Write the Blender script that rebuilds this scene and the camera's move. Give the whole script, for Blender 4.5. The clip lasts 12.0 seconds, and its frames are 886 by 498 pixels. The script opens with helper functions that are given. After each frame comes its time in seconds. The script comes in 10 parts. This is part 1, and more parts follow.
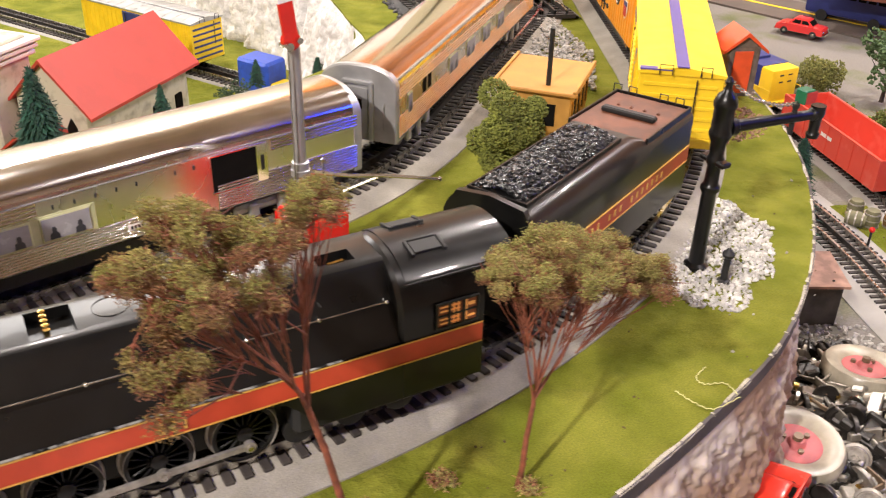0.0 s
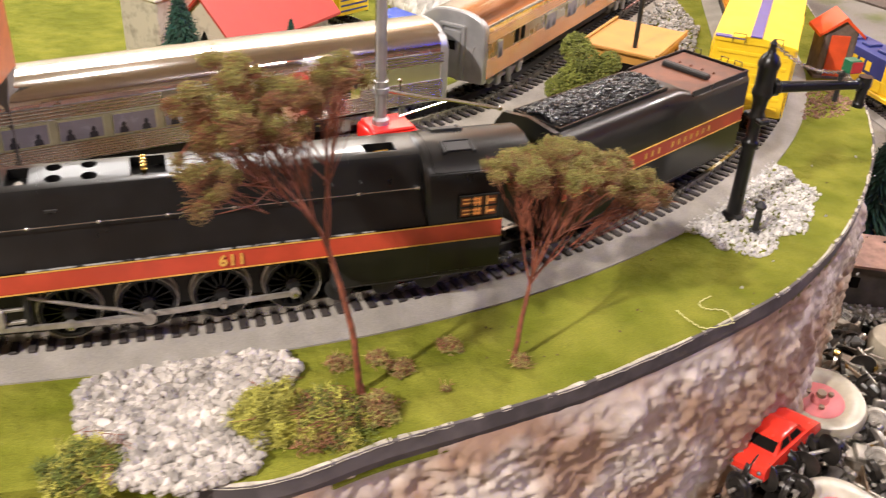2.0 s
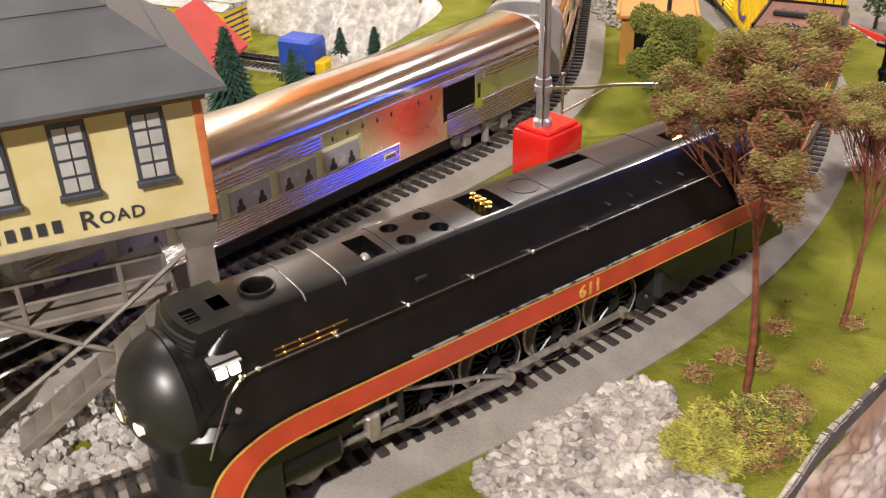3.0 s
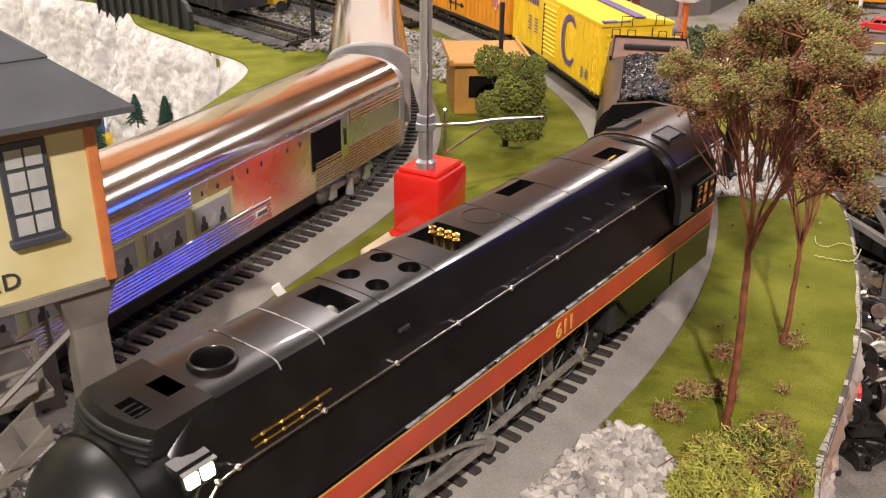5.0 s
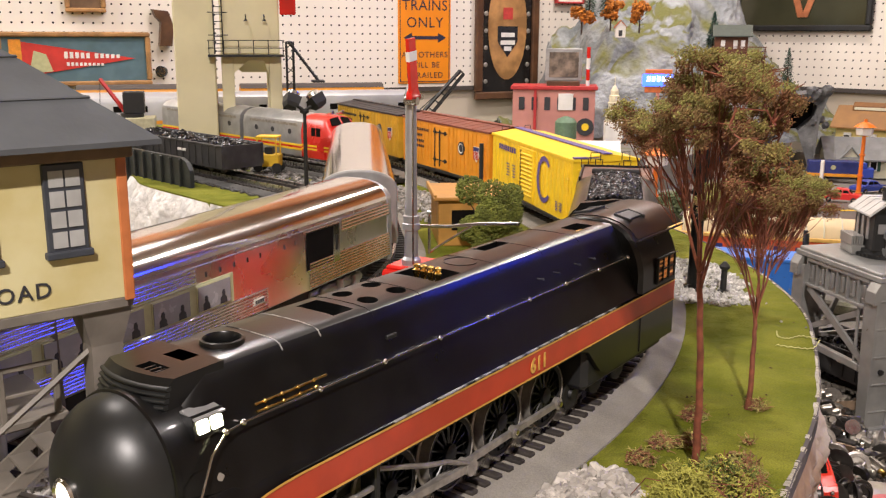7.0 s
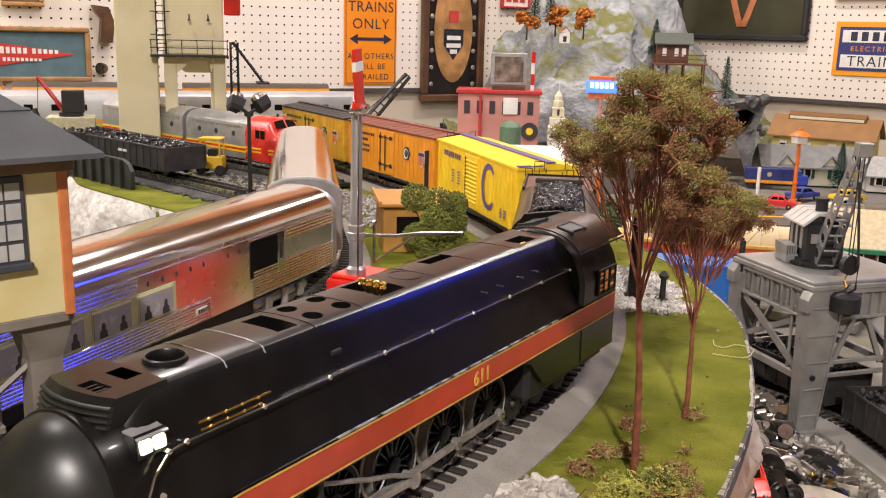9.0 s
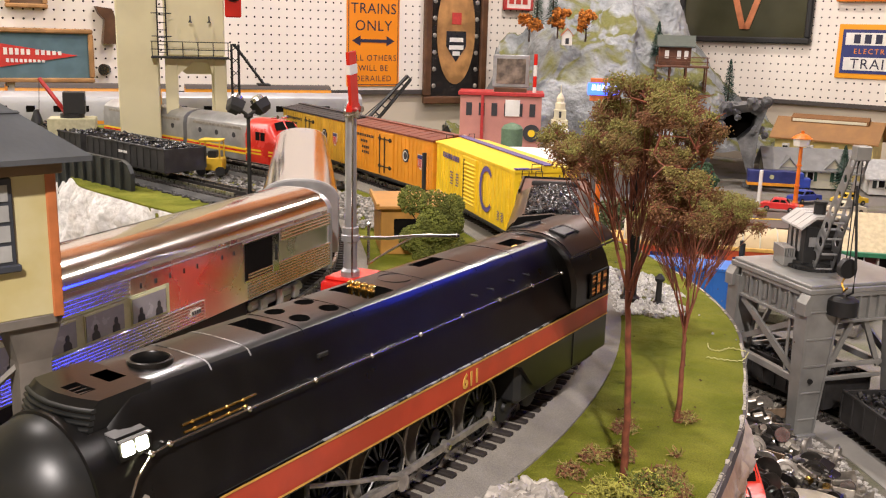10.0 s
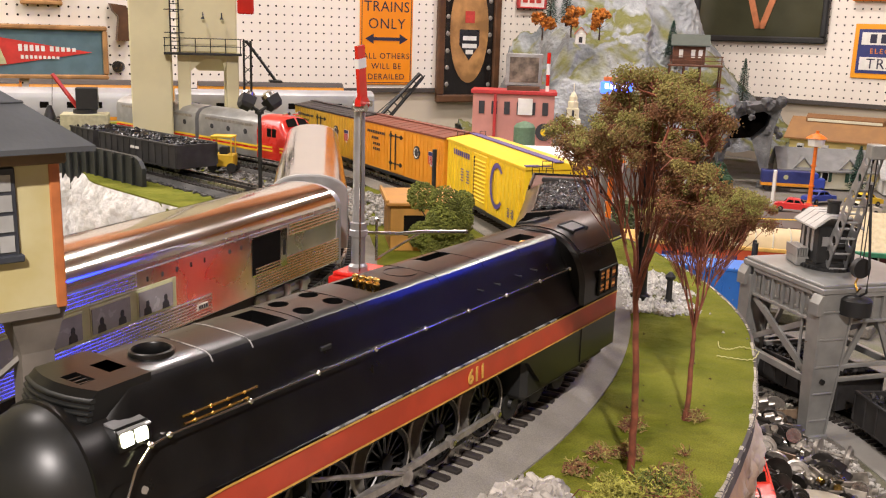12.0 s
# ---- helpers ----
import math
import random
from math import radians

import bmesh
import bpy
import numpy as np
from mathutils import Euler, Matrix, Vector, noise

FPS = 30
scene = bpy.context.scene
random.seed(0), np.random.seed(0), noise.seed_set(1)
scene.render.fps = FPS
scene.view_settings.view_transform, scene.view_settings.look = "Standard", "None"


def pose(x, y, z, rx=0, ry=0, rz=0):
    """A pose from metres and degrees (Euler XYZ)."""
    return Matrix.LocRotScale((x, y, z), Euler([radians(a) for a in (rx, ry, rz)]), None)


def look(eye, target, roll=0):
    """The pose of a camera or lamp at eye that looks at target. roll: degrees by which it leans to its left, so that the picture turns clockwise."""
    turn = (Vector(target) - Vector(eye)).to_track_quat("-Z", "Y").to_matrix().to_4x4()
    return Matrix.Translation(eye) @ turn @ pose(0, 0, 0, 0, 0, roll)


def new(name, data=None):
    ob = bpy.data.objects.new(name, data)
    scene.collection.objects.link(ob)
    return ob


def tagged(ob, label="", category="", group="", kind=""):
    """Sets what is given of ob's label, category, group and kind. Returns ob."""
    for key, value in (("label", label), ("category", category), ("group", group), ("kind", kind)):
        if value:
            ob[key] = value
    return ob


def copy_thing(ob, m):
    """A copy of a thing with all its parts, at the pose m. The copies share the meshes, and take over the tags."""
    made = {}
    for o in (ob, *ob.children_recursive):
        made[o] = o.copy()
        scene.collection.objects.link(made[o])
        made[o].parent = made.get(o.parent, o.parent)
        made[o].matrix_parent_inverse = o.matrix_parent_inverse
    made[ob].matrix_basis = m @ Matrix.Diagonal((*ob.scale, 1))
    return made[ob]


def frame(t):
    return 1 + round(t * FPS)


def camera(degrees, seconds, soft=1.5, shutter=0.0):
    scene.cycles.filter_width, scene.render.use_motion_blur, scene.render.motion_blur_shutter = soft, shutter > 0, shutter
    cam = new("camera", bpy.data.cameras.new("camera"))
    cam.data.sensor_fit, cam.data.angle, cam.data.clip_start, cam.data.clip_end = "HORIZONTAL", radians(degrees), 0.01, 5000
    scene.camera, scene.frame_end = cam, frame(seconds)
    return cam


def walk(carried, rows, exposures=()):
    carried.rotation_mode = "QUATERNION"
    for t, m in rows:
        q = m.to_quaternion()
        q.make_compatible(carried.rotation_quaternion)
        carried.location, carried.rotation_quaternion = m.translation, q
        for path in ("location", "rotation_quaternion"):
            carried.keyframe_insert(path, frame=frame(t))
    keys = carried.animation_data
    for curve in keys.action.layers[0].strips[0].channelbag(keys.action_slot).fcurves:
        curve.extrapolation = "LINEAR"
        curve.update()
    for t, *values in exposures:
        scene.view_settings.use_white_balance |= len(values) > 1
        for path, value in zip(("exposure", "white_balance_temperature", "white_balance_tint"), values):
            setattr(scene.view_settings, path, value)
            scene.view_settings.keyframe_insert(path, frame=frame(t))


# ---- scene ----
cam = camera(50.9, 12.0, soft=1.15, shutter=0.2)
PATH = [
    (0, (0.483, -0.002, 0.329), (1.348, 1.5, -0.669), 1.7),
    (0.5, (0.551, -0.048, 0.335), (1.357, 1.477, -0.677), 3.7),
    (1, (0.584, -0.088, 0.34), (1.235, 1.496, -0.693), 4.0),
    (1.5, (0.585, -0.117, 0.339), (1.173, 1.486, -0.702), 3.5),
    (2, (0.502, -0.116, 0.331), (1.078, 1.496, -0.704), 3.3),
    (2.4, (0.378, -0.061, 0.319), (1.125, 1.488, -0.702), 2.8),
    (2.5, (0.344, -0.038, 0.312), (1.154, 1.488, -0.696), 1.6),
    (2.7, (0.288, 0.003, 0.305), (1.188, 1.482, -0.697), -0.0),
    (4.3, (0.232, 0.232, 0.266), (1.648, 1.215, -0.748), -1.4),
    (4.5, (0.237, 0.214, 0.262), (1.666, 1.181, -0.748), -0.5),
    (5, (0.239, 0.161, 0.251), (1.69, 1.248, -0.594), 0.7),
    (5.5, (0.24, 0.142, 0.219), (1.704, 1.258, -0.563), 0.7),
    (6, (0.226, 0.129, 0.215), (1.705, 1.264, -0.51), 1.0),
    (6.5, (0.203, 0.124, 0.206), (1.742, 1.292, -0.312), 0.5),
    (7, (0.191, 0.122, 0.205), (1.764, 1.271, -0.247), 0.3),
    (7.2, (0.184, 0.127, 0.205), (1.798, 1.219, -0.243), 0.6),
    (9, (0.189, 0.121, 0.212), (1.83, 1.172, -0.238), 1.5),
    (9.5, (0.19, 0.114, 0.214), (1.83, 1.168, -0.236), 1.6),
    (10, (0.192, 0.115, 0.213), (1.829, 1.174, -0.234), 1.6),
    (10.5, (0.193, 0.116, 0.212), (1.827, 1.179, -0.236), 1.6),
    (11, (0.193, 0.114, 0.212), (1.823, 1.182, -0.238), 1.7),
    (11.5, (0.194, 0.112, 0.21), (1.82, 1.186, -0.239), 1.6),
    (12, (0.196, 0.114, 0.21), (1.817, 1.195, -0.239), 1.8),
]
walk(cam, [(t, look(eye, target, roll)) for t, eye, target, roll in PATH],
     [(0, 0.33), (1.0, 0.40), (2.0, 0.38), (2.5, 0.25), (4.3, -0.15), (5.0, -0.05), (5.5, 0.05), (6.0, 0.10), (6.5, 0.05), (7.0, -0.15), (12, -0.16)])

# ---- world and lights ----
world = bpy.data.worlds.new("room_air")
world.use_nodes = True
world.node_tree.nodes["Background"].inputs[0].default_value = (1.0, 0.86, 0.76, 1)
world.node_tree.nodes["Background"].inputs[1].default_value = 0.008
scene.world = world
scene.view_settings.exposure = 0.0


def ceiling_lamp(x, y, power, size=0.09, colour=(1.0, 0.905, 0.86)):
    data = bpy.data.lights.new("ceiling_lamp", "AREA")
    data.shape, data.size, data.energy, data.color = "DISK", size, power, colour
    ob = new("ceiling_lamp", data)
    ob.matrix_world = pose(x, y, 1.44)
    return ob


for lx, ly, lp, ls in ((-0.80, -0.50, 98, 0.07), (1.4, -0.45, 8, 0.09), (0.55, 1.2, 10, 0.09), (1.9, 0.55, 17, 0.09), (1.7, 1.5, 15, 0.09), (2.8, 1.0, 20, 0.09)):
    ceiling_lamp(lx, ly, lp, ls)
for lx, ly in ((1.1, 2.40),):
    data = bpy.data.lights.new("globe_lamp", "POINT")
    data.energy, data.shadow_soft_size, data.color = 22, 0.06, (1.0, 0.94, 0.90)
    new("globe_lamp", data).matrix_world = pose(lx, ly, 1.34)
tube = bpy.data.lights.new("fluorescent_fixture", "AREA")
tube.shape, tube.size, tube.size_y, tube.energy, tube.color = "RECTANGLE", 2.2, 0.82, 54, (1.0, 0.95, 0.925)
new("fluorescent_fixture", tube).matrix_world = pose(0.15, 2.74, 1.31, -23, 0, 0)


# ---- mesh tools ----
class MB:
    """Collects vertices and faces of one mesh."""

    def __init__(self):
        self.v, self.f = [], []

    def add(self, verts, faces, m=None):
        n = len(self.v)
        self.v += [tuple(m @ Vector(p)) if m else tuple(p) for p in verts]
        self.f += [tuple(n + i for i in q) for q in faces]
        return self

    def box(self, x0, x1, y0, y1, z0, z1, m=None):
        p = [(x, y, z) for x in (x0, x1) for y in (y0, y1) for z in (z0, z1)]
        return self.add(p, [(0, 1, 3, 2), (4, 6, 7, 5), (0, 4, 5, 1), (2, 3, 7, 6), (0, 2, 6, 4), (1, 5, 7, 3)], m)

    def bbox(self, x0, x1, y0, y1, z0, z1, b, m=None, seg=1):
        bm = bmesh.new()
        bmesh.ops.create_cube(bm, size=1, matrix=Matrix.Translation(((x0 + x1) / 2, (y0 + y1) / 2, (z0 + z1) / 2)) @ Matrix.Diagonal((x1 - x0, y1 - y0, z1 - z0, 1)))
        bmesh.ops.bevel(bm, geom=bm.edges[:], offset=b, segments=seg, affect="EDGES", profile=0.5)
        self.bm(bm, m)
        return self

    def bm(self, bm, m=None):
        bm.verts.index_update()
        self.add([v.co.copy() for v in bm.verts], [[v.index for v in f.verts] for f in bm.faces], m)
        bm.free()
        return self

    def loft(self, rings, caps=True, closed=True, m=None):
        k = len(rings[0])
        v = [p for r in rings for p in r]
        f = []
        for i in range(len(rings) - 1):
            for j in range(k if closed else k - 1):
                a, b = i * k + j, i * k + (j + 1) % k
                f.append((a, b, b + k, a + k))
        if caps:
            f += [tuple(range(k))[::-1], tuple(range((len(rings) - 1) * k, len(rings) * k))]
        return self.add(v, f, m)

    def cyl(self, p0, p1, r0, r1=None, n=16, m=None, caps=True):
        p0, p1 = Vector(p0), Vector(p1)
        r1 = r0 if r1 is None else r1
        q = (p1 - p0).to_track_quat("Z", "Y")
        ring = lambda p, r: [p + q @ Vector((r * math.cos(2 * math.pi * i / n), r * math.sin(2 * math.pi * i / n), 0)) for i in range(n)]
        return self.loft([ring(p0, r0), ring(p1, r1)], caps, True, m)

    def lathe(self, prof, at=(0, 0, 0), way=(0, 0, 1), n=20, m=None, caps=True):
        q, at = Vector(way).to_track_quat("Z", "Y"), Vector(at)
        rings = [[at + q @ Vector((r * math.cos(2 * math.pi * i / n), r * math.sin(2 * math.pi * i / n), z)) for i in range(n)] for r, z in prof]
        return self.loft(rings, caps, True, m)

    def tube(self, pts, r, n=8, m=None, r1=None):
        pts = [Vector(p) for p in pts]
        r1 = r if r1 is None else r1
        rings = []
        for i, p in enumerate(pts):
            d = (pts[min(i + 1, len(pts) - 1)] - pts[max(i - 1, 0)]).normalized()
            q = d.to_track_quat("Z", "Y")
            rr = r + (r1 - r) * i / max(1, len(pts) - 1)
            rings.append([p + q @ Vector((rr * math.cos(2 * math.pi * j / n), rr * math.sin(2 * math.pi * j / n), 0)) for j in range(n)])
        return self.loft(rings, True, True, m)

    def ball(self, at, r, m=None, sub=1, jit=0.0, sq=(1, 1, 1), rng=random):
        bm = bmesh.new()
        bmesh.ops.create_icosphere(bm, subdivisions=sub, radius=1)
        for v in bm.verts:
            k = r * (1 + jit * (rng.random() * 2 - 1))
            v.co = Vector((v.co.x * sq[0], v.co.y * sq[1], v.co.z * sq[2])) * k + Vector(at)
        return self.bm(bm, m)

    def prism(self, poly, z0, z1, m=None):
        return self.loft([[(x, y, z0) for x, y in poly], [(x, y, z1) for x, y in poly]], True, True, m)

    def ribbon(self, a, b):
        """A strip between two lines of points."""
        return self.add(list(a) + list(b), [(i, i + 1, len(a) + i + 1, len(a) + i) for i in range(len(a) - 1)])

    def mesh(self, name, mats=(), smooth=35):
        me = bpy.data.meshes.new(name)
        me.from_pydata(self.v, [], self.f)
        bm = bmesh.new()
        bm.from_mesh(me)
        bmesh.ops.recalc_face_normals(bm, faces=bm.faces)
        bm.to_mesh(me)
        bm.free()
        for mt in mats:
            me.materials.append(mt)
        if smooth:
            me.shade_smooth()
            me.set_sharp_from_angle(angle=radians(smooth))
        return me


def part(name, mb, material, parent=None, label="", smooth=35, at=None):
    """One mesh object, under a thing or under a part."""
    ob = new(name, mb.mesh(name, (material,), smooth) if isinstance(mb, MB) else mb)
    if parent is not None:
        ob.parent = parent
    if at is not None:
        ob.matrix_basis = at
    if label:
        ob["label"] = label
    return ob


def thing(name, label, category, m=None, group=""):
    ob = new(name)
    ob.empty_display_size = 0.02
    if m is not None:
        ob.matrix_basis = m
    return tagged(ob, label, category, group)


def solid(name, mb, material, label, category, group="", kind="", smooth=35, m=None):
    """A thing, or a piece of the setting, that is one mesh."""
    ob = part(name, mb, material, None, "", smooth, m)
    return tagged(ob, label, category, group, kind)


# ---- materials ----
def mat(name, colour, rough=0.5, metal=0.0, var=0.15, scale=120.0, bump=0.1, bscale=400.0, second=None, coat=0.0, spec=0.5, blend=(0.4, 0.65), fine=0.0, rvar=0.1, bdist=0.0006, swell=0.0):
    """A painted, metal or mineral surface with stains at two scales and a fine relief. second: a colour that shows in patches."""
    mt = bpy.data.materials.new(name)
    mt.use_nodes = True
    nt = mt.node_tree
    N, Lk = nt.nodes, nt.links
    bs = N["Principled BSDF"]
    tc = N.new("ShaderNodeTexCoord")
    big = N.new("ShaderNodeTexNoise")
    big.inputs["Scale"].default_value, big.inputs["Detail"].default_value = scale, 6
    Lk.new(tc.outputs["Object"], big.inputs["Vector"])
    ramp = N.new("ShaderNodeValToRGB")
    ramp.color_ramp.elements[0].position, ramp.color_ramp.elements[1].position = blend
    lo = tuple(c * (1 - var) for c in colour)
    hi = second if second else tuple(min(1, c * (1 + var * 0.6)) for c in colour)
    ramp.color_ramp.elements[0].color, ramp.color_ramp.elements[1].color = (*(colour if second else lo), 1), (*hi, 1)
    Lk.new(big.outputs["Fac"], ramp.inputs["Fac"])
    tiny = N.new("ShaderNodeTexNoise")
    tiny.inputs["Scale"].default_value, tiny.inputs["Detail"].default_value = bscale, 4
    Lk.new(tc.outputs["Object"], tiny.inputs["Vector"])
    out = ramp.outputs["Color"]
    if fine:
        mix = N.new("ShaderNodeMix")
        mix.data_type, mix.blend_type = "RGBA", "MULTIPLY"
        mix.inputs["Factor"].default_value = fine
        r2 = N.new("ShaderNodeValToRGB")
        r2.color_ramp.elements[0].position, r2.color_ramp.elements[1].position = 0.3, 0.7
        r2.color_ramp.elements[0].color = (0.25, 0.25, 0.25, 1)
        Lk.new(tiny.outputs["Fac"], r2.inputs["Fac"])
        Lk.new(out, mix.inputs["A"])
        Lk.new(r2.outputs["Color"], mix.inputs["B"])
        out = mix.outputs["Result"]
    Lk.new(out, bs.inputs["Base Color"])
    rr = N.new("ShaderNodeMapRange")
    rr.inputs["To Min"].default_value, rr.inputs["To Max"].default_value = max(0.02, rough - rvar), min(1, rough + rvar)
    Lk.new(big.outputs["Fac"], rr.inputs["Value"])
    Lk.new(rr.outputs["Result"], bs.inputs["Roughness"])
    bs.inputs["Metallic"].default_value = metal
    bs.inputs["Specular IOR Level"].default_value = spec
    bs.inputs["Coat Weight"].default_value = coat
    if bump:
        bp = N.new("ShaderNodeBump")
        bp.inputs["Strength"].default_value, bp.inputs["Distance"].default_value = bump, bdist
        Lk.new(tiny.outputs["Fac"], bp.inputs["Height"])
        Lk.new(bp.outputs["Normal"], bs.inputs["Normal"])
        if swell:
            b2 = N.new("ShaderNodeBump")
            b2.inputs["Strength"].default_value, b2.inputs["Distance"].default_value = 1.0, swell
            Lk.new(big.outputs["Fac"], b2.inputs["Height"])
            Lk.new(b2.outputs["Normal"], bp.inputs["Normal"])
    return mt


def glow(name, colour, strength):
    mt = bpy.data.materials.new(name)
    mt.use_nodes = True
    bs = mt.node_tree.nodes["Principled BSDF"]
    bs.inputs["Base Color"].default_value = (*colour, 1)
    bs.inputs["Emission Color"].default_value = (*colour, 1)
    bs.inputs["Emission Strength"].default_value = strength
    return mt


def vary(mt, amount=0.35):
    """Lets each piece of a kind differ a little in lightness."""
    nt = mt.node_tree
    bs = nt.nodes["Principled BSDF"]
    src = bs.inputs["Base Color"].links[0].from_socket
    info, rng = nt.nodes.new("ShaderNodeObjectInfo"), nt.nodes.new("ShaderNodeMapRange")
    geo, add = nt.nodes.new("ShaderNodeNewGeometry"), nt.nodes.new("ShaderNodeMath")
    add.operation = "FRACT"
    sm = nt.nodes.new("ShaderNodeMath")
    nt.links.new(info.outputs["Random"], sm.inputs[0])
    nt.links.new(geo.outputs["Random Per Island"], sm.inputs[1])
    nt.links.new(sm.outputs[0], add.inputs[0])
    rng.inputs["To Min"].default_value, rng.inputs["To Max"].default_value = 1 - amount, 1 + amount * 0.5
    nt.links.new(add.outputs[0], rng.inputs["Value"])
    mul = nt.nodes.new("ShaderNodeVectorMath")
    mul.operation = "SCALE"
    nt.links.new(src, mul.inputs[0])
    nt.links.new(rng.outputs["Result"], mul.inputs["Scale"])
    nt.links.new(mul.outputs[0], bs.inputs["Base Color"])
    return mt


GRASS = mat("green_grass_mat", (0.132, 0.150, 0.012), 0.95, var=0.25, scale=26, bump=0.8, bscale=1100, fine=0.55, second=(0.232, 0.234, 0.032), blend=(0.36, 0.66), swell=0.012, spec=0.12)
ROADBED = mat("grey_roadbed", (0.32, 0.295, 0.25), 0.9, var=0.15, scale=40, bump=0.6, bscale=1300, fine=0.4)
TIE = vary(mat("dark_tie", (0.035, 0.028, 0.024), 0.75, var=0.3, scale=150, bump=0.2), 0.4)
RAIL = mat("rail_steel", (0.55, 0.53, 0.50), 0.28, 1.0, var=0.2, scale=200, bump=0.05)
RAILDARK = mat("blackened_rail", (0.07, 0.065, 0.06), 0.45, 0.6, var=0.3, scale=200)
BLACK = mat("satin_black_paint", (0.005, 0.005, 0.005), 0.30, var=0.3, scale=60, bump=0.03, bscale=900, coat=0.18, rvar=0.06, spec=0.34)
BLACKM = mat("matt_black", (0.012, 0.012, 0.012), 0.55, var=0.3, scale=90, bump=0.08)
BANDRED = mat("tuscan_red_band", (0.46, 0.055, 0.025), 0.38, var=0.12, scale=70, bump=0.03)
GOLD = mat("gold_paint", (0.72, 0.42, 0.09), 0.4, 0.2, var=0.15, scale=200, bump=0)
BRASS = mat("brass", (0.85, 0.58, 0.18), 0.22, 1.0, var=0.1, scale=200, bump=0)
STEEL = mat("bright_steel", (0.62, 0.60, 0.57), 0.22, 1.0, var=0.1, scale=150, bump=0.02)
RODS = mat("rod_steel", (0.40, 0.37, 0.33), 0.40, 0.6, var=0.25, scale=200, bump=0.1)
ALU = mat("polished_aluminium", (0.78, 0.75, 0.72), 0.12, 1.0, var=0.08, scale=25, bump=0.03, bscale=700, rvar=0.05)
ALUSIDE = mat("brushed_aluminium", (0.86, 0.84, 0.82), 0.28, 1.0, var=0.06, scale=25, bump=0.04, bscale=700, rvar=0.05)
ALUGREY = mat("grey_silver_paint", (0.42, 0.42, 0.42), 0.35, 0.6, var=0.15, scale=60, bump=0.05)
COAL = vary(mat("coal", (0.012, 0.012, 0.014), 0.28, var=0.4, scale=300, bump=0.4, bscale=800), 0.6)
RUSTDECK = mat("brown_deck", (0.14, 0.050, 0.026), 0.5, var=0.35, scale=60, bump=0.15)
YELLOW = mat("yellow_boxcar_paint", (0.86, 0.58, 0.02), 0.42, var=0.08, scale=50, bump=0.05)
ORANGE = mat("orange_reefer_paint", (0.75, 0.30, 0.02), 0.42, var=0.1, scale=50, bump=0.05)
PURPLE = mat("blue_violet_stripe", (0.10, 0.07, 0.25), 0.45, var=0.15, scale=60)
WHITEROCK = vary(mat("white_stone", (0.39, 0.37, 0.34), 0.8, var=0.25, scale=90, bump=0.4, bscale=500), 0.35)
ROCKFACE = mat("pink_brown_rock", (0.37, 0.24, 0.165), 0.75, var=0.4, scale=14, bump=0.55, bscale=95, second=(0.62, 0.54, 0.47), blend=(0.44, 0.60), fine=0.2, bdist=0.0022)
RIMDARK = mat("rim_board", (0.10, 0.085, 0.085), 0.8, var=0.4, scale=40, bump=0.3)
WALLWHITE = mat("white_pegboard", (0.78, 0.72, 0.64), 0.6, var=0.05, scale=3, bump=0.03)
WALLDARK = mat("brown_panelling", (0.30, 0.215, 0.15), 0.5, var=0.3, scale=6, bump=0.1, bscale=60)
WALLBEIGE = mat("beige_plaster", (0.55, 0.48, 0.38), 0.75, var=0.08, scale=4, bump=0.15, bscale=90)
CEIL = mat("ceiling_paint", (0.40, 0.30, 0.21), 0.8, var=0.08, scale=3)
# near-black that carries the shade inside holes, doorways and windows
HOLE = mat("dark_inside_shade", (0.008, 0.007, 0.006), 0.95, bump=0, spec=0.05)
BASE = mat("layout_table", (0.22, 0.20, 0.175), 0.9, var=0.3, scale=12, bump=0.5, bscale=400, second=(0.14, 0.15, 0.06), fine=0.5, blend=(0.5, 0.7))


# ---- plan of the layout ----
LOW, VALLEY = -0.18, -0.172
CX, CY, R_OUT, R_IN = 0.56, 1.03, 0.672, 0.455


def arc(cx, cy, r, a0, a1, step=0.006):
    """Points of a circle; the angle is the heading of the track there."""
    n = max(2, int(abs(radians(a1 - a0)) * r / step))
    return [(cx + r * math.sin(radians(a0 + (a1 - a0) * i / n)), cy - r * math.cos(radians(a0 + (a1 - a0) * i / n))) for i in range(n + 1)]


def go(p, heading, length, step=0.006):
    n = max(1, int(length / step))
    return [(p[0] + length * i / n * math.cos(radians(heading)), p[1] + length * i / n * math.sin(radians(heading))) for i in range(1, n + 1)]


OUTER = arc(CX, 0.358 + 1.5, 1.5, -38, 0)[:-1] + arc(CX, CY, R_OUT, 0, 65)
OUTER += go(OUTER[-1], 63, 0.75)
_start = (CX + R_IN * math.sin(radians(11)), CY - R_IN * math.cos(radians(11)))
INNER = go(_start, 191, 0.95)[::-1] + arc(CX, CY, R_IN, 11, 43)
INNER += go(INNER[-1], 43, 0.34)
INNER += arc(INNER[-1][0] - 0.4 * math.sin(radians(43)), INNER[-1][1] + 0.4 * math.cos(radians(43)), 0.4, 43, 120)[1:]


def smooth_line(pts, k=8):
    out = []
    n = len(pts)
    for i in range(n - 1):
        p0, p1, p2, p3 = (Vector(pts[max(0, min(n - 1, i + d))]) for d in (-1, 0, 1, 2))
        for s in range(k):
            t = s / k
            out.append(0.5 * ((2 * p1) + (p2 - p0) * t + (2 * p0 - 5 * p1 + 4 * p2 - p3) * t * t + (3 * p1 - p0 - 3 * p2 + p3) * t ** 3))
    return [(p[0], p[1]) for p in out] + [tuple(pts[-1])]


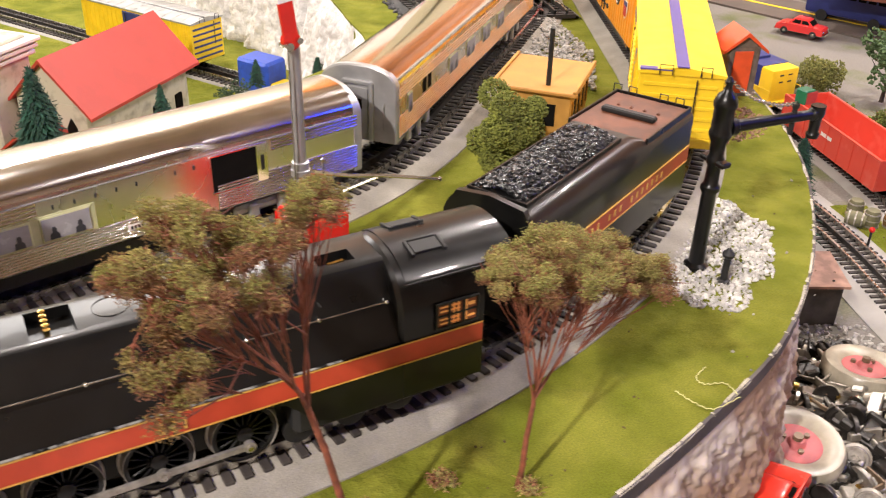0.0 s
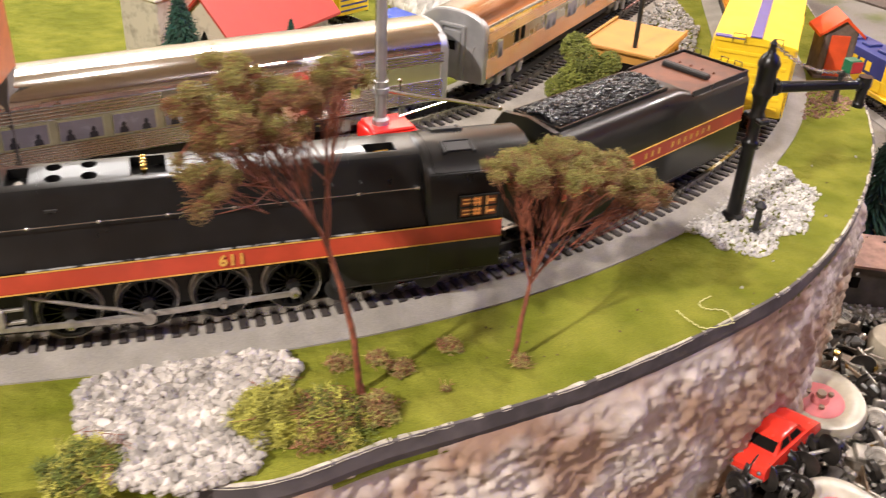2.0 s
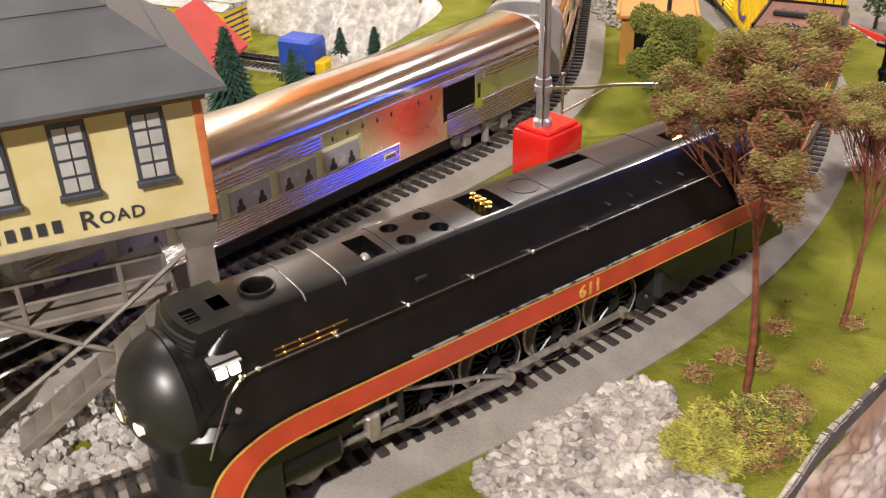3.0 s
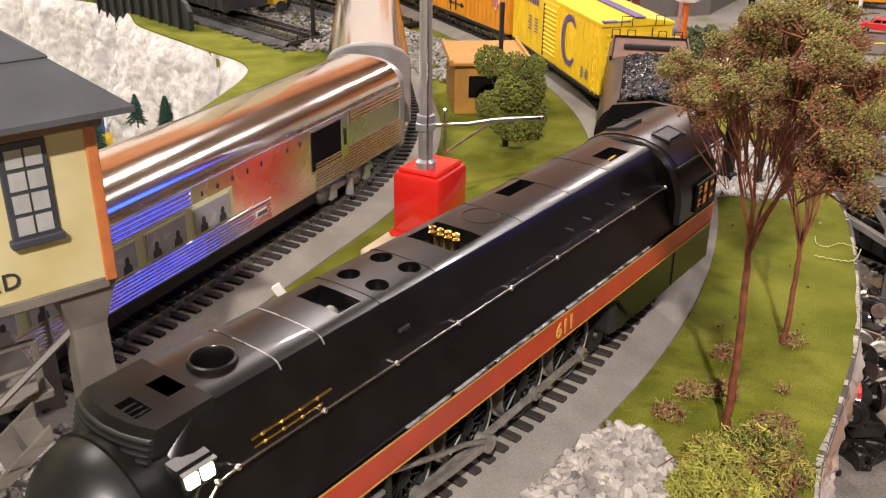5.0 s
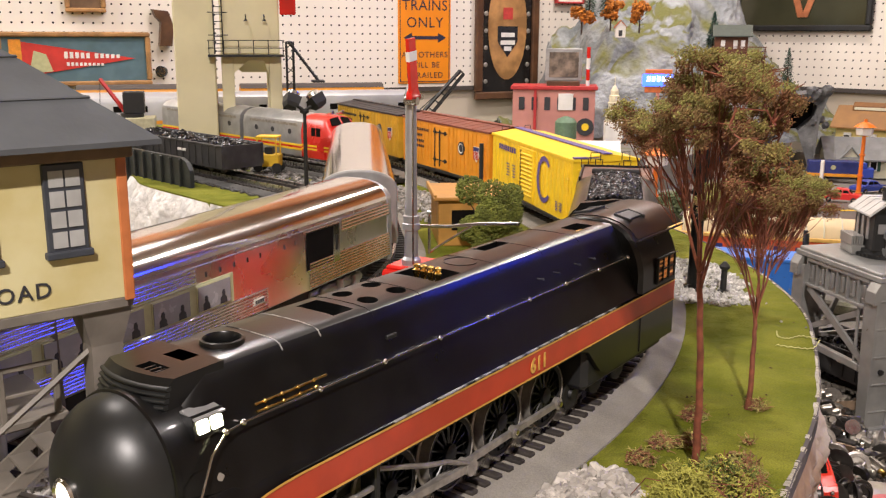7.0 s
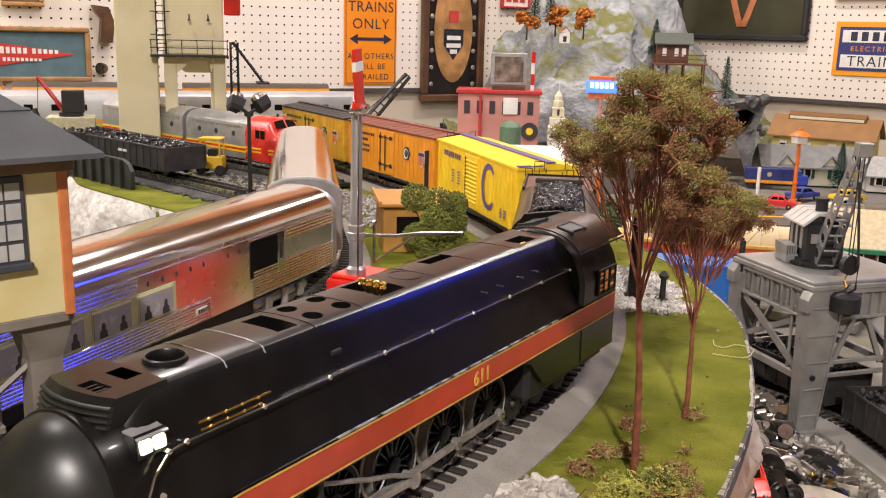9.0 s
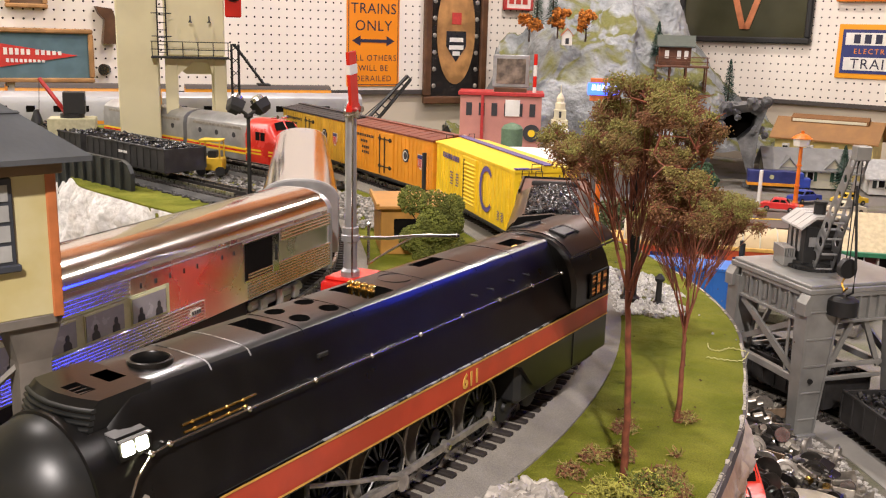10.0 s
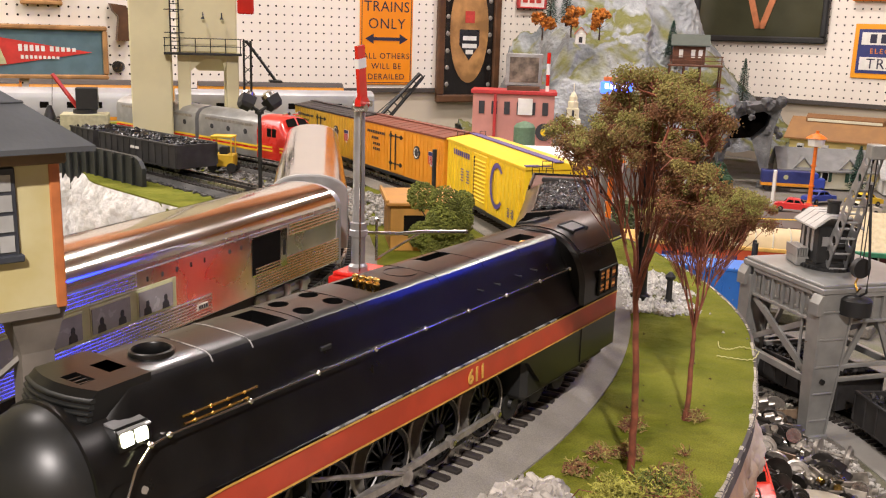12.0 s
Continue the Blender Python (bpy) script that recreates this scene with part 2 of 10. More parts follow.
RIM = smooth_line([(-0.9, 0.16), (-0.2, 0.20), (0.30, 0.235), (0.45, 0.236), (0.53, 0.214), (0.60, 0.226), (0.67, 0.235), (0.735, 0.247), (0.833, 0.276), (0.90, 0.302),
                   (0.969, 0.344), (1.034, 0.397), (1.106, 0.47), (1.165, 0.55), (1.215, 0.64), (1.29, 0.78), (1.39, 0.98), (1.50, 1.2), (1.75, 1.5), (2.05, 1.85), (1.6, 2.3)], 10)
INSIDE = smooth_line([(0.70, 2.6), (0.86, 2.0), (1.03, 1.42), (0.97, 1.2), (0.94, 1.05), (0.912, 0.935), (0.81, 0.865), (0.68, 0.81), (0.45, 0.72), (0.1, 0.63), (-0.9, 0.5)], 8)


def ribbon_path(pts, off):
    """A line of points beside a track."""
    out = []
    for i, p in enumerate(pts):
        a, b = Vector(pts[max(0, i - 1)]), Vector(pts[min(len(pts) - 1, i + 1)])
        d = (b - a).normalized()
        out.append((p[0] + d.y * off, p[1] - d.x * off))
    return out


# ---- ground ----
g = MB()
g.prism([(-1.6, -1.4), (3.12, -1.4), (3.18, -1.0), (3.565, 1.5), (0.2, 3.21), (-1.6, 3.21)], LOW - 0.06, LOW)
solid("layout_table", g, BASE, "grey and green scenic table top under the whole layout", "table", kind="structure", smooth=0)
g = MB()
g.prism(RIM + INSIDE, -0.02, 0.0)
plateau = solid("ground", g, GRASS, "raised green grass mat plateau with trees and tracks", "ground", kind="structure", smooth=0)
g = MB()
g.prism([(-1.59, 0.45), (0.8, 0.7), (0.95, 0.95), (1.0, 1.6), (0.9, 2.8), (0.2, 3.2), (-1.59, 3.2)], LOW, VALLEY)
solid("ground", g, GRASS, "lower green valley floor behind the silver train", "ground", kind="structure", smooth=0)


def cliff(line, z0, z1, material, label, amp, batter, out, rows=22, fr=26.0, name="rock_wall", chunk=0.0, upright=0.8):
    """A rough rock face that hangs from a line of points."""
    top = ribbon_path(line, out)
    mb = MB()
    rings = []
    for j in range(rows + 1):
        t = j / rows
        z = z0 + (z1 - z0) * t
        ring = []
        for (x, y), (ox, oy) in zip(line, top):
            nx, ny = (ox - x), (oy - y)
            ln = math.hypot(nx, ny) or 1
            nx, ny = nx / ln, ny / ln
            q = Vector((x * fr, y * fr, z * fr * upright))
            crag = noise.noise(q) + 0.7 * abs(noise.noise(q * 2.3)) + 0.55 * (0.5 - abs(noise.noise(q * 4.9 + Vector((0, 0, z * fr * 1.5))))) + 0.35 * noise.noise(q * 11.0)
            if chunk:
                c = noise.voronoi(Vector((x * 62, y * 62, z * 97 * upright)) + 0.5 * noise.noise_vector(q * 2))[0]
                crag += chunk * (min(0.45, c[1] - c[0]) - 0.2)
            d = amp * crag * min(1, t * 9) + batter * t
            ring.append((x + nx * d, y + ny * d, z + amp * 0.3 * noise.noise(q * 3.1) * min(1, t * 6)))
        rings.append(ring)
    mb.loft(rings, False, False)
    return solid(name, mb, material, label, "rock face", kind="structure", smooth=60)


def resample(line, step):
    out, acc = [line[0]], 0
    for a, b in zip(line, line[1:]):
        d = math.dist(a, b)
        n = max(1, round(d / step))
        out += [(a[0] + (b[0] - a[0]) * i / n, a[1] + (b[1] - a[1]) * i / n) for i in range(1, n + 1)]
    return out


cliff(resample([p for p in RIM if p[0] > 0.2 and p[1] < 1.3], 0.0028), -0.012, LOW - 0.005, ROCKFACE, "pink and brown carved rock face under the plateau rim", 0.0075, 0.007, 1.0, 80, 20, chunk=0.5)
WHITECLIFF = mat("white_cliff", (0.82, 0.80, 0.77), 0.8, var=0.2, scale=30, bump=0.8, bscale=120, second=(0.40, 0.39, 0.39), blend=(0.52, 0.78), fine=0.5, bdist=0.004)
cliff(resample([p for p in INSIDE if p[0] > 0.62], 0.005), -0.002, VALLEY - 0.005, WHITECLIFF, "white plaster cliff that falls to the valley", 0.013, 0.05, 1.0, 50, 34, chunk=0.5, upright=0.16)
# dark board that edges the plateau, with a torn white paper line on it
g = MB()
near_rim = [p for p in RIM if p[0] > 0.5 and p[1] < 0.95]
a, b = ribbon_path(near_rim, 0.0006), ribbon_path(near_rim, 0.002)
g.loft([[(*p, 0.0005) for p in near_rim], [(*p, 0.0005) for p in b], [(*p, -0.010) for p in b], [(*p, -0.016) for p in near_rim]], False, False)
solid("trim", g, RIMDARK, "dark edge board along the plateau rim", "trim", kind="structure", smooth=0)

g = MB()
rng = random.Random(4)
fine = resample(near_rim, 0.0012)
for i in range(len(fine) - 1):
    (xa, ya), (xb, yb) = fine[i], fine[i + 1]
    if noise.noise(Vector((xa * 30, ya * 30, 3))) + 0.5 * noise.noise(Vector((xa * 170, ya * 170, 3))) > -0.05 + 0.25 * rng.random():
        continue
    nx, ny = Vector((yb - ya, xa - xb)).normalized()
    w = 0.0002 + 0.0015 * max(0, noise.noise(Vector((xa * 60, ya * 60, 0))) + 0.25)
    z0, z1 = -0.0002 - 0.0012 * max(0, noise.noise(Vector((xa * 140, ya * 140, 7)))), rng.uniform(0.0006, 0.0010)
    g.add([(xa - nx * w, ya - ny * w, 0.0006), (xb - nx * w, yb - ny * w, 0.0006), (xb + nx * 0.001, yb + ny * 0.001, z1), (xa + nx * 0.001, ya + ny * 0.001, z1), (xb + nx * 0.0023, yb + ny * 0.0023, z0), (xa + nx * 0.0023, ya + ny * 0.0023, z0)], [(0, 1, 2, 3), (3, 2, 4, 5)])
solid("trim", g, mat("torn_white_paper", (0.46, 0.42, 0.34), 0.9, var=0.3, scale=90, bump=0.3), "torn white paper edge of the grass mat", "trim", kind="structure", smooth=0)
# loose threads on the grass
for pts in ([(0.838, 0.302), (0.826, 0.297), (0.826, 0.290), (0.837, 0.285), (0.836, 0.274)], [(0.807, 0.293), (0.809, 0.281), (0.815, 0.271), (0.836, 0.272)]):
    solid("thread", MB().tube([(x, y, 0.0006 + 0.0008 * (i % 2)) for i, (x, y) in enumerate(smooth_line(pts, 6))], 0.00035, 4), mat("pale_thread", (0.6, 0.58, 0.25), 0.8, bump=0), "pale yellow thread lying on the grass", "thread", "loose threads", smooth=60)


# ---- tracks ----
def along(pts, step):
    """Places and headings at even steps on a line."""
    out, need = [], 0.0
    for a, b in zip(pts, pts[1:]):
        d = math.dist(a, b)
        h = math.atan2(b[1] - a[1], b[0] - a[0])
        while need <= d:
            t = need / d if d else 0
            out.append((a[0] + (b[0] - a[0]) * t, a[1] + (b[1] - a[1]) * t, h))
            need += step
        need -= d
    return out


def track(pts, z, near, label, bed=0.045, pitch=0.0094, bedmat=None):
    root = thing("track", label, "track", pose(pts[0][0], pts[0][1], z))
    root["kind"] = "structure"
    o = (pts[0][0], pts[0][1])
    loc = [(p[0] - o[0], p[1] - o[1]) for p in pts]
    if bed:
        mb = MB()
        offs = ((-bed, -0.004), (-bed, 0.0012), (-0.031, 0.0048), (-0.0265, 0.0062), (0.0265, 0.0062), (0.031, 0.0048), (bed, 0.0012), (bed, -0.004))
        mb.loft([[(*p, h) for p in ribbon_path(loc, w)] for w, h in offs], False, False)
        part("roadbed", mb, bedmat or ROADBED, root, "grey foam roadbed", smooth=20)
    for w, mt in ((-0.0155, RAIL), (0.0155, RAIL), (0.0, RAILDARK)):
        mb = MB()
        mb.loft([[(*p, h) for p in ribbon_path(loc, w + dw)] for dw, h in ((-0.0013, 0.0065), (-0.0013, 0.0128), (0.0013, 0.0128), (0.0013, 0.0065))], False, False)
        part("rail", mb, mt, root, smooth=30)
    tie = MB().bbox(-0.0024, 0.0024, -0.0268, 0.0268, 0.003, 0.0078, 0.0005).mesh("tie", (TIE,), 0)
    rest = MB()
    for x, y, h in along(loc, pitch):
        if near(x + o[0], y + o[1]):
            t = part("tie", tie, None, root)
            t.matrix_basis = pose(x, y, 0, 0, 0, math.degrees(h))
        else:
            rest.box(-0.0024, 0.0024, -0.0268, 0.0268, 0.003, 0.0078, pose(x, y, 0, 0, 0, math.degrees(h)))
    if rest.v:
        r = part("ties", rest, TIE, root, smooth=0)
        r["kind"] = "stuff"
    return root


track(OUTER, 0.0, lambda x, y: 0.2 < x and y < 0.75, "grey-ballasted model railway track with dark ties and three rails")
track(INNER, 0.0, lambda x, y: 0.25 < x and y < 0.95, "three-rail model track under the silver passenger cars")


# ---- room ----
def wall(name, p, q, z0, z1, material, label, thick=0.08):
    d = (Vector(q) - Vector(p)).normalized()
    n = Vector((d.y, -d.x))
    mb = MB()
    mb.prism([p, q, tuple(Vector(q) + n * thick), tuple(Vector(p) + n * thick)], z0, z1)
    return solid(name, mb, material, label, "wall", kind="structure", smooth=0)


WA, WC, WB = (0.2, 3.223), (3.577, 1.507), (3.19, -1.0)
wall("wall_north", WC, WA, LOW - 0.7, 1.5, WALLBEIGE, "beige plaster wall behind the layout")
wall("wall_east", WB, WC, LOW - 0.7, 1.5, WALLBEIGE, "beige plaster wall at the end of the layout")
wall("wall_south", (-2.2, -2.0), (3.05, -2.0), LOW - 0.7, 1.5, WALLDARK, "brown panelled wall behind the camera")
wall("wall_south_east", (3.05, -2.0), WB, LOW - 0.7, 1.5, WALLDARK, "brown panelled wall")
wall("wall_west", (-2.2, 3.4), (-2.2, -2.0), LOW - 0.7, 1.5, WALLDARK, "brown panelled side wall")
wall("wall_north_west", WA, (-2.2, 3.4), LOW - 0.7, 1.5, WALLBEIGE, "plain beige wall")
g = MB().box(-2.6, 4.6, -2.4, 3.9, LOW - 0.78, LOW - 0.7)
solid("floor", g, mat("brown_carpet", (0.12, 0.08, 0.05), 0.95, scale=9, bump=0.4), "brown carpet under the layout", "floor", kind="structure", smooth=0)
g = MB().box(-2.6, 4.6, -2.4, 3.9, 1.5, 1.56)
solid("ceiling", g, CEIL, "warm tan ceiling over the layout", "ceiling", kind="structure", smooth=0)


def pegboard(name, p, q, z0, z1, label):
    """A white board with rows of flat dark hexagons for holes, hung on a wall from p to q."""
    p, q = Vector(p), Vector(q)
    ln, d = (q - p).length, (q - p).normalized()
    m = Matrix.Translation((p.x, p.y, 0)) @ Matrix(((d.x, -d.y, 0, 0), (d.y, d.x, 0, 0), (0, 0, 1, 0), (0, 0, 0, 1)))
    ob = solid(name, MB().box(0, ln, -0.012, -0.004, z0, z1), WALLWHITE, label, "pegboard", kind="structure", smooth=0, m=m)
    hs = MB()
    nx, nz = int(ln / 0.0254), int((z1 - z0) / 0.0254)
    for i in range(nx):
        for j in range(nz):
            x, z = 0.0127 + i * 0.0254, z0 + 0.014 + j * 0.0254
            # uncut hole: a flat hexagon with the inner shade as its colour
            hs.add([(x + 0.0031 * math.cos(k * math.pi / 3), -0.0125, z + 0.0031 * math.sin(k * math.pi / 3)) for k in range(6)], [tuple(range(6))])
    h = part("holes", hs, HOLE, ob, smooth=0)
    h["kind"] = "stuff"
    strip = MB().box(0, ln, -0.016, -0.002, z0 - 0.014, z0)
    part("bottom_strip", strip, mat("dark_strip", (0.06, 0.05, 0.045), 0.6), ob, "dark lower edge strip", smooth=0)
    return m


PANEL = mat("orange_pine_panelling", (0.52, 0.19, 0.045), 0.45, var=0.3, scale=5, bump=0.1, bscale=60)


def panelling(name, p, q, label):
    """Varnished boards that cover a wall above the pegboard."""
    d = (Vector(q) - Vector(p)).normalized()
    mb = MB()
    mb.prism([p, q, tuple(Vector(q) - Vector((d.y, -d.x)) * 0.012), tuple(Vector(p) - Vector((d.y, -d.x)) * 0.012)], 0.73, 1.499)
    return solid(name, mb, PANEL, label, "panelling", kind="structure", smooth=0)


panelling("wall_panelling_north", WC, (1.5, 2.563), "orange-brown pine panelling above the pegboard")
panelling("wall_panelling_east", (3.27, -0.48), WC, "orange-brown pine panelling above the pegboard")
PEG_N = pegboard("pegboard_north", (1.5, 2.563), WC, 0.035, 0.72, "white perforated pegboard on the wall")
PEG_E = pegboard("pegboard_east", WC, (3.27, -0.48), 0.035, 0.72, "white perforated pegboard on the end wall")


# ---- steam locomotive ----
LOCO = pose(0.51, 0.355, 0.0)
LX = 0.51
LITGOLD = glow("lit_gold_fitting", (0.9, 0.42, 0.12), 0.14)
LAMPGLASS = glow("lens_glow", (1.0, 0.95, 0.60), 18)
# pale patchy metal: glints on the ledge, wear and highlights on joint bands
LEDGE = mat("worn_glint_metal", (0.38, 0.38, 0.37), 0.42, 0.5, var=0.5, scale=160, second=(0.02, 0.02, 0.02), blend=(0.45, 0.6))
NOSEBLACK = mat("satin_nose_black", (0.010, 0.011, 0.011), 0.40, var=0.2, scale=60, bump=0.03, spec=0.6)


def side_y(x):
    """Half width of the casing at x: the front is rounded in plan."""
    return 0.032 if x >= 0.364 else 0.032 * max(0.0, 1 - ((0.364 - x) / 0.031) ** 2.3) ** (1 / 2.3)


def boiler_ring(x, k=1.0):
    half = [(0.0, 0.1045), (0.007, 0.1044), (0.0132, 0.1039), (0.0152, 0.1030), (0.0165, 0.1012), (0.0177, 0.0983), (0.0194, 0.0940), (0.0214, 0.0893), (0.0235, 0.0845), (0.0255, 0.0797), (0.0274, 0.0748), (0.0291, 0.0705), (0.0303, 0.0676), (0.0312, 0.0662)]
    pts = [(y * k, z) for y, z in half] + [(0.030, 0.060), (0.02, 0.056)]
    lean = lambda z: 0.0018 * max(0.0, min(1.0, (z - 0.07) / 0.03))
    return [(x - LX, lean(z) - y, z) for y, z in pts] + [(x - LX, lean(z) + y, z) for y, z in pts[:0:-1]]


def carve(ob, cutter):
    """Takes the cutter's volume out of a mesh, once, as it is built."""
    me = cutter.mesh("cutter", smooth=0)
    tool = bpy.data.objects.new("cutter", me)
    bpy.context.scene.collection.objects.link(tool)
    tool.matrix_world = ob.matrix_world if ob.parent is None else ob.parent.matrix_world @ ob.matrix_basis
    md = ob.modifiers.new("cut", "BOOLEAN")
    md.operation, md.object, md.solver = "DIFFERENCE", tool, "EXACT"
    bpy.context.view_layer.update()
    tool.matrix_world = ob.matrix_world.copy()
    bpy.context.view_layer.update()
    cut = bpy.data.meshes.new_from_object(ob.evaluated_get(bpy.context.evaluated_depsgraph_get()))
    ob.modifiers.clear()
    ob.data = cut
    cut.shade_smooth()
    cut.set_sharp_from_angle(angle=radians(24))
    bpy.data.objects.remove(tool)
    bpy.data.meshes.remove(me)


def steam_locomotive():
    root = thing("steam_locomotive", "black streamlined toy steam locomotive with a red side band", "locomotive", LOCO)
    mb = MB()
    xs = [0.366, 0.40, 0.45, 0.50, 0.55, 0.60, 0.652]
    nz, nr = 0.0742, 0.0252

    def mixed(x, t):
        """Between the round nose opening and the casing's section."""
        rg = boiler_ring(x)
        k = len(rg)
        out = []
        for i, (px, py, pz) in enumerate(rg):
            a = math.pi * 2 * i / k
            cy_, cz_ = -nr * math.sin(a), nz + nr * math.cos(a)
            k_t = 0.0 if pz > 0.0885 else t
            out.append((px, cy_ + (py - cy_) * k_t, cz_ + (pz - cz_) * k_t))
        return out
    mb.loft([mixed(0.346, 0.0), mixed(0.351, 0.5), mixed(0.357, 0.85)] + [boiler_ring(x) for x in xs])
    body = part("boiler_casing", mb, BLACK, root, "satin black boiler casing", smooth=24)
    # raised joint bands over the casing; the front two coloured pale for wear and highlights
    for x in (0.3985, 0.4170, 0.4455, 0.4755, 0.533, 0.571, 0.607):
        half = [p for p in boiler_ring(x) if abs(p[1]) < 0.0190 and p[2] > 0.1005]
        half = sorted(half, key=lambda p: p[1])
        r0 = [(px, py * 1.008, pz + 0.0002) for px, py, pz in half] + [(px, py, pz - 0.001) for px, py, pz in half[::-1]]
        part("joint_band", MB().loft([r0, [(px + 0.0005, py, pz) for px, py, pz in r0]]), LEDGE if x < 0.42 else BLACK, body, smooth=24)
    # bullet nose
    dome = [(nr * math.cos(radians(a)), 0.0205 * math.sin(radians(a)) ** 0.96) for a in range(0, 90, 8)] + [(0.0004, 0.0205)]
    nose = part("bullet_nose", MB().lathe(dome, (0.346 - LX, 0, nz), (-1, 0, 0), 40), NOSEBLACK, root, "satin black bullet-shaped nose", smooth=60)
    part("nose_ring", MB().lathe([(nr * 0.98, -0.0012), (nr * 1.03, -0.0008), (nr * 1.03, 0.0010), (nr * 0.98, 0.0016)], (0.346 - LX, 0, nz), (-1, 0, 0), 40), BLACK, nose)
    lamp = part("headlight", MB().lathe([(0.0050, -0.002), (0.0054, 0.0006), (0.0046, 0.0014), (0.0040, 0.0006)], (0.3255 - LX, 0, nz), (-1, 0, 0), 20), STEEL, nose, "round lit headlight in the nose")
    part("headlight_lens", MB().lathe([(0.0042, 0.0), (0.003, 0.0008), (0.0003, 0.0012)], (0.3250 - LX, 0, nz), (-1, 0, 0), 18), glow("headlight_glow", (1.0, 0.93, 0.78), 1.2), lamp)
    part("number_board", MB().bbox(0.3262 - LX, 0.3292 - LX, -0.0135, -0.0085, 0.0705, 0.0742, 0.0005), glow("number_board_glow", (1.0, 0.92, 0.6), 0.5), nose, "small lit number board")
    # finned hood over the nose
    bow = lambda y: 0.0034 * ((y - 0.0018) / 0.0160) ** 2
    hood = part("finned_hood", MB().loft([[(x - LX + (bow(y) if x < 0.36 else 0), y, z) for x, z in ((0.374, 0.085), (0.3455, 0.085), (0.3455, 0.0895), (0.3492, 0.1022), (0.3515, 0.1042), (0.374, 0.1047))] for y in (-0.0142, -0.0122, -0.0092, -0.0052, 0.0018, 0.0088, 0.0128, 0.0158, 0.0178)]), BLACK, root, "black hood with horizontal fins", smooth=30)
    for i in range(8):
        t = i / 7
        x, z = 0.3453 + 0.0036 * t, 0.0888 + 0.0128 * t
        part("fin", MB().loft([[(x - LX + dx + bow(y), y, z + dz) for dx, dz in ((0.0010, -0.0007), (-0.0004, -0.0006), (-0.0009, -0.0002), (-0.0009, 0.0002), (-0.0004, 0.0006), (0.0010, 0.0007))] for y in (-0.0146, -0.0122, -0.0092, -0.0052, 0.0018, 0.0088, 0.0128, 0.0158, 0.0182)]), NOSEBLACK, hood, smooth=60)
    for sg in (-1, 1):
        ml = part("marker_light", MB().loft([[(x - LX, sg * y, z) for y, z in ((0.0150, 0.0868), (0.0232, 0.0868), (0.0218, 0.0936), (0.0150, 0.0936))] for x in (0.3545, 0.3665)]), BLACK, root, "black lamp recess with two lit lenses", smooth=0)
        # the lamps' light on this hood is put into its pale colour
        part("lamp_hood", MB().loft([[(x - LX, sg * y, z) for y, z in ((0.0160, 0.0938), (0.0232, 0.0926), (0.0232, 0.0931), (0.0160, 0.0944))] for x in (0.3548, 0.3662)]), ALUGREY, ml, "hood over the lamps, coloured pale as if lit by them", smooth=0)
        for dx in (0.0578, 0.0630):
            part("lens", MB().bbox(-0.0021, 0.0021, -0.0021, 0.0021, -0.0006, 0.0011, 0.0007, pose(0.30 + dx - LX, sg * 0.0224, 0.0900, sg * -80, 0, 0), 2), LAMPGLASS, ml, "square lit lamp glass", smooth=50)
    # lower front casing
    mb = MB()
    rings = []
    for z, s in ((0.012, 0.90), (0.018, 0.96), (0.03, 0.99), (0.045, 1.0), (0.058, 1.0), (0.0662, 0.985), (0.070, 0.90)):
        xs = [0.405] + [0.364 - 0.031 * math.sin(radians(a)) for a in range(0, 91, 6)]
        ring = [(x - LX + (0.0035 if s < 0.95 else 0), -side_y(x) * s, z) for x in xs]
        rings.append(ring + [(x, -y, zz) for x, y, zz in ring[-2::-1]])
    # opening for the cylinders is left behind x 0.372
    mb.loft([[p for p in r] for r in rings[3:]])
    part("front_casing", mb, BLACK, root, "rounded black front casing", smooth=40)
    mb = MB().loft([[(min(x, 0.372 - LX), y, z) for x, y, z in r] for r in rings[:4]])
    part("pilot", mb, BLACKM, root, "black pilot under the nose", smooth=40)
    part("coupler", MB().bbox(0.322 - LX, 0.336 - LX, -0.005, 0.005, 0.016, 0.024, 0.0015), BLACKM, root)
    # skirts under the band
    for sg in (-1, 1):
        mb = MB()
        mb.loft([[(x - LX, sg * y, z) for x, z in ((0.384, 0.0665), (0.652, 0.0665), (0.652, 0.033), (0.612, 0.033), (0.604, 0.036), (0.597, 0.043), (0.590, 0.050), (0.582, 0.0525), (0.41, 0.0525), (0.40, 0.050), (0.384, 0.050))] for y in (0.0295, 0.032)])
        part("running_board", mb, BLACK, root, smooth=0)
        # pale dashes put the glints along the ledge into the colour
        for k in range(7):
            xa = 0.436 + k * 0.0262
            part("ledge_glint", MB().bbox(xa - LX, xa + 0.0245 - LX, sg * 0.0322 - 0.0007, sg * 0.0322 + 0.0007, 0.0663, 0.0670, 0.0002), LEDGE, root, "pale dash for a glint on the ledge over the band")
        # red band with gold edges that sweeps down at the front
        mid = [(0.694, 0.0603), (0.60, 0.0603), (0.50, 0.0603), (0.400, 0.0603), (0.385, 0.0602), (0.374, 0.0594), (0.365, 0.0574), (0.358, 0.0537), (0.353, 0.0480), (0.3495, 0.0412), (0.3475, 0.0335), (0.3465, 0.0250), (0.3460, 0.0170)]
        mid = smooth_line(mid, 5)
        taper = [0.0058 - 0.0022 * max(0.0, min(1.0, (0.050 - z) / 0.03)) for x, z in mid]
        side = lambda o: [ribbon_path(mid, t * o)[i] for i, t in enumerate(taper)]
        up, dn = side(1.0), side(-1.0)

        def face(line, o):
            return [(x - LX, sg * (side_y(max(x, 0.336)) + o), z) for x, z in line]
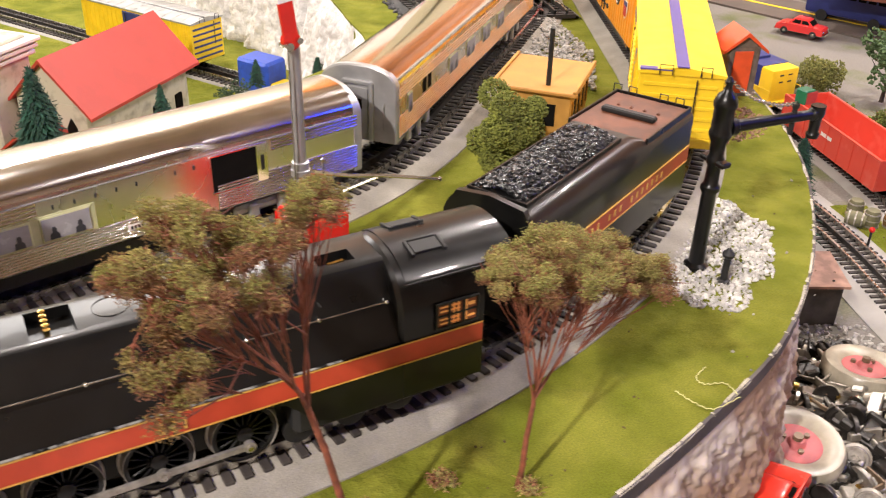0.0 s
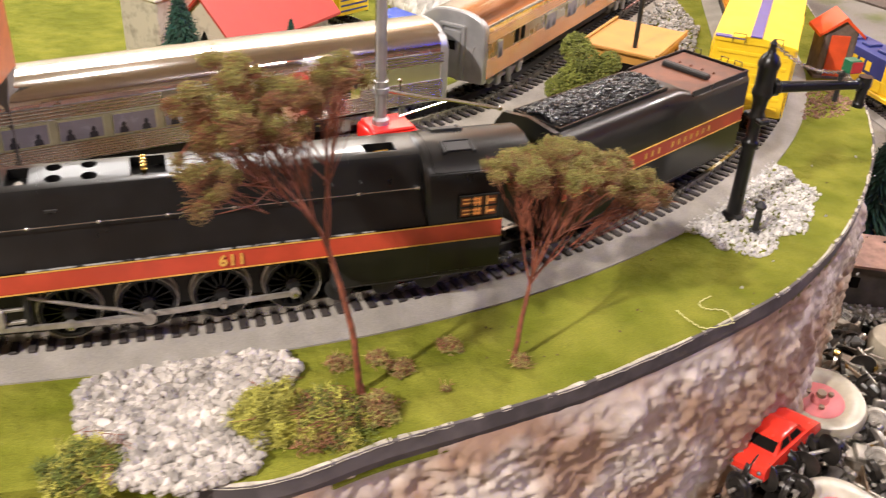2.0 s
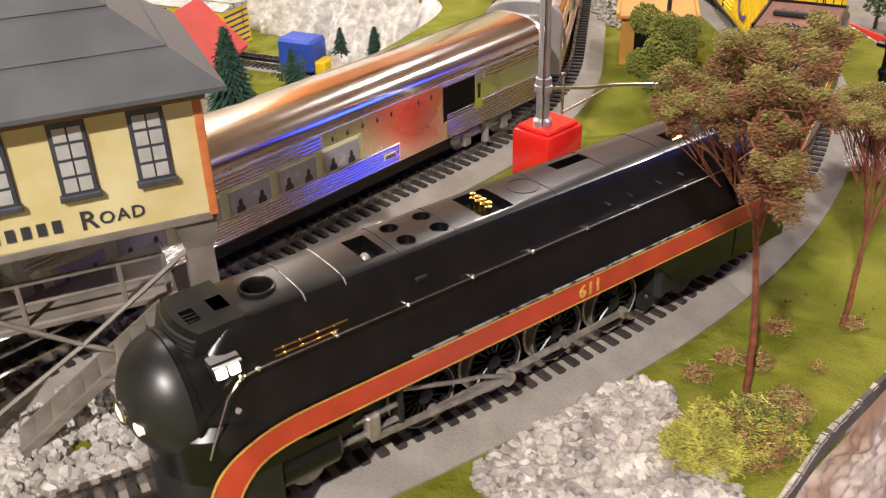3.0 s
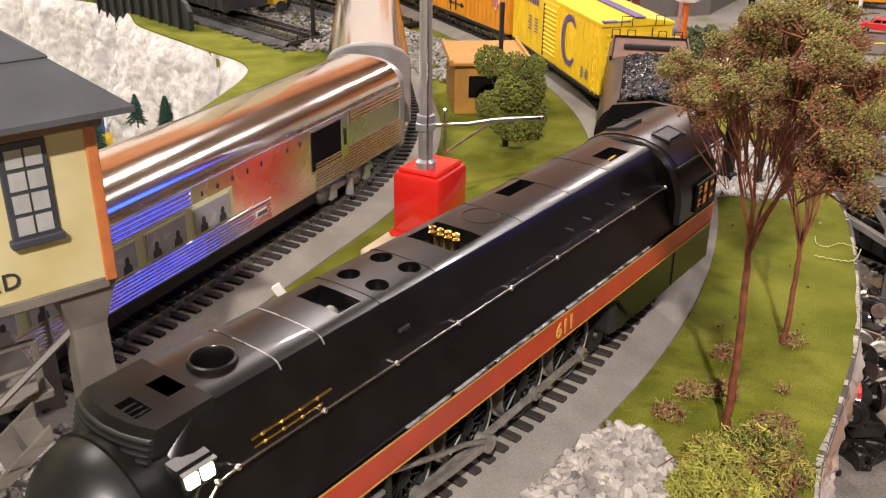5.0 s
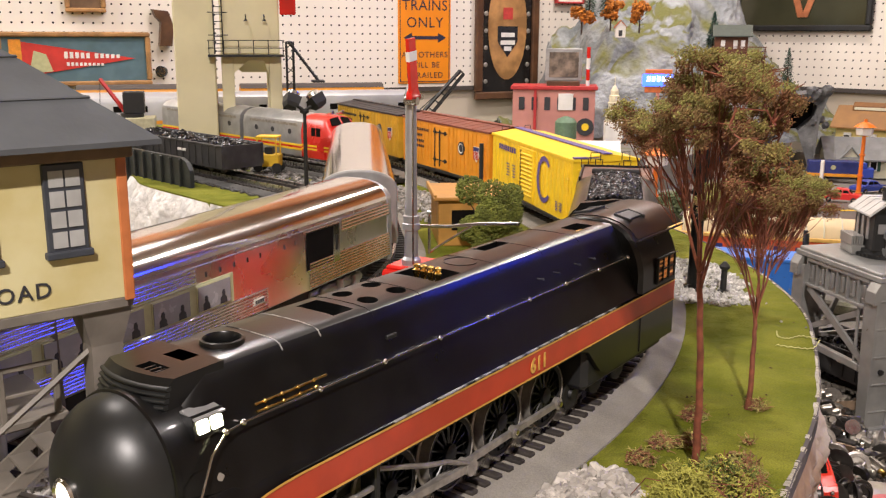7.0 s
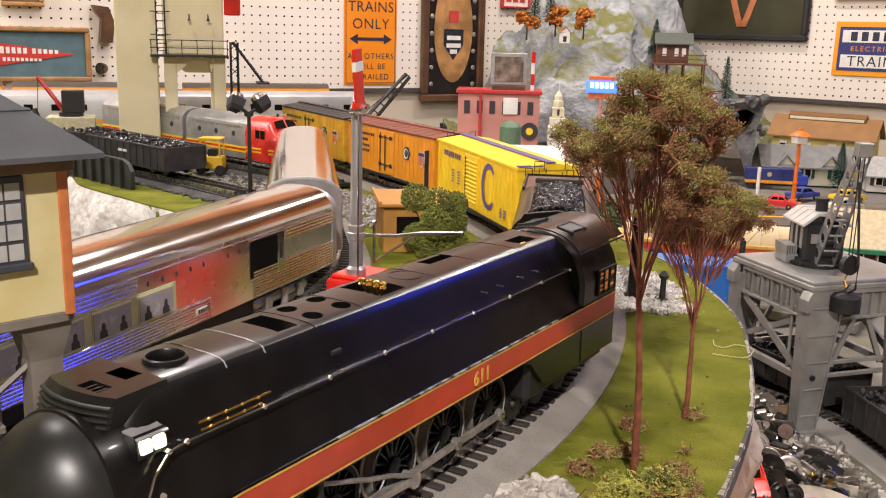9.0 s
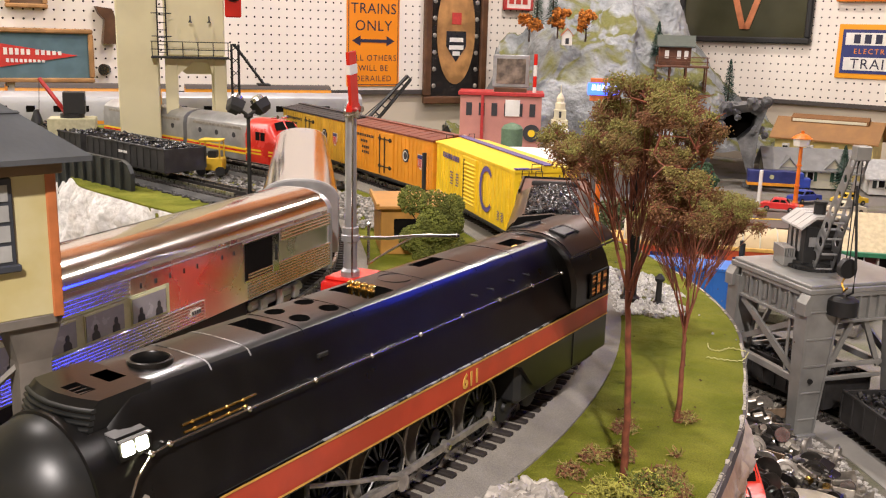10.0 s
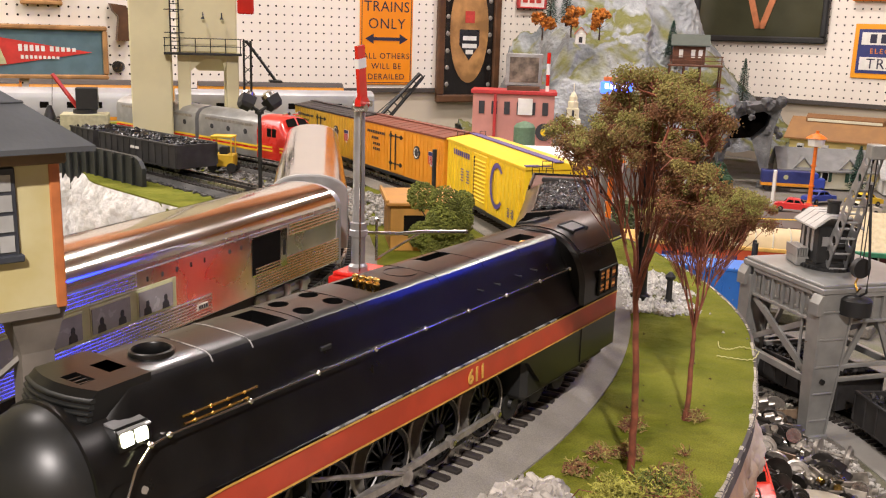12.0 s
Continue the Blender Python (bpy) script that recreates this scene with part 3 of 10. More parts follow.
        band = part("red_band", MB().ribbon(face(up, 0.0009), face(dn, 0.0009)), BANDRED, root, "tuscan red band with gold edges", smooth=60)
        for o in (1.0, -1.0):
            part("gold_line", MB().ribbon(face(side(o * 0.92), 0.0013), face(side(o * 1.08), 0.0013)), GOLD, band, smooth=60)
        # hand rail on stanchions
        px = [0.371 + (0.644 - 0.371) * i / 8 for i in range(9)]
        rail = MB().tube([(0.3455 - LX, sg * 0.0295, 0.060), (0.3475 - LX, sg * 0.0300, 0.066), (0.351 - LX, sg * 0.0292, 0.0725), (0.357 - LX, sg * 0.0272, 0.082), (0.364 - LX, sg * 0.0257, 0.0868)] + [(x - LX, sg * 0.0255, 0.0876) for x in px], 0.00042, 6)
        hr = part("hand_rail", rail, STEEL, root, "thin bright hand rail")
        for x in px + [0.3640]:
            zz = 0.0876 if x > 0.365 else 0.0868
            st = MB().ball((x - LX, sg * 0.0255, zz), 0.0012, sub=2).cyl((x - LX, sg * 0.0215, zz - 0.0004), (x - LX, sg * 0.0255, zz), 0.0004, n=6)
            part("stanchion", st, STEEL, hr)
    # cab
    mb = MB()

    def cab_ring(x, k=1.0, top=0.0):
        half = [(0.0, 0.1060), (0.008, 0.1055), (0.0155, 0.1036), (0.0215, 0.1003), (0.0262, 0.0957), (0.0295, 0.0900), (0.0318, 0.0835), (0.0326, 0.078), (0.0326, 0.034), (0.030, 0.032)]
        pts = [(y * k, z + top) for y, z in half]
        return [(x - LX, -y, z) for y, z in pts] + [(x - LX, y, z) for y, z in pts[:0:-1]]
    front = [(p[0], p[1], p[2]) for p in cab_ring(0.648)]
    mb.loft([[(x, y * 0.93, z - 0.001 if z > 0.06 else z) for x, y, z in front], cab_ring(0.650), cab_ring(0.6945)])
    cab = part("cab", mb, BLACK, root, "black cab with lit side windows", smooth=26)
    mb = MB().loft([[(x, y * 1.012, z + 0.0005) for x, y, z in cab_ring(xx) if z > 0.0950] for xx in (0.6535, 0.7150)])
    part("cab_roof", mb, BLACK, cab, smooth=26)
    for sg in (-1, 1):
        win = part("cab_window", MB().box(0.6675 - LX, 0.6895 - LX, sg * 0.0329 - 0.0002, sg * 0.0329 + 0.0002, 0.0693, 0.0832), glow("cab_interior_glow", (0.20, 0.06, 0.02), 0.05), cab, "lit cab window with gold fittings", smooth=0)
        fr = MB()
        for z in (0.0693, 0.0832):
            fr.bbox(0.6665 - LX, 0.6905 - LX, sg * 0.0333 - 0.0007, sg * 0.0333 + 0.0007, z - 0.0006, z + 0.0006, 0.0002)
        for x in (0.667, 0.674, 0.682, 0.690):
            fr.bbox(x - LX - 0.0006, x - LX + 0.0006, sg * 0.0334 - 0.0008, sg * 0.0334 + 0.0008, 0.069, 0.0835, 0.0002)
        fr.bbox(0.667 - LX, 0.69 - LX, sg * 0.0332 - 0.0005, sg * 0.0332 + 0.0005, 0.0755, 0.0766, 0.0002)
        part("window_frame", fr, BLACKM, win, smooth=0)
        for xa, xb, za, zb in [(0.6690, 0.6800, z, z + 0.0008) for z in (0.0712, 0.0736, 0.0782, 0.0806)] + [(x, x + 0.0009, 0.0705, 0.0822) for x in (0.6762, 0.6786, 0.6832)] + [(0.6845, 0.6885, 0.0785, 0.0802), (0.6845, 0.6885, 0.0718, 0.0730)]:
            part("gold_fitting", MB().box(xa - LX, xb - LX, sg * 0.0332 - 0.0003, sg * 0.0332 + 0.0003, za, zb), LITGOLD, win, smooth=0)
        part("roof_rib", MB().bbox(0.652 - LX, 0.7150 - LX, sg * 0.0272 - 0.0005, sg * 0.0272 + 0.0005, 0.0944, 0.0956, 0.0003), BLACK, cab)
        for _ in range(1):
            tip = pose(0.671 - LX, sg * 0.0125, 0.1051, -sg * 13, 0, 0)
            rh = part("roof_hatch", MB().bbox(-0.0075, 0.0075, -0.0042, 0.0042, -0.001, 0.0007, 0.0003, tip), BLACKM, cab, smooth=30)
            for dx in (-0.0088, 0.0088):
                part("hatch_rail", MB().bbox(dx - 0.0009, dx + 0.0009, -0.0058, 0.0050, -0.001, 0.0011, 0.0003, tip), BLACKM, rh)
            part("hatch_lip", MB().bbox(-0.0075, 0.0075, -sg * 0.0048 - 0.0006, -sg * 0.0048 + 0.0006, -0.001, 0.0012, 0.0003, tip), BLACKM, rh)
    # openings cut into the top
    yc = 0.0018
    cuts = MB()
    for x0, x1, y0, y1 in ((0.3545, 0.3600, -0.0060, 0.0040), (0.3660, 0.3725, -0.0045, 0.0055), (0.4305, 0.4415, -0.0085, 0.0105), (0.4915, 0.5100, -0.0095, 0.0125), (0.5500, 0.5720, 0.0045, 0.0120), (0.6180, 0.6360, -0.0080, 0.0020)):
        cuts.box(x0 - LX, x1 - LX, y0, y1, 0.0985, 0.112)
    for x in (0.4535, 0.4710):
        for y in (-0.0052, 0.0080):
            cuts.cyl((x - LX, y, 0.1005), (x - LX, y, 0.112), 0.0042, n=24)
    cuts.cyl((0.3860 - LX, 0.0004, 0.0965), (0.3860 - LX, 0.0004, 0.112), 0.0062, n=28)
    carve(body, cuts)
    carve(hood, MB().box(0.3545 - LX, 0.3600 - LX, -0.0060, 0.0040, 0.0985, 0.112).box(0.3660 - LX, 0.3725 - LX, -0.0045, 0.0055, 0.0985, 0.112))
    for y in (-0.0040, -0.0014, 0.0012):
        part("slat", MB().bbox(0.3545 - LX, 0.3600 - LX, y - 0.0004, y + 0.0004, 0.0998, 0.1038, 0.0001), BLACK, hood)
    part("chimney_ring", MB().lathe([(0.0061, -0.002), (0.0061, 0.0012), (0.0065, 0.0017), (0.0073, 0.0014), (0.0076, 0.0004), (0.0078, -0.002)], (0.3860 - LX, 0.0004, 0.1044), n=32, caps=False), BLACK, root, "low round smoke stack ring", smooth=50)
    part("bell", MB().lathe([(0.0030, 0), (0.0024, 0.0016), (0.0012, 0.0028), (0.0002, 0.0032)], (0.4360 - LX, 0.0005, 0.0985), n=14), RODS, root, "small dull steel bell in the opening")
    for y in (-0.0058, -0.0020, 0.0018, 0.0056):
        v = MB().lathe([(0.0012, 0), (0.0012, 0.0050), (0.0016, 0.0056), (0.0016, 0.0072), (0.0009, 0.0078), (0.0015, 0.0084), (0.0015, 0.0094), (0.0005, 0.0100)], (0.4985 - LX, y, 0.0985), n=12)
        part("safety_valve", v, BRASS, root, "small brass valve", smooth=40)
    part("dome_ring", MB().lathe([(0.0072, -0.001), (0.0074, 0.0004), (0.0078, 0.0005), (0.0080, -0.001)], (0.5255 - LX, yc, 0.1042), n=30, caps=False), BLACK, root)
    part("brass_rod", MB().cyl((0.624 - LX, -0.003, 0.1010), (0.632 - LX, -0.003, 0.1014), 0.0013, n=8), BRASS, root)
    # small fittings on the near side
    for x in (0.56, 0.575, 0.596, 0.612):
        for sg in (-1, 1):
            part("grab_iron", MB().cyl((x - LX, sg * 0.0185, 0.0925), (x - LX, sg * 0.0220, 0.0925), 0.0004, n=6).ball((x - LX, sg * 0.0220, 0.0925), 0.0007), BLACKM, root)
    for sg in (-1, 1):
        pipe = MB()
        for dz, xa, xb in ((0.0, 0.3800, 0.4130), (-0.0022, 0.3800, 0.4080)):
            pipe.tube([(xa - LX, 0.0015 + sg * (0.0224 - dz * 0.4), 0.0893 + dz), ((xa + xb) / 2 - LX, 0.0015 + sg * (0.0225 - dz * 0.4), 0.0892 + dz), (xb - LX, 0.0015 + sg * (0.0224 - dz * 0.4), 0.0894 + dz)], 0.0005, 6)
            for k in range(4):
                pipe.ball((xa + 0.004 + k * 0.0075 - LX, 0.0015 + sg * (0.0228 - dz * 0.4), 0.0895 + dz), 0.0008, sub=2)
        part("brass_pipe", pipe, BRASS, root, "brass piping on the boiler side")
    part("round_cover", MB().lathe([(0.0026, -0.002), (0.0026, 0.0002), (0.0018, 0.0005), (0.0003, 0.0006)], (0.3615 - LX, -0.0262, 0.0738), (0, -1, 0.38), 18), RODS, root, "small dull round cover on the casing")
    for x, y, z in ((0.4610, -0.0250, 0.0768), (0.4510, -0.0190, 0.0930)):
        part("side_slot", MB().bbox(x - LX - 0.0030, x - LX + 0.0030, y - 0.0006, y + 0.0006, z - 0.0009, z + 0.0009, 0.0003), BLACKM, root)
    # chassis, wheels and rods
    part("chassis", MB().bbox(0.352 - LX, 0.688 - LX, -0.011, 0.011, 0.020, 0.062, 0.002), BLACKM, root)
    part("under_frame", MB().bbox(0.594 - LX, 0.690 - LX, -0.0285, 0.0285, 0.026, 0.055, 0.003), BLACKM, root)
    drv = driver_mesh(0.0165)
    for sg in (-1, 1):
        for x in (0.4510, 0.4915, 0.5320, 0.5725):
            wv = part("driving_wheel", drv[0], None, root, "black spoked driving wheel")
            wv.matrix_basis = pose(x - LX, sg * 0.0165, 0.0295, 90 if sg < 0 else -90, 0, 0)
            part("tyre", drv[1], None, wv)
            for k in range(16):
                part("spoke", drv[2], None, wv, at=pose(0, 0, 0.0002, 0, 0, 22.5 * k))
        for x in (0.363, 0.3895, 0.600, 0.628, 0.655):
            part("small_wheel", MB().lathe([(0.0085, 0), (0.0085, 0.003), (0.0075, 0.0034), (0.003, 0.0028), (0.0025, 0.0045)], (x - LX, sg * 0.0145, 0.0215), (0, sg, 0), 20), RODS if x < 0.4 else BLACKM, root)
        y = sg * 0.0245
        rod = MB()
        pts = [(0.4510, 0.0255), (0.4915, 0.0260), (0.5320, 0.0265), (0.5725, 0.0270)]
        for (xa, za), (xb, zb) in zip(pts, pts[1:]):
            rod.loft([[(xa - LX, yy, za - 0.0015), (xb - LX, yy, zb - 0.0015), (xb - LX, yy, zb + 0.0015), (xa - LX, yy, za + 0.0015)] for yy in (y - 0.0009, y + 0.0009)])
        for xa, za in pts:
            rod.cyl((xa - LX, y - 0.0014, za), (xa - LX, y + 0.0014, za), 0.0030, n=16)
        side = part("side_rod", rod, RODS, root, "grey steel side rod", smooth=30)
        for xa, za in pts:
            part("crank_pin", MB().cyl((xa - LX, y, za), (xa - LX, y + sg * 0.0026, za), 0.0014, n=10), STEEL, side)
        y2 = sg * 0.0282
        mr = MB().loft([[(0.415 - LX, yy, 0.0294), (0.4915 - LX, yy, 0.0243), (0.4915 - LX, yy, 0.0279), (0.415 - LX, yy, 0.0320)] for yy in (y2 - 0.0009, y2 + 0.0009)])
        mr.cyl((0.4915 - LX, y2 - 0.0016, 0.0260), (0.4915 - LX, y2 + 0.0016, 0.0260), 0.0038, n=16)
        part("main_rod", mr, RODS, root, "grey steel main rod", smooth=30)
        cy = part("cylinder", MB().lathe([(0.010, 0), (0.0118, 0.001), (0.0118, 0.027), (0.010, 0.029)], (0.372 - LX, sg * 0.0195, 0.036), (1, 0, 0), 24), BLACK, root, "black steam cylinder")
        part("valve_chest", MB().bbox(0.373 - LX, 0.402 - LX, sg * 0.0205 - 0.0085, sg * 0.0205 + 0.0085, 0.042, 0.055, 0.002), BLACK, cy)
        cg = MB()
        for z in (0.0405, 0.0325):
            cg.bbox(0.401 - LX, 0.432 - LX, sg * 0.0265 - 0.0012, sg * 0.0265 + 0.0012, z, z + 0.0018, 0.0003)
        cg.bbox(0.4135 - LX, 0.4205 - LX, sg * 0.0265 - 0.0028, sg * 0.0265 + 0.0028, 0.031, 0.043, 0.001)
        part("guide_yoke", MB().bbox(0.430 - LX, 0.433 - LX, sg * 0.0245 - 0.004, sg * 0.0245 + 0.004, 0.026, 0.054, 0.0006), BLACKM, root)
        part("crosshead_guide", cg, RODS, root, "grey crosshead and guide bars", smooth=20)
        vr = MB().tube([(0.433 - LX, sg * 0.027, 0.048), (0.448 - LX, sg * 0.0275, 0.043), (0.462 - LX, sg * 0.0275, 0.038), (0.476 - LX, sg * 0.0275, 0.034), (0.489 - LX, sg * 0.029, 0.029)], 0.0011, 6)
        part("valve_rod", vr, RODS, root)
    # road number on the band
    for sg in (-1, 1):
        text_plate("611", 0.0094, GOLD, root, (0.5380 - LX, sg * 0.0336, 0.0570), 0 if sg < 0 else 180, name="road_number", bold=0.03, spacing=1.06)
    return root


def text_plate(words, height, material, parent, at, turn=0, name="lettering", tip=90, spacing=1.0, align="CENTER", bold=0.0):
    """Words in the built-in font as a thin mesh."""
    cu = bpy.data.curves.new("letters", "FONT")
    cu.body, cu.size, cu.extrude, cu.align_x, cu.space_character = words, height, 0.00015, align, spacing
    cu.resolution_u, cu.offset = 3, height * bold
    tmp = bpy.data.objects.new("letters", cu)
    scene.collection.objects.link(tmp)
    dg = bpy.context.evaluated_depsgraph_get()
    me = bpy.data.meshes.new_from_object(tmp.evaluated_get(dg))
    bpy.data.objects.remove(tmp)
    me.materials.clear()
    me.materials.append(material)
    ob = new(name, me)
    ob.parent = parent
    ob.matrix_basis = pose(*at, tip, 0, turn)
    return ob


def driver_mesh(r):
    """A spoked wheel lying in its own plane, and its tyre."""
    mb = MB()
    mb.lathe([(r * 0.84, -0.0015), (r * 0.972, -0.0015), (r * 0.972, 0.0015), (r * 0.84, 0.0015)], n=32, caps=False)
    mb.lathe([(r * 0.24, -0.0022), (r * 0.24, 0.0022), (r * 0.1, 0.003)], n=18)
    mb.lathe([(r * 0.9, -0.0026), (r * 0.2, -0.0026)], n=24)
    ty = MB().lathe([(r * 0.970, 0.0016), (r * 0.976, 0.0021), (r * 1.0, 0.0021), (r * 1.0, -0.003), (r * 1.07, -0.0035), (r * 1.07, -0.0045), (r * 0.970, -0.0045)], n=32, caps=False)
    sp = MB().cyl((r * 0.2, 0, 0), (r * 0.87, 0, 0), 0.0008, 0.0006, n=6)
    return mb.mesh("driving_wheel", (BLACKM,), 30), ty.mesh("tyre", (RODS,), 30), sp.mesh("spoke", (BLACK,), 40)


steam_locomotive()


# ---- tender ----
def tender():
    ln = 0.216
    m = pose(0.733, 0.381, 0.0, 0, 0, 25.6)
    root = thing("tender", "long black tender with red band and heaped coal", "tender", m)
    w = 0.0315

    def ring(x, top, cham):
        half = [(w - 0.004, 0.026), (w, 0.030)] + [(w - cham * (1 - math.cos(radians(a))), top - cham * 1.25 * (1 - math.sin(radians(a)))) for a in range(0, 91, 10)]
        return [(x, -y, z) for y, z in half] + [(x, y, z) for y, z in half[::-1]]
    body = MB().loft([ring(0.0, 0.097, 0.014), ring(0.132, 0.097, 0.014), ring(0.150, 0.0905, 0.004), ring(ln, 0.0905, 0.004)])
    b = part("tank", body, BLACK, root, "black riveted tank body", smooth=24)
    # coal bunker
    rim = MB()
    x0, x1, yy, z = 0.007, 0.122, 0.0185, 0.097
    rim.bbox(x0 - 0.0015, x1, -yy - 0.0012, -yy + 0.0004, z - 0.001, z + 0.0022, 0.0003).bbox(x0 - 0.0015, x1, yy - 0.0004, yy + 0.0012, z - 0.001, z + 0.0022, 0.0003)
    rim.bbox(x0 - 0.0015, x0, -yy, yy, z - 0.001, z + 0.0022, 0.0003)
    part("coal_rim", rim, BLACK, root)
    rng = random.Random(5)
    coal = MB()
    for i in range(1500):
        x, y = rng.uniform(x0 + 0.002, x1 - 0.001), rng.uniform(-yy + 0.002, yy - 0.002)
        hz = z + 0.001 + 0.0035 * (1 - (y / yy) ** 2) + rng.uniform(-0.001, 0.0008)
        coal.ball((x, y, hz), rng.uniform(0.0009, 0.0023), jit=0.4, sq=(rng.uniform(0.7, 1.2), rng.uniform(0.7, 1.2), 0.7), rng=rng)
    c = part("coal", coal, COAL, root, "heap of shiny black coal lumps", smooth=0)
    c["kind"] = "stuff"
    # raised front coal board and sloping cab end
    part("front_board", MB().loft([[(x, -y, zz) for y, zz in ((0.03, 0.085), (0.022, 0.0985), (0.0, 0.1015), (-0.022, 0.0985), (-0.03, 0.085))] + [(x, -y, zz) for y, zz in ((-0.03, 0.05), (0.03, 0.05))] for x in (-0.002, 0.002)]), BLACK, root)
    # rear deck
    dk = part("rear_deck", MB().bbox(0.142, ln - 0.002, -0.0275, 0.0275, 0.090, 0.0925, 0.0005), RUSTDECK, root, "rust brown rear deck")
    part("deck_ridge", MB().bbox(0.172, 0.178, -0.020, 0.020, 0.0925, 0.0965, 0.001), BLACKM, dk, "black filler hatch ridge")
    for y in (-0.015, -0.005, 0.005, 0.015):
        part("deck_rivet", MB().ball((0.19, y, 0.0928), 0.0014), RUSTDECK, dk)
    lad = MB()
    for y in (-0.024, -0.012, 0.012, 0.024):
        lad.tube([(ln - 0.003, y, 0.092), (ln - 0.003, y, 0.099), (ln - 0.003, y + 0.006, 0.099), (ln - 0.003, y + 0.006, 0.092)], 0.0005, 5)
    part("grab_rail", lad, BLACKM, dk)
    edge = MB()
    for y in (-0.0285, 0.0285):
        edge.bbox(0.142, ln, y - 0.0008, y + 0.0008, 0.0885, 0.0942, 0.0003)
    edge.bbox(ln - 0.0016, ln, -0.0285, 0.0285, 0.0885, 0.0942, 0.0003)
    part("deck_rim", edge, BLACK, dk)
    for sg in (-1, 1):
        band = part("red_band", MB().bbox(0.001, ln - 0.001, sg * (w + 0.0004) - 0.0004, sg * (w + 0.0004) + 0.0004, 0.0548, 0.0662, 0.0002), BANDRED, root, "red band with gold lettering bars")
        for z in (0.0545, 0.0662):
            part("gold_line", MB().box(0.001, ln - 0.001, sg * (w + 0.0007) - 0.0004, sg * (w + 0.0007) + 0.0004, z - 0.0003, z + 0.0004), GOLD, band, smooth=0)
        for a, n in ((0.026, 7), (0.088, 3), (0.120, 7)):
            for i in range(n):
                x = a + i * 0.0078
                part("letter_bar", MB().box(x, x + 0.0022, sg * (w + 0.0008) - 0.0003, sg * (w + 0.0008) + 0.0003, 0.0583, 0.0625), GOLD, band, smooth=0)
    part("under_frame", MB().bbox(0.004, ln - 0.004, -0.022, 0.022, 0.018, 0.030, 0.002), BLACKM, root)
    for cx in (0.05, 0.165):
        tr = part("truck", MB().bbox(cx - 0.036, cx + 0.036, -0.0235, 0.0235, 0.0185, 0.0265, 0.002), BLACKM, root)
        for dx in (-0.024, 0, 0.024):
            for sg in (-1, 1):
                part("wheel", MB().lathe([(0.0085, 0), (0.0085, 0.003), (0.0075, 0.0034), (0.003, 0.0028)], (cx + dx, sg * 0.0145, 0.0215), (0, sg, 0), 16), BLACKM, tr)
    return root


tender()


# ---- silver passenger cars ----
GLASSGREY = mat("frosted_window", (0.30, 0.29, 0.30), 0.25, var=0.1, scale=90, bump=0)
CREAM = mat("cream_frame", (0.46, 0.46, 0.25), 0.5, var=0.1, scale=90)
DARKSHAPE = mat("dark_shape", (0.03, 0.03, 0.035), 0.6, bump=0)


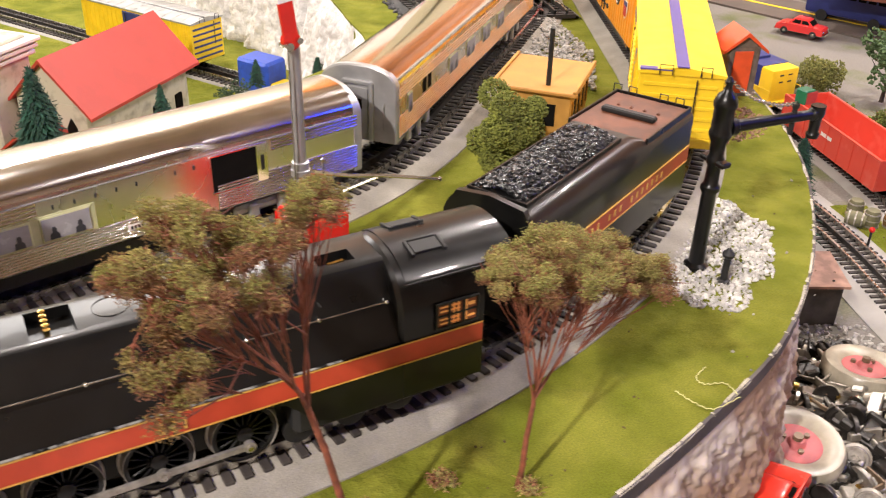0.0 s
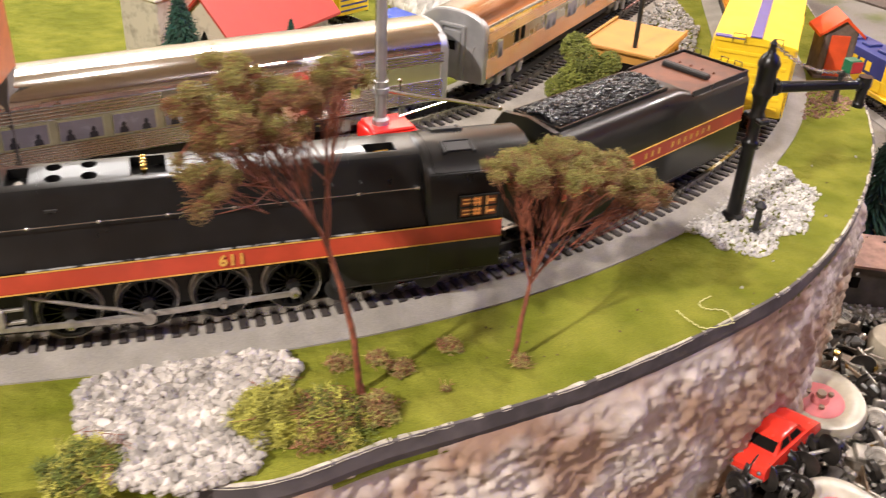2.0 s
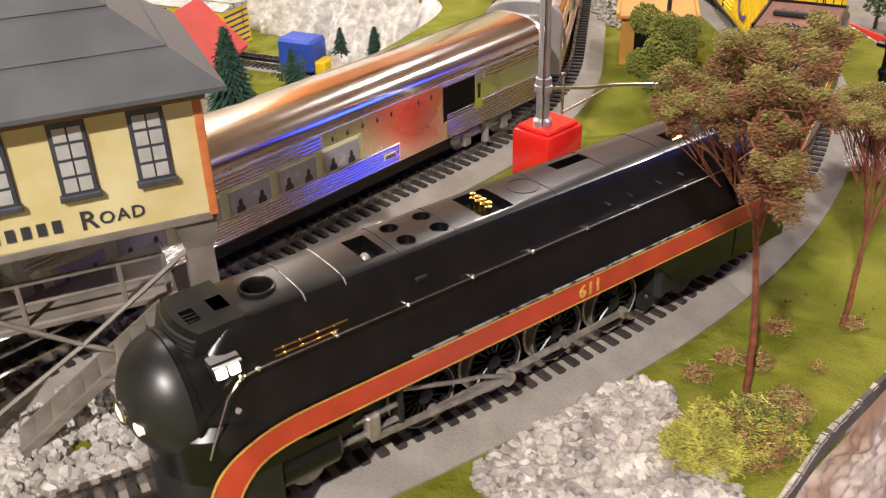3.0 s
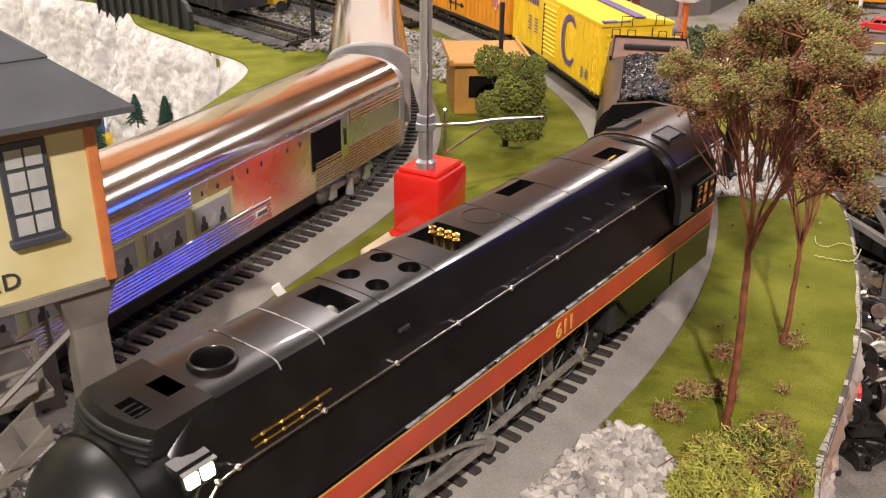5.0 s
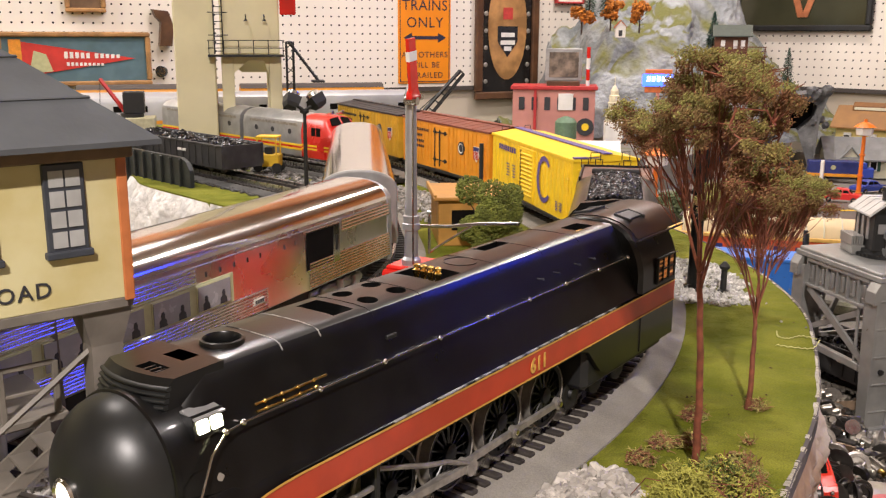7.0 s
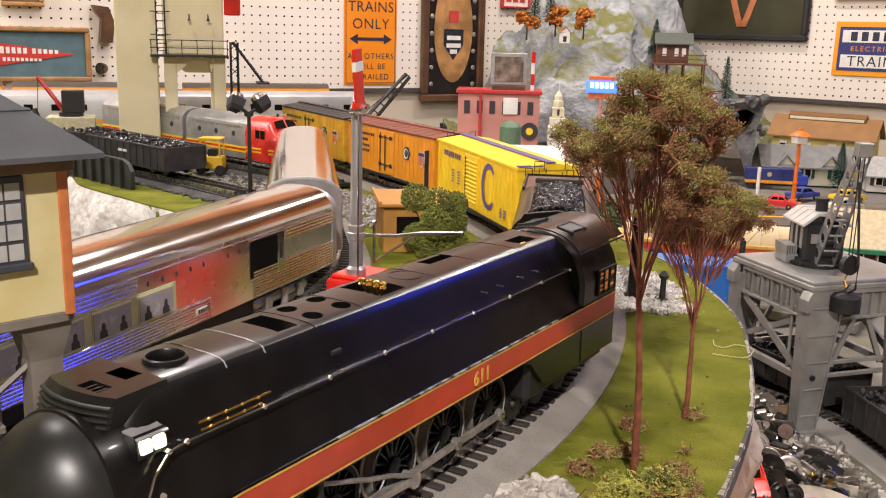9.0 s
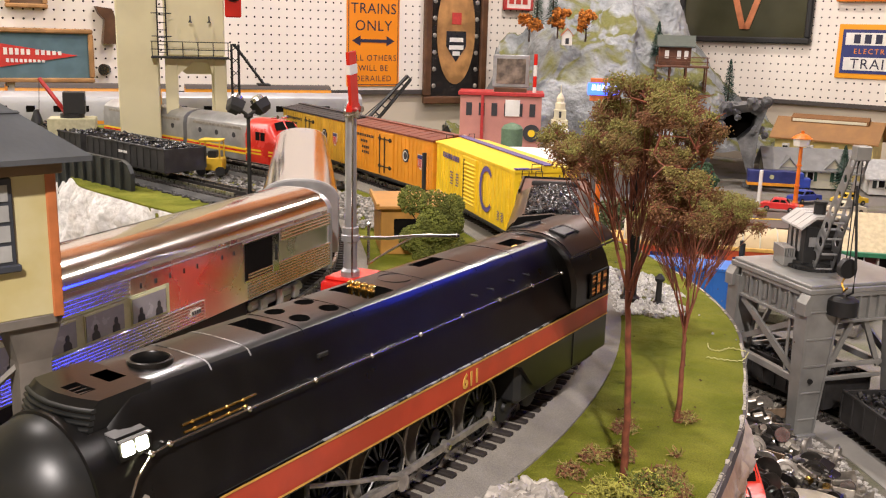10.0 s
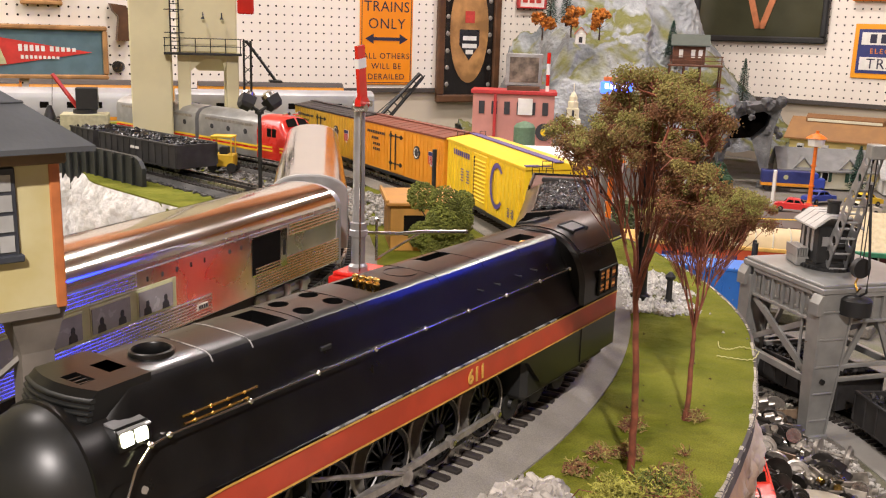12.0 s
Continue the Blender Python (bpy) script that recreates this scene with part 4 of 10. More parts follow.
def passenger_car(m, ln, label, door_at=None, windows=(), small=(), low_flutes=((0, 1),), high_flutes=((0, 1),), letters=True):
    """A streamlined coach: smooth letter board and roof, fluted panels where low_flutes and high_flutes (parts of the length) say."""
    root = thing("passenger_car", label, "train car", m, "silver passenger cars")
    w, z0, z1, hr = 0.0315, 0.034, 0.0775, 0.0165
    half = [(w - 0.001, z0), (w, z0 + 0.001), (w, 0.0505), (w, 0.0660), (w, z1)]
    half += [(w * math.cos(math.pi / 2 * i / 12) ** 0.8 if i < 12 else 0.0, z1 + hr * math.sin(math.pi / 2 * i / 12)) for i in range(1, 13)]
    prof = [(-y, z) for y, z in half] + [(y, z) for y, z in half[-2::-1]]
    part("body", MB().loft([[(x, y, z) for y, z in prof] for x in (0.0, ln)]), ALUSIDE, root, "bright aluminium body", smooth=40)
    shell = [(y * 1.006, z + 0.0002) for y, z in prof if z > z1 + 0.0008]
    part("roof", MB().loft([[(x, y, z) for y, z in shell] for x in (0.0, ln)]), ALU, root, "polished aluminium roof", smooth=50)

    def flutes(a, b, za, zb, n, sg):
        """Half-round ribs side by side."""
        ys = []
        for i in range(n):
            z, dz = za + (zb - za) * i / n, (zb - za) / n
            ys += [(0.0001, z), (0.0007, z + dz * 0.13), (0.0011, z + dz * 0.42), (0.0011, z + dz * 0.58), (0.0007, z + dz * 0.87)]
        ys += [(0.0001, zb)]
        line = [(sg * (w + o), z) for o, z in ys]
        part("fluted_panel", MB().loft([[(x, y, z) for y, z in line] + [(x, sg * (w - 0.001), zb), (x, sg * (w - 0.001), za)] for x in (a * ln, b * ln)]), ALU, root, "ribbed bright metal side panel", smooth=50)
    # end frames with diaphragm
    for x, s in ((0.0, -1), (ln, 1)):
        ring = [(y * 1.02, z if z > z0 + 0.004 else z - 0.002) for y, z in prof]
        e = part("end_frame", MB().loft([[(x + s * d, y * k, (z - 0.05) * k + 0.05) for y, z in ring] for d, k in ((-0.002, 1.0), (0.004, 1.0), (0.005, 0.97))]), ALUGREY, root, "grey end wall", smooth=24)
        part("end_door", MB().bbox(x + s * 0.0055 - 0.001, x + s * 0.0055 + 0.001, -0.0085, 0.0085, 0.034, 0.076, 0.0006), ALUGREY, e)
        part("door_window", MB().box(x + s * 0.0068 - 0.0003, x + s * 0.0068 + 0.0003, -0.0038, 0.0038, 0.059, 0.067), HOLE, e, smooth=0)
        fr = MB()
        for y in (-0.0115, 0.0115):
            fr.bbox(x + s * 0.006 - 0.002, x + s * 0.006 + 0.002, y - 0.0018, y + 0.0018, 0.033, 0.081, 0.0005)
        fr.bbox(x + s * 0.006 - 0.002, x + s * 0.006 + 0.002, -0.0125, 0.0125, 0.079, 0.082, 0.0005)
        for y in (-0.022, 0.022):
            fr.tube([(x + s * 0.005, y, 0.043), (x + s * 0.0075, y, 0.045), (x + s * 0.0075, y, 0.063), (x + s * 0.005, y, 0.065)], 0.0005, 5)
        part("diaphragm", fr, ALUGREY, e)
    for sg in (-1, 1):
        y = sg * w
        for a, b in low_flutes:
            flutes(a, b, 0.0352, 0.0485 if b < 0.7 else 0.0535, 7 if b < 0.7 else 9, sg)
        for a, b in high_flutes:
            flutes(a, b, 0.0672, 0.0768, 4, sg)
        if windows and door_at:
            a, c = windows[0][0], windows[-1][1]
            part("window_band", MB().bbox(a - 0.004, c + 0.003, y - 0.0004, y + 0.0004, 0.0488, 0.0668, 0.0002), CREAM, root, "pale cream window band")
        for a, c in windows:
            win = part("window", MB().bbox(a, c, y - 0.0008, y + 0.0008, 0.0494, 0.0658, 0.0004), CREAM, root, "window with cream frame and grey pane")
            part("pane", MB().box(a + 0.0011, c - 0.0011, y + sg * 0.0010 - 0.0002, y + sg * 0.0010 + 0.0002, 0.0506, 0.0646), GLASSGREY, win, smooth=0)
            n = 2 if c - a > 0.02 else 1
            for i in range(n):
                cx = a + (c - a) * (i + 0.5) / n
                # dark head-and-shoulders silhouette of a passenger, flat on the pane
                sh = MB().loft([[(cx + dx * (1 if sg < 0 else -1), y + sg * o, 0.0507 + dz) for dx, dz in ((-0.0030, 0), (0.0030, 0), (0.0027, 0.0032), (0.0012, 0.0046), (0.0015, 0.0066), (0.0007, 0.0082), (-0.0009, 0.0079), (-0.0014, 0.0060), (-0.0011, 0.0046), (-0.0028, 0.0036))] for o in (0.0011, 0.0014)])
                part("bust_silhouette", sh, DARKSHAPE, win, smooth=0)
        for a, c in small:
            part("small_window", MB().box(a, c, y - 0.0004, y + 0.0004, 0.055, 0.067), HOLE, root, smooth=0)
        if door_at:
            a, c = door_at
            # the open doorway is a flat panel, its inner shade put into the colour
            d = part("baggage_door", MB().box(a, c, y - 0.0006, y + 0.0006, 0.0490, 0.0738), HOLE, root, "open dark baggage door", smooth=0)
            part("door_frame", MB().bbox(c, c + 0.0085, y - 0.0012, y + 0.0012, 0.0475, 0.0750, 0.0004).bbox(a - 0.001, c + 0.0085, y - 0.001, y + 0.001, 0.0738, 0.0752, 0.0003).bbox(a - 0.001, c + 0.001, y - 0.001, y + 0.001, 0.0474, 0.0490, 0.0003), ALU, d, "sliding door leaf of bright metal")
            part("door_handle", MB().bbox(c + 0.003, c + 0.0055, y + sg * 0.0014 - 0.0003, y + sg * 0.0014 + 0.0003, 0.056, 0.067, 0.0002), BLACKM, d)
            plate = part("number_plate", MB().bbox(0.243, 0.254, y - 0.0012, y + 0.0012, 0.0405, 0.0445, 0.0003), WHITEPLATE, root, "small pale plate with dark bars")
            for i in range(4):
                part("letter_bar", MB().box(0.2446 + i * 0.0023, 0.2460 + i * 0.0023, y + sg * 0.0013 - 0.0002, y + sg * 0.0013 + 0.0002, 0.0414, 0.0436), DARKSHAPE, plate, smooth=0)
        if letters:
            for i in range(8):
                if i == 5:
                    continue
                x = 0.200 + i * 0.0130
                part("letter_bar", MB().box(x, x + 0.0012, y + sg * 0.0003 - 0.0002, y + sg * 0.0003 + 0.0002, 0.0693, 0.0722), DARKSHAPE, root, smooth=0)
            part("letter_board_line", MB().box(0.01, ln - 0.01, y + sg * 0.0004 - 0.0003, y + sg * 0.0004 + 0.0003, 0.0765, 0.0771), ALUGREY, root, smooth=0)
    part("under_frame", MB().bbox(0.03, ln - 0.03, -0.020, 0.020, 0.018, 0.035, 0.002), BLACKM, root)
    for cx in (0.062, ln - 0.062):
        tr = part("truck", MB().bbox(cx - 0.036, cx + 0.036, -0.0235, 0.0235, 0.0205, 0.0275, 0.002), ALUGREY, root, "silver wheel truck")
        for dx in (-0.022, 0.022):
            for sg in (-1, 1):
                part("wheel", MB().lathe([(0.0085, 0), (0.0085, 0.003), (0.0075, 0.0034), (0.003, 0.0028)], (cx + dx, sg * 0.0145, 0.0212), (0, sg, 0), 16), RODS, tr)
                part("axle_box", MB().bbox(cx + dx - 0.004, cx + dx + 0.004, sg * 0.0245 - 0.002, sg * 0.0245 + 0.002, 0.018, 0.0285, 0.001), ALUGREY, tr)
        for sg in (-1, 1):
            part("spring", MB().cyl((cx, sg * 0.0245, 0.0145), (cx, sg * 0.0245, 0.030), 0.003, n=10), ALUGREY, tr)
    return root


WHITEPLATE = mat("pale_plate", (0.55, 0.52, 0.46), 0.5, bump=0)
CAR_L = 0.42
hx, hy = math.cos(radians(11.3)), math.sin(radians(11.3))
passenger_car(pose(0.7336 - CAR_L * hx, 0.6065 - CAR_L * hy, 0, 0, 0, 11.3), CAR_L, "polished aluminium passenger and baggage car on the curve", (0.304, 0.337),
              ((0.011, 0.042), (0.047, 0.078), (0.083, 0.114), (0.119, 0.150), (0.155, 0.186), (0.191, 0.222)), low_flutes=((0, 0.615), (0.73, 1)), high_flutes=((0, 0.455), (0.83, 1)))
passenger_car(pose(0.7695, 0.632, 0, 0, 0, 41.5), CAR_L, "polished aluminium passenger car with a grey end wall", None, ((0.02, 0.03), (0.12, 0.145), (0.17, 0.195), (0.22, 0.245), (0.27, 0.295)), ((0.055, 0.063), (0.067, 0.075)), letters=False)


# ---- freight cars ----
def boxcar(m, ln, body, roof, label, group="freight cars", door=None, stripe=None, emblem=None, ends=None, ribs=True):
    root = thing("boxcar", label, "train car", m, group)
    w, z0, z1 = 0.033, 0.026, 0.088
    part("body", MB().bbox(0, ln, -w, w, z0, z1, 0.0008), body, root, smooth=0)
    ro = MB().loft([[(x, -y, z) for y, z in ((w + 0.0012, z1 - 0.001), (w + 0.0012, z1 + 0.0012), (0, z1 + 0.0062), (-w - 0.0012, z1 + 0.0012), (-w - 0.0012, z1 - 0.001))] for x in (-0.002, ln + 0.002)])
    rf = part("roof", ro, roof, root, smooth=0)
    for i in range(1, 12 if not stripe else 1):
        x = ln * i / 12
        for sg in (-1, 1):
            part("roof_rib", MB().loft([[(xx, 0, z1 + 0.0064), (xx, sg * (w + 0.001), z1 + 0.0016), (xx, sg * (w + 0.001), z1 + 0.0019), (xx, 0, z1 + 0.0067)] for xx in (x - 0.0006, x + 0.0006)]), roof, rf, smooth=0)
    part("roof_walk", MB().bbox(-0.004, ln + 0.004, -0.0048, 0.0048, z1 + 0.0060, z1 + 0.0072, 0.0003), stripe or roof, rf)
    if stripe:
        part("end_stripe", MB().box(-0.0022, 0.004, 0.008, w, z1 + 0.0022, z1 + 0.0034), stripe, rf, smooth=0)
    for sg in (-1, 1):
        y = sg * w
        if ribs:
            rb = MB()
            for i in range(1, 24):
                x = ln * i / 24
                rb.box(x - 0.0004, x + 0.0004, y - 0.0007, y + 0.0007, z0 + 0.004, z1 - 0.003)
            part("side_rib", rb, body, root, smooth=0)
        d = part("door", MB().bbox(ln * 0.42, ln * 0.60, y - 0.0017, y + 0.0017, z0 + 0.002, z1 - 0.003, 0.0006), door or body, root, "sliding side door")
        part("door_bar", MB().cyl((ln * 0.57, y + sg * 0.0025, z0 + 0.004), (ln * 0.57, y + sg * 0.0025, z1 - 0.006), 0.0007, n=6), BLACKM, d)
        sl = MB().bbox(0.002, ln - 0.002, y - 0.001, y + 0.001, z0 - 0.003, z0 + 0.0008, 0.0004)
        part("side_sill", sl, BLACKM, root)
        if emblem:
            emblem(root, ln, y, sg)
        ld = MB()
        for x in (0.004, 0.013):
            ld.cyl((x, y + sg * 0.0016, z0), (x, y + sg * 0.0016, z1 - 0.004), 0.0004, n=5)
        for k in range(7):
            ld.cyl((0.004, y + sg * 0.0016, z0 + 0.004 + k * 0.008), (0.013, y + sg * 0.0016, z0 + 0.004 + k * 0.008), 0.0004, n=5)
        part("ladder", ld, body, root)
    er = MB()
    for k in range(6):
        er.bbox(-0.0012, 0.0002, -w + 0.004, w - 0.004, z0 + 0.006 + k * 0.009, z0 + 0.009 + k * 0.009, 0.0004)
    part("end_ribs", er, ends or body, root)
    br = MB()
    br.tube([(-0.004, -0.012, 0.05), (-0.004, -0.012, 0.085)], 0.0006, 5).tube([(-0.005, 0.008, 0.088), (-0.005, 0.008, 0.096), (-0.005, 0.018, 0.096), (-0.005, 0.018, 0.088)], 0.0005, 5)
    br.tube([(-0.005, -0.022, 0.088), (-0.005, -0.022, 0.096), (-0.005, -0.014, 0.096), (-0.005, -0.014, 0.088)], 0.0005, 5)
    part("brake_rigging", br, BLACKM, root)
    trucks(root, (0.045, ln - 0.045))
    return root


def trucks(root, xs, metal=None):
    for cx in xs:
        tr = part("truck", MB().bbox(cx - 0.024, cx + 0.024, -0.022, 0.022, 0.0175, 0.0245, 0.002), metal or BLACKM, root)
        for dx in (-0.016, 0.016):
            for sg in (-1, 1):
                part("wheel", MB().lathe([(0.0082, 0), (0.0082, 0.003), (0.0072, 0.0034), (0.003, 0.0028)], (cx + dx, sg * 0.0145, 0.0212), (0, sg, 0), 14), RODS, tr)


def cat_emblem(root, ln, y, sg):
    """A dark crescent ring left open on one side, a ribbed door leaf, and small bars for the lettering."""
    n = 22
    cx, cz = ln * 0.295, 0.0595
    f = lambda r, i, k=1.0: (cx - sg * r * k * math.cos(radians(42 + 276 * i / n)), y + sg * 0.0013, cz + r * math.sin(radians(42 + 276 * i / n)))
    thick = [0.0060 * (1 - 0.35 * abs(i / n * 2 - 1) ** 2) for i in range(n + 1)]
    part("emblem", MB().ribbon([f(0.0240, i, 0.86) for i in range(n + 1)], [f(0.0240 - thick[i], i, 0.80) for i in range(n + 1)]), PURPLE, root, "dark open ring emblem", smooth=0)
    for i in range(6):
        z = 0.034 + i * 0.0016
        part("letter_bar", MB().box(ln * 0.10, ln * 0.10 + 0.004 + 0.002 * (i % 2), y + sg * 0.0009 - 0.0002, y + sg * 0.0009 + 0.0002, z, z + 0.0008), PURPLE, root, smooth=0)
        part("letter_bar", MB().box(ln * 0.145, ln * 0.145 + 0.005 - 0.002 * (i % 3 == 1), y + sg * 0.0009 - 0.0002, y + sg * 0.0009 + 0.0002, z, z + 0.0008), PURPLE, root, smooth=0)
    for i in range(8):
        x = ln * 0.66 + i * 0.0075
        part("letter_bar", MB().box(x, x + 0.0045, y + sg * 0.0009 - 0.0002, y + sg * 0.0009 + 0.0002, 0.0745, 0.0805), PURPLE, root, smooth=0)
    for i in range(5):
        for x in (0.66, 0.74):
            part("letter_bar", MB().box(ln * x, ln * x + 0.009 - 0.002 * (i % 2), y + sg * 0.0009 - 0.0002, y + sg * 0.0009 + 0.0002, 0.060 - i * 0.0032, 0.0612 - i * 0.0032), PURPLE, root, smooth=0)
    for i in range(11):
        z = 0.034 + i * 0.0043
        part("door_rib", MB().bbox(ln * 0.435, ln * 0.585, y + sg * 0.0017 - 0.0012, y + sg * 0.0017 + 0.0012, z, z + 0.0024, 0.0008), YELLOW, root)


REDB = mat("shield_red", (0.5, 0.05, 0.04), 0.45, bump=0)
WHITE = mat("white_paint", (0.75, 0.73, 0.68), 0.5, var=0.08, scale=40, bump=0.05)
NAVY = mat("navy_paint", (0.025, 0.035, 0.16), 0.45, var=0.15, scale=40, bump=0.05)


def reefer_emblem(root, ln, y, sg):
    for z in (0.040, 0.0765):
        part("door_hinge", MB().bbox(ln * 0.43, ln * 0.59, y + sg * 0.0022 - 0.0005, y + sg * 0.0022 + 0.0005, z - 0.0008, z + 0.0008, 0.0002).cyl((ln * 0.45, y, z), (ln * 0.45, y + sg * 0.003, z), 0.0028, n=10).cyl((ln * 0.57, y, z), (ln * 0.57, y + sg * 0.003, z), 0.0028, n=10), BLACKM, root, "black strap hinge")
    part("latch_bar", MB().cyl((ln * 0.51, y + sg * 0.0028, 0.032), (ln * 0.51, y + sg * 0.0028, 0.080), 0.0008, n=6), BLACKM, root)
    part("round_herald", MB().cyl((ln * 0.28, y, 0.062), (ln * 0.28, y + sg * 0.0012, 0.062), 0.0085, n=24), DARKSHAPE, root, "round dark herald")
    part("herald_ring", MB().lathe([(0.005, 0), (0.0065, 0.0004)], (ln * 0.28, y + sg * 0.0013, 0.062), (0, sg, 0), 24, caps=False), WHITE, root)
    s = part("shield_herald", MB().loft([[(ln * 0.12 + dx, y + sg * o, 0.060 + dz) for dx, dz in ((-0.007, 0.008), (0.007, 0.008), (0.007, -0.003), (0.0, -0.011), (-0.007, -0.003))] for o in (0.0, 0.0012)]), WHITE, root, "shield herald", smooth=0)
    for k in range(4):
        part("shield_stripe", MB().box(ln * 0.12 - 0.006 + k * 0.0035, ln * 0.12 - 0.0042 + k * 0.0035, y + sg * 0.0014 - 0.0002, y + sg * 0.0014 + 0.0002, 0.052, 0.0625), REDB, s, smooth=0)
    part("shield_top", MB().box(ln * 0.12 - 0.0068, ln * 0.12 + 0.0068, y + sg * 0.0014 - 0.0002, y + sg * 0.0014 + 0.0002, 0.063, 0.0676), NAVY, s, smooth=0)
    for k, (a, z) in enumerate(((0.66, 0.074), (0.74, 0.066), (0.72, 0.058), (0.72, 0.051))):
        for i in range(10 if k == 0 else 4):
            x = ln * a + i * 0.0058
            part("letter_bar", MB().box(x, x + 0.0036, y + sg * 0.0008 - 0.0002, y + sg * 0.0008 + 0.0002, z, z + 0.0035), DARKSHAPE, root, smooth=0)


BROWNROOF = mat("brown_roof", (0.20, 0.05, 0.025), 0.5, var=0.2, scale=40)


def on_line(pts, s0, length):
    """The pose of a car whose ends stand on a track, s0 metres from its start."""
    def at(s):
        for a, b in zip(pts, pts[1:]):
            d = math.dist(a, b)
            if s <= d:
                return Vector(a).lerp(Vector(b), s / d)
            s -= d
        return Vector(pts[-1])
    p, q = at(s0), at(s0 + length)
    return pose(p.x, p.y, 0, 0, 0, math.degrees(math.atan2(q.y - p.y, q.x - p.x)))


S0 = sum(math.dist(a, b) for a, b in zip(OUTER, OUTER[1:]) if b[0] < CX) + radians(34.8) * R_OUT + 0.07
boxcar(on_line(OUTER, S0, 0.25), 0.25, YELLOW, YELLOW, "yellow boxcar with a blue-violet roof stripe behind the tender", stripe=PURPLE, emblem=cat_emblem)
boxcar(on_line(OUTER, S0 + 0.266, 0.25), 0.25, ORANGE, BROWNROOF, "orange refrigerator car with brown roof and heralds", emblem=reefer_emblem)
boxcar(on_line(OUTER, S0 + 0.532, 0.25), 0.25, mat("dull_yellow_paint", (0.62, 0.38, 0.03), 0.5, scale=50), mat("black_roof", (0.03, 0.025, 0.025), 0.6, scale=50), "dull yellow refrigerator car with black roof", emblem=reefer_emblem)


# ---- trees and plants ----
BARK = mat("red_brown_twig", (0.21, 0.062, 0.031), 0.7, var=0.35, scale=160, bump=0.4, bscale=700)
BARKDARK = mat("dark_twig", (0.05, 0.03, 0.02), 0.8, var=0.3, scale=160, bump=0.3)
FOLIAGE = vary(mat("olive_foliage", (0.31, 0.25, 0.075), 0.9, var=0.3, scale=40, bump=0.0, second=(0.31, 0.30, 0.080), blend=(0.4, 0.6)), 0.5)
FOLIAGERED = vary(mat("russet_foliage", (0.27, 0.125, 0.058), 0.9, var=0.3, scale=60, bump=0.0, second=(0.25, 0.165, 0.060), blend=(0.45, 0.6)), 0.5)
MOSS = vary(mat("yellow_green_moss", (0.44, 0.42, 0.075), 0.9, var=0.3, scale=60, bump=0.2), 0.45)
BUSHGREEN = vary(mat("mid_green_bush", (0.13, 0.16, 0.025), 0.9, var=0.3, scale=60, bump=0.3), 0.5)
PINE = vary(mat("dark_pine", (0.012, 0.055, 0.032), 0.85, var=0.3, scale=80, bump=0.2), 0.6)


OCTF = [(0, 2, 4), (2, 1, 4), (1, 3, 4), (3, 0, 4), (2, 0, 5), (1, 2, 5), (3, 1, 5), (0, 3, 5)]


def flake(mb, p, s, rng):
    """One small crumb of foam or stone with eight facets."""
    n = len(mb.v)
    j = [rng.uniform(0.55, 1.3) * s for _ in range(6)]
    k = [rng.uniform(-0.5, 0.5) * s for _ in range(6)]
    mb.v += [(p[0] + j[0], p[1] + k[0], p[2] + k[1]), (p[0] - j[1], p[1] + k[2], p[2] - k[1]), (p[0] + k[3], p[1] + j[2], p[2] + k[4]),
             (p[0] - k[0], p[1] - j[3], p[2] + k[5]), (p[0] + k[2], p[1] - k[4], p[2] + j[4]), (p[0] - k[5], p[1] + k[3], p[2] - j[5])]
    mb.f += [(n + a, n + b, n + c) for a, b, c in OCTF]


def fleck(mb, p, s, rng):
    """One tiny four-sided leaf crumb."""
    n = len(mb.v)
    for sx, sy, sz in ((1, 1, 1), (-1, -1, 1), (-1, 1, -1), (1, -1, -1)):
        mb.v.append((p[0] + sx * s * rng.uniform(0.3, 1.2), p[1] + sy * s * rng.uniform(0.3, 1.2), p[2] + sz * s * rng.uniform(0.3, 1.2)))
    mb.f += [(n, n + 1, n + 2), (n, n + 3, n + 1), (n, n + 2, n + 3), (n + 1, n + 3, n + 2)]


def crumbs(mb, at, r, n, rng, size=(0.00020, 0.00046), flat=0.62):
    """A loose clump of fine foam crumbs."""
    for _ in range(n):
        d = Vector((rng.gauss(0, 1), rng.gauss(0, 1), rng.gauss(0, 1))).normalized() * r * rng.random() ** 0.6 * (1.35 if rng.random() < 0.15 else 1.0)
        d.z *= flat
        fleck(mb, Vector(at) + d, rng.uniform(*size), rng)


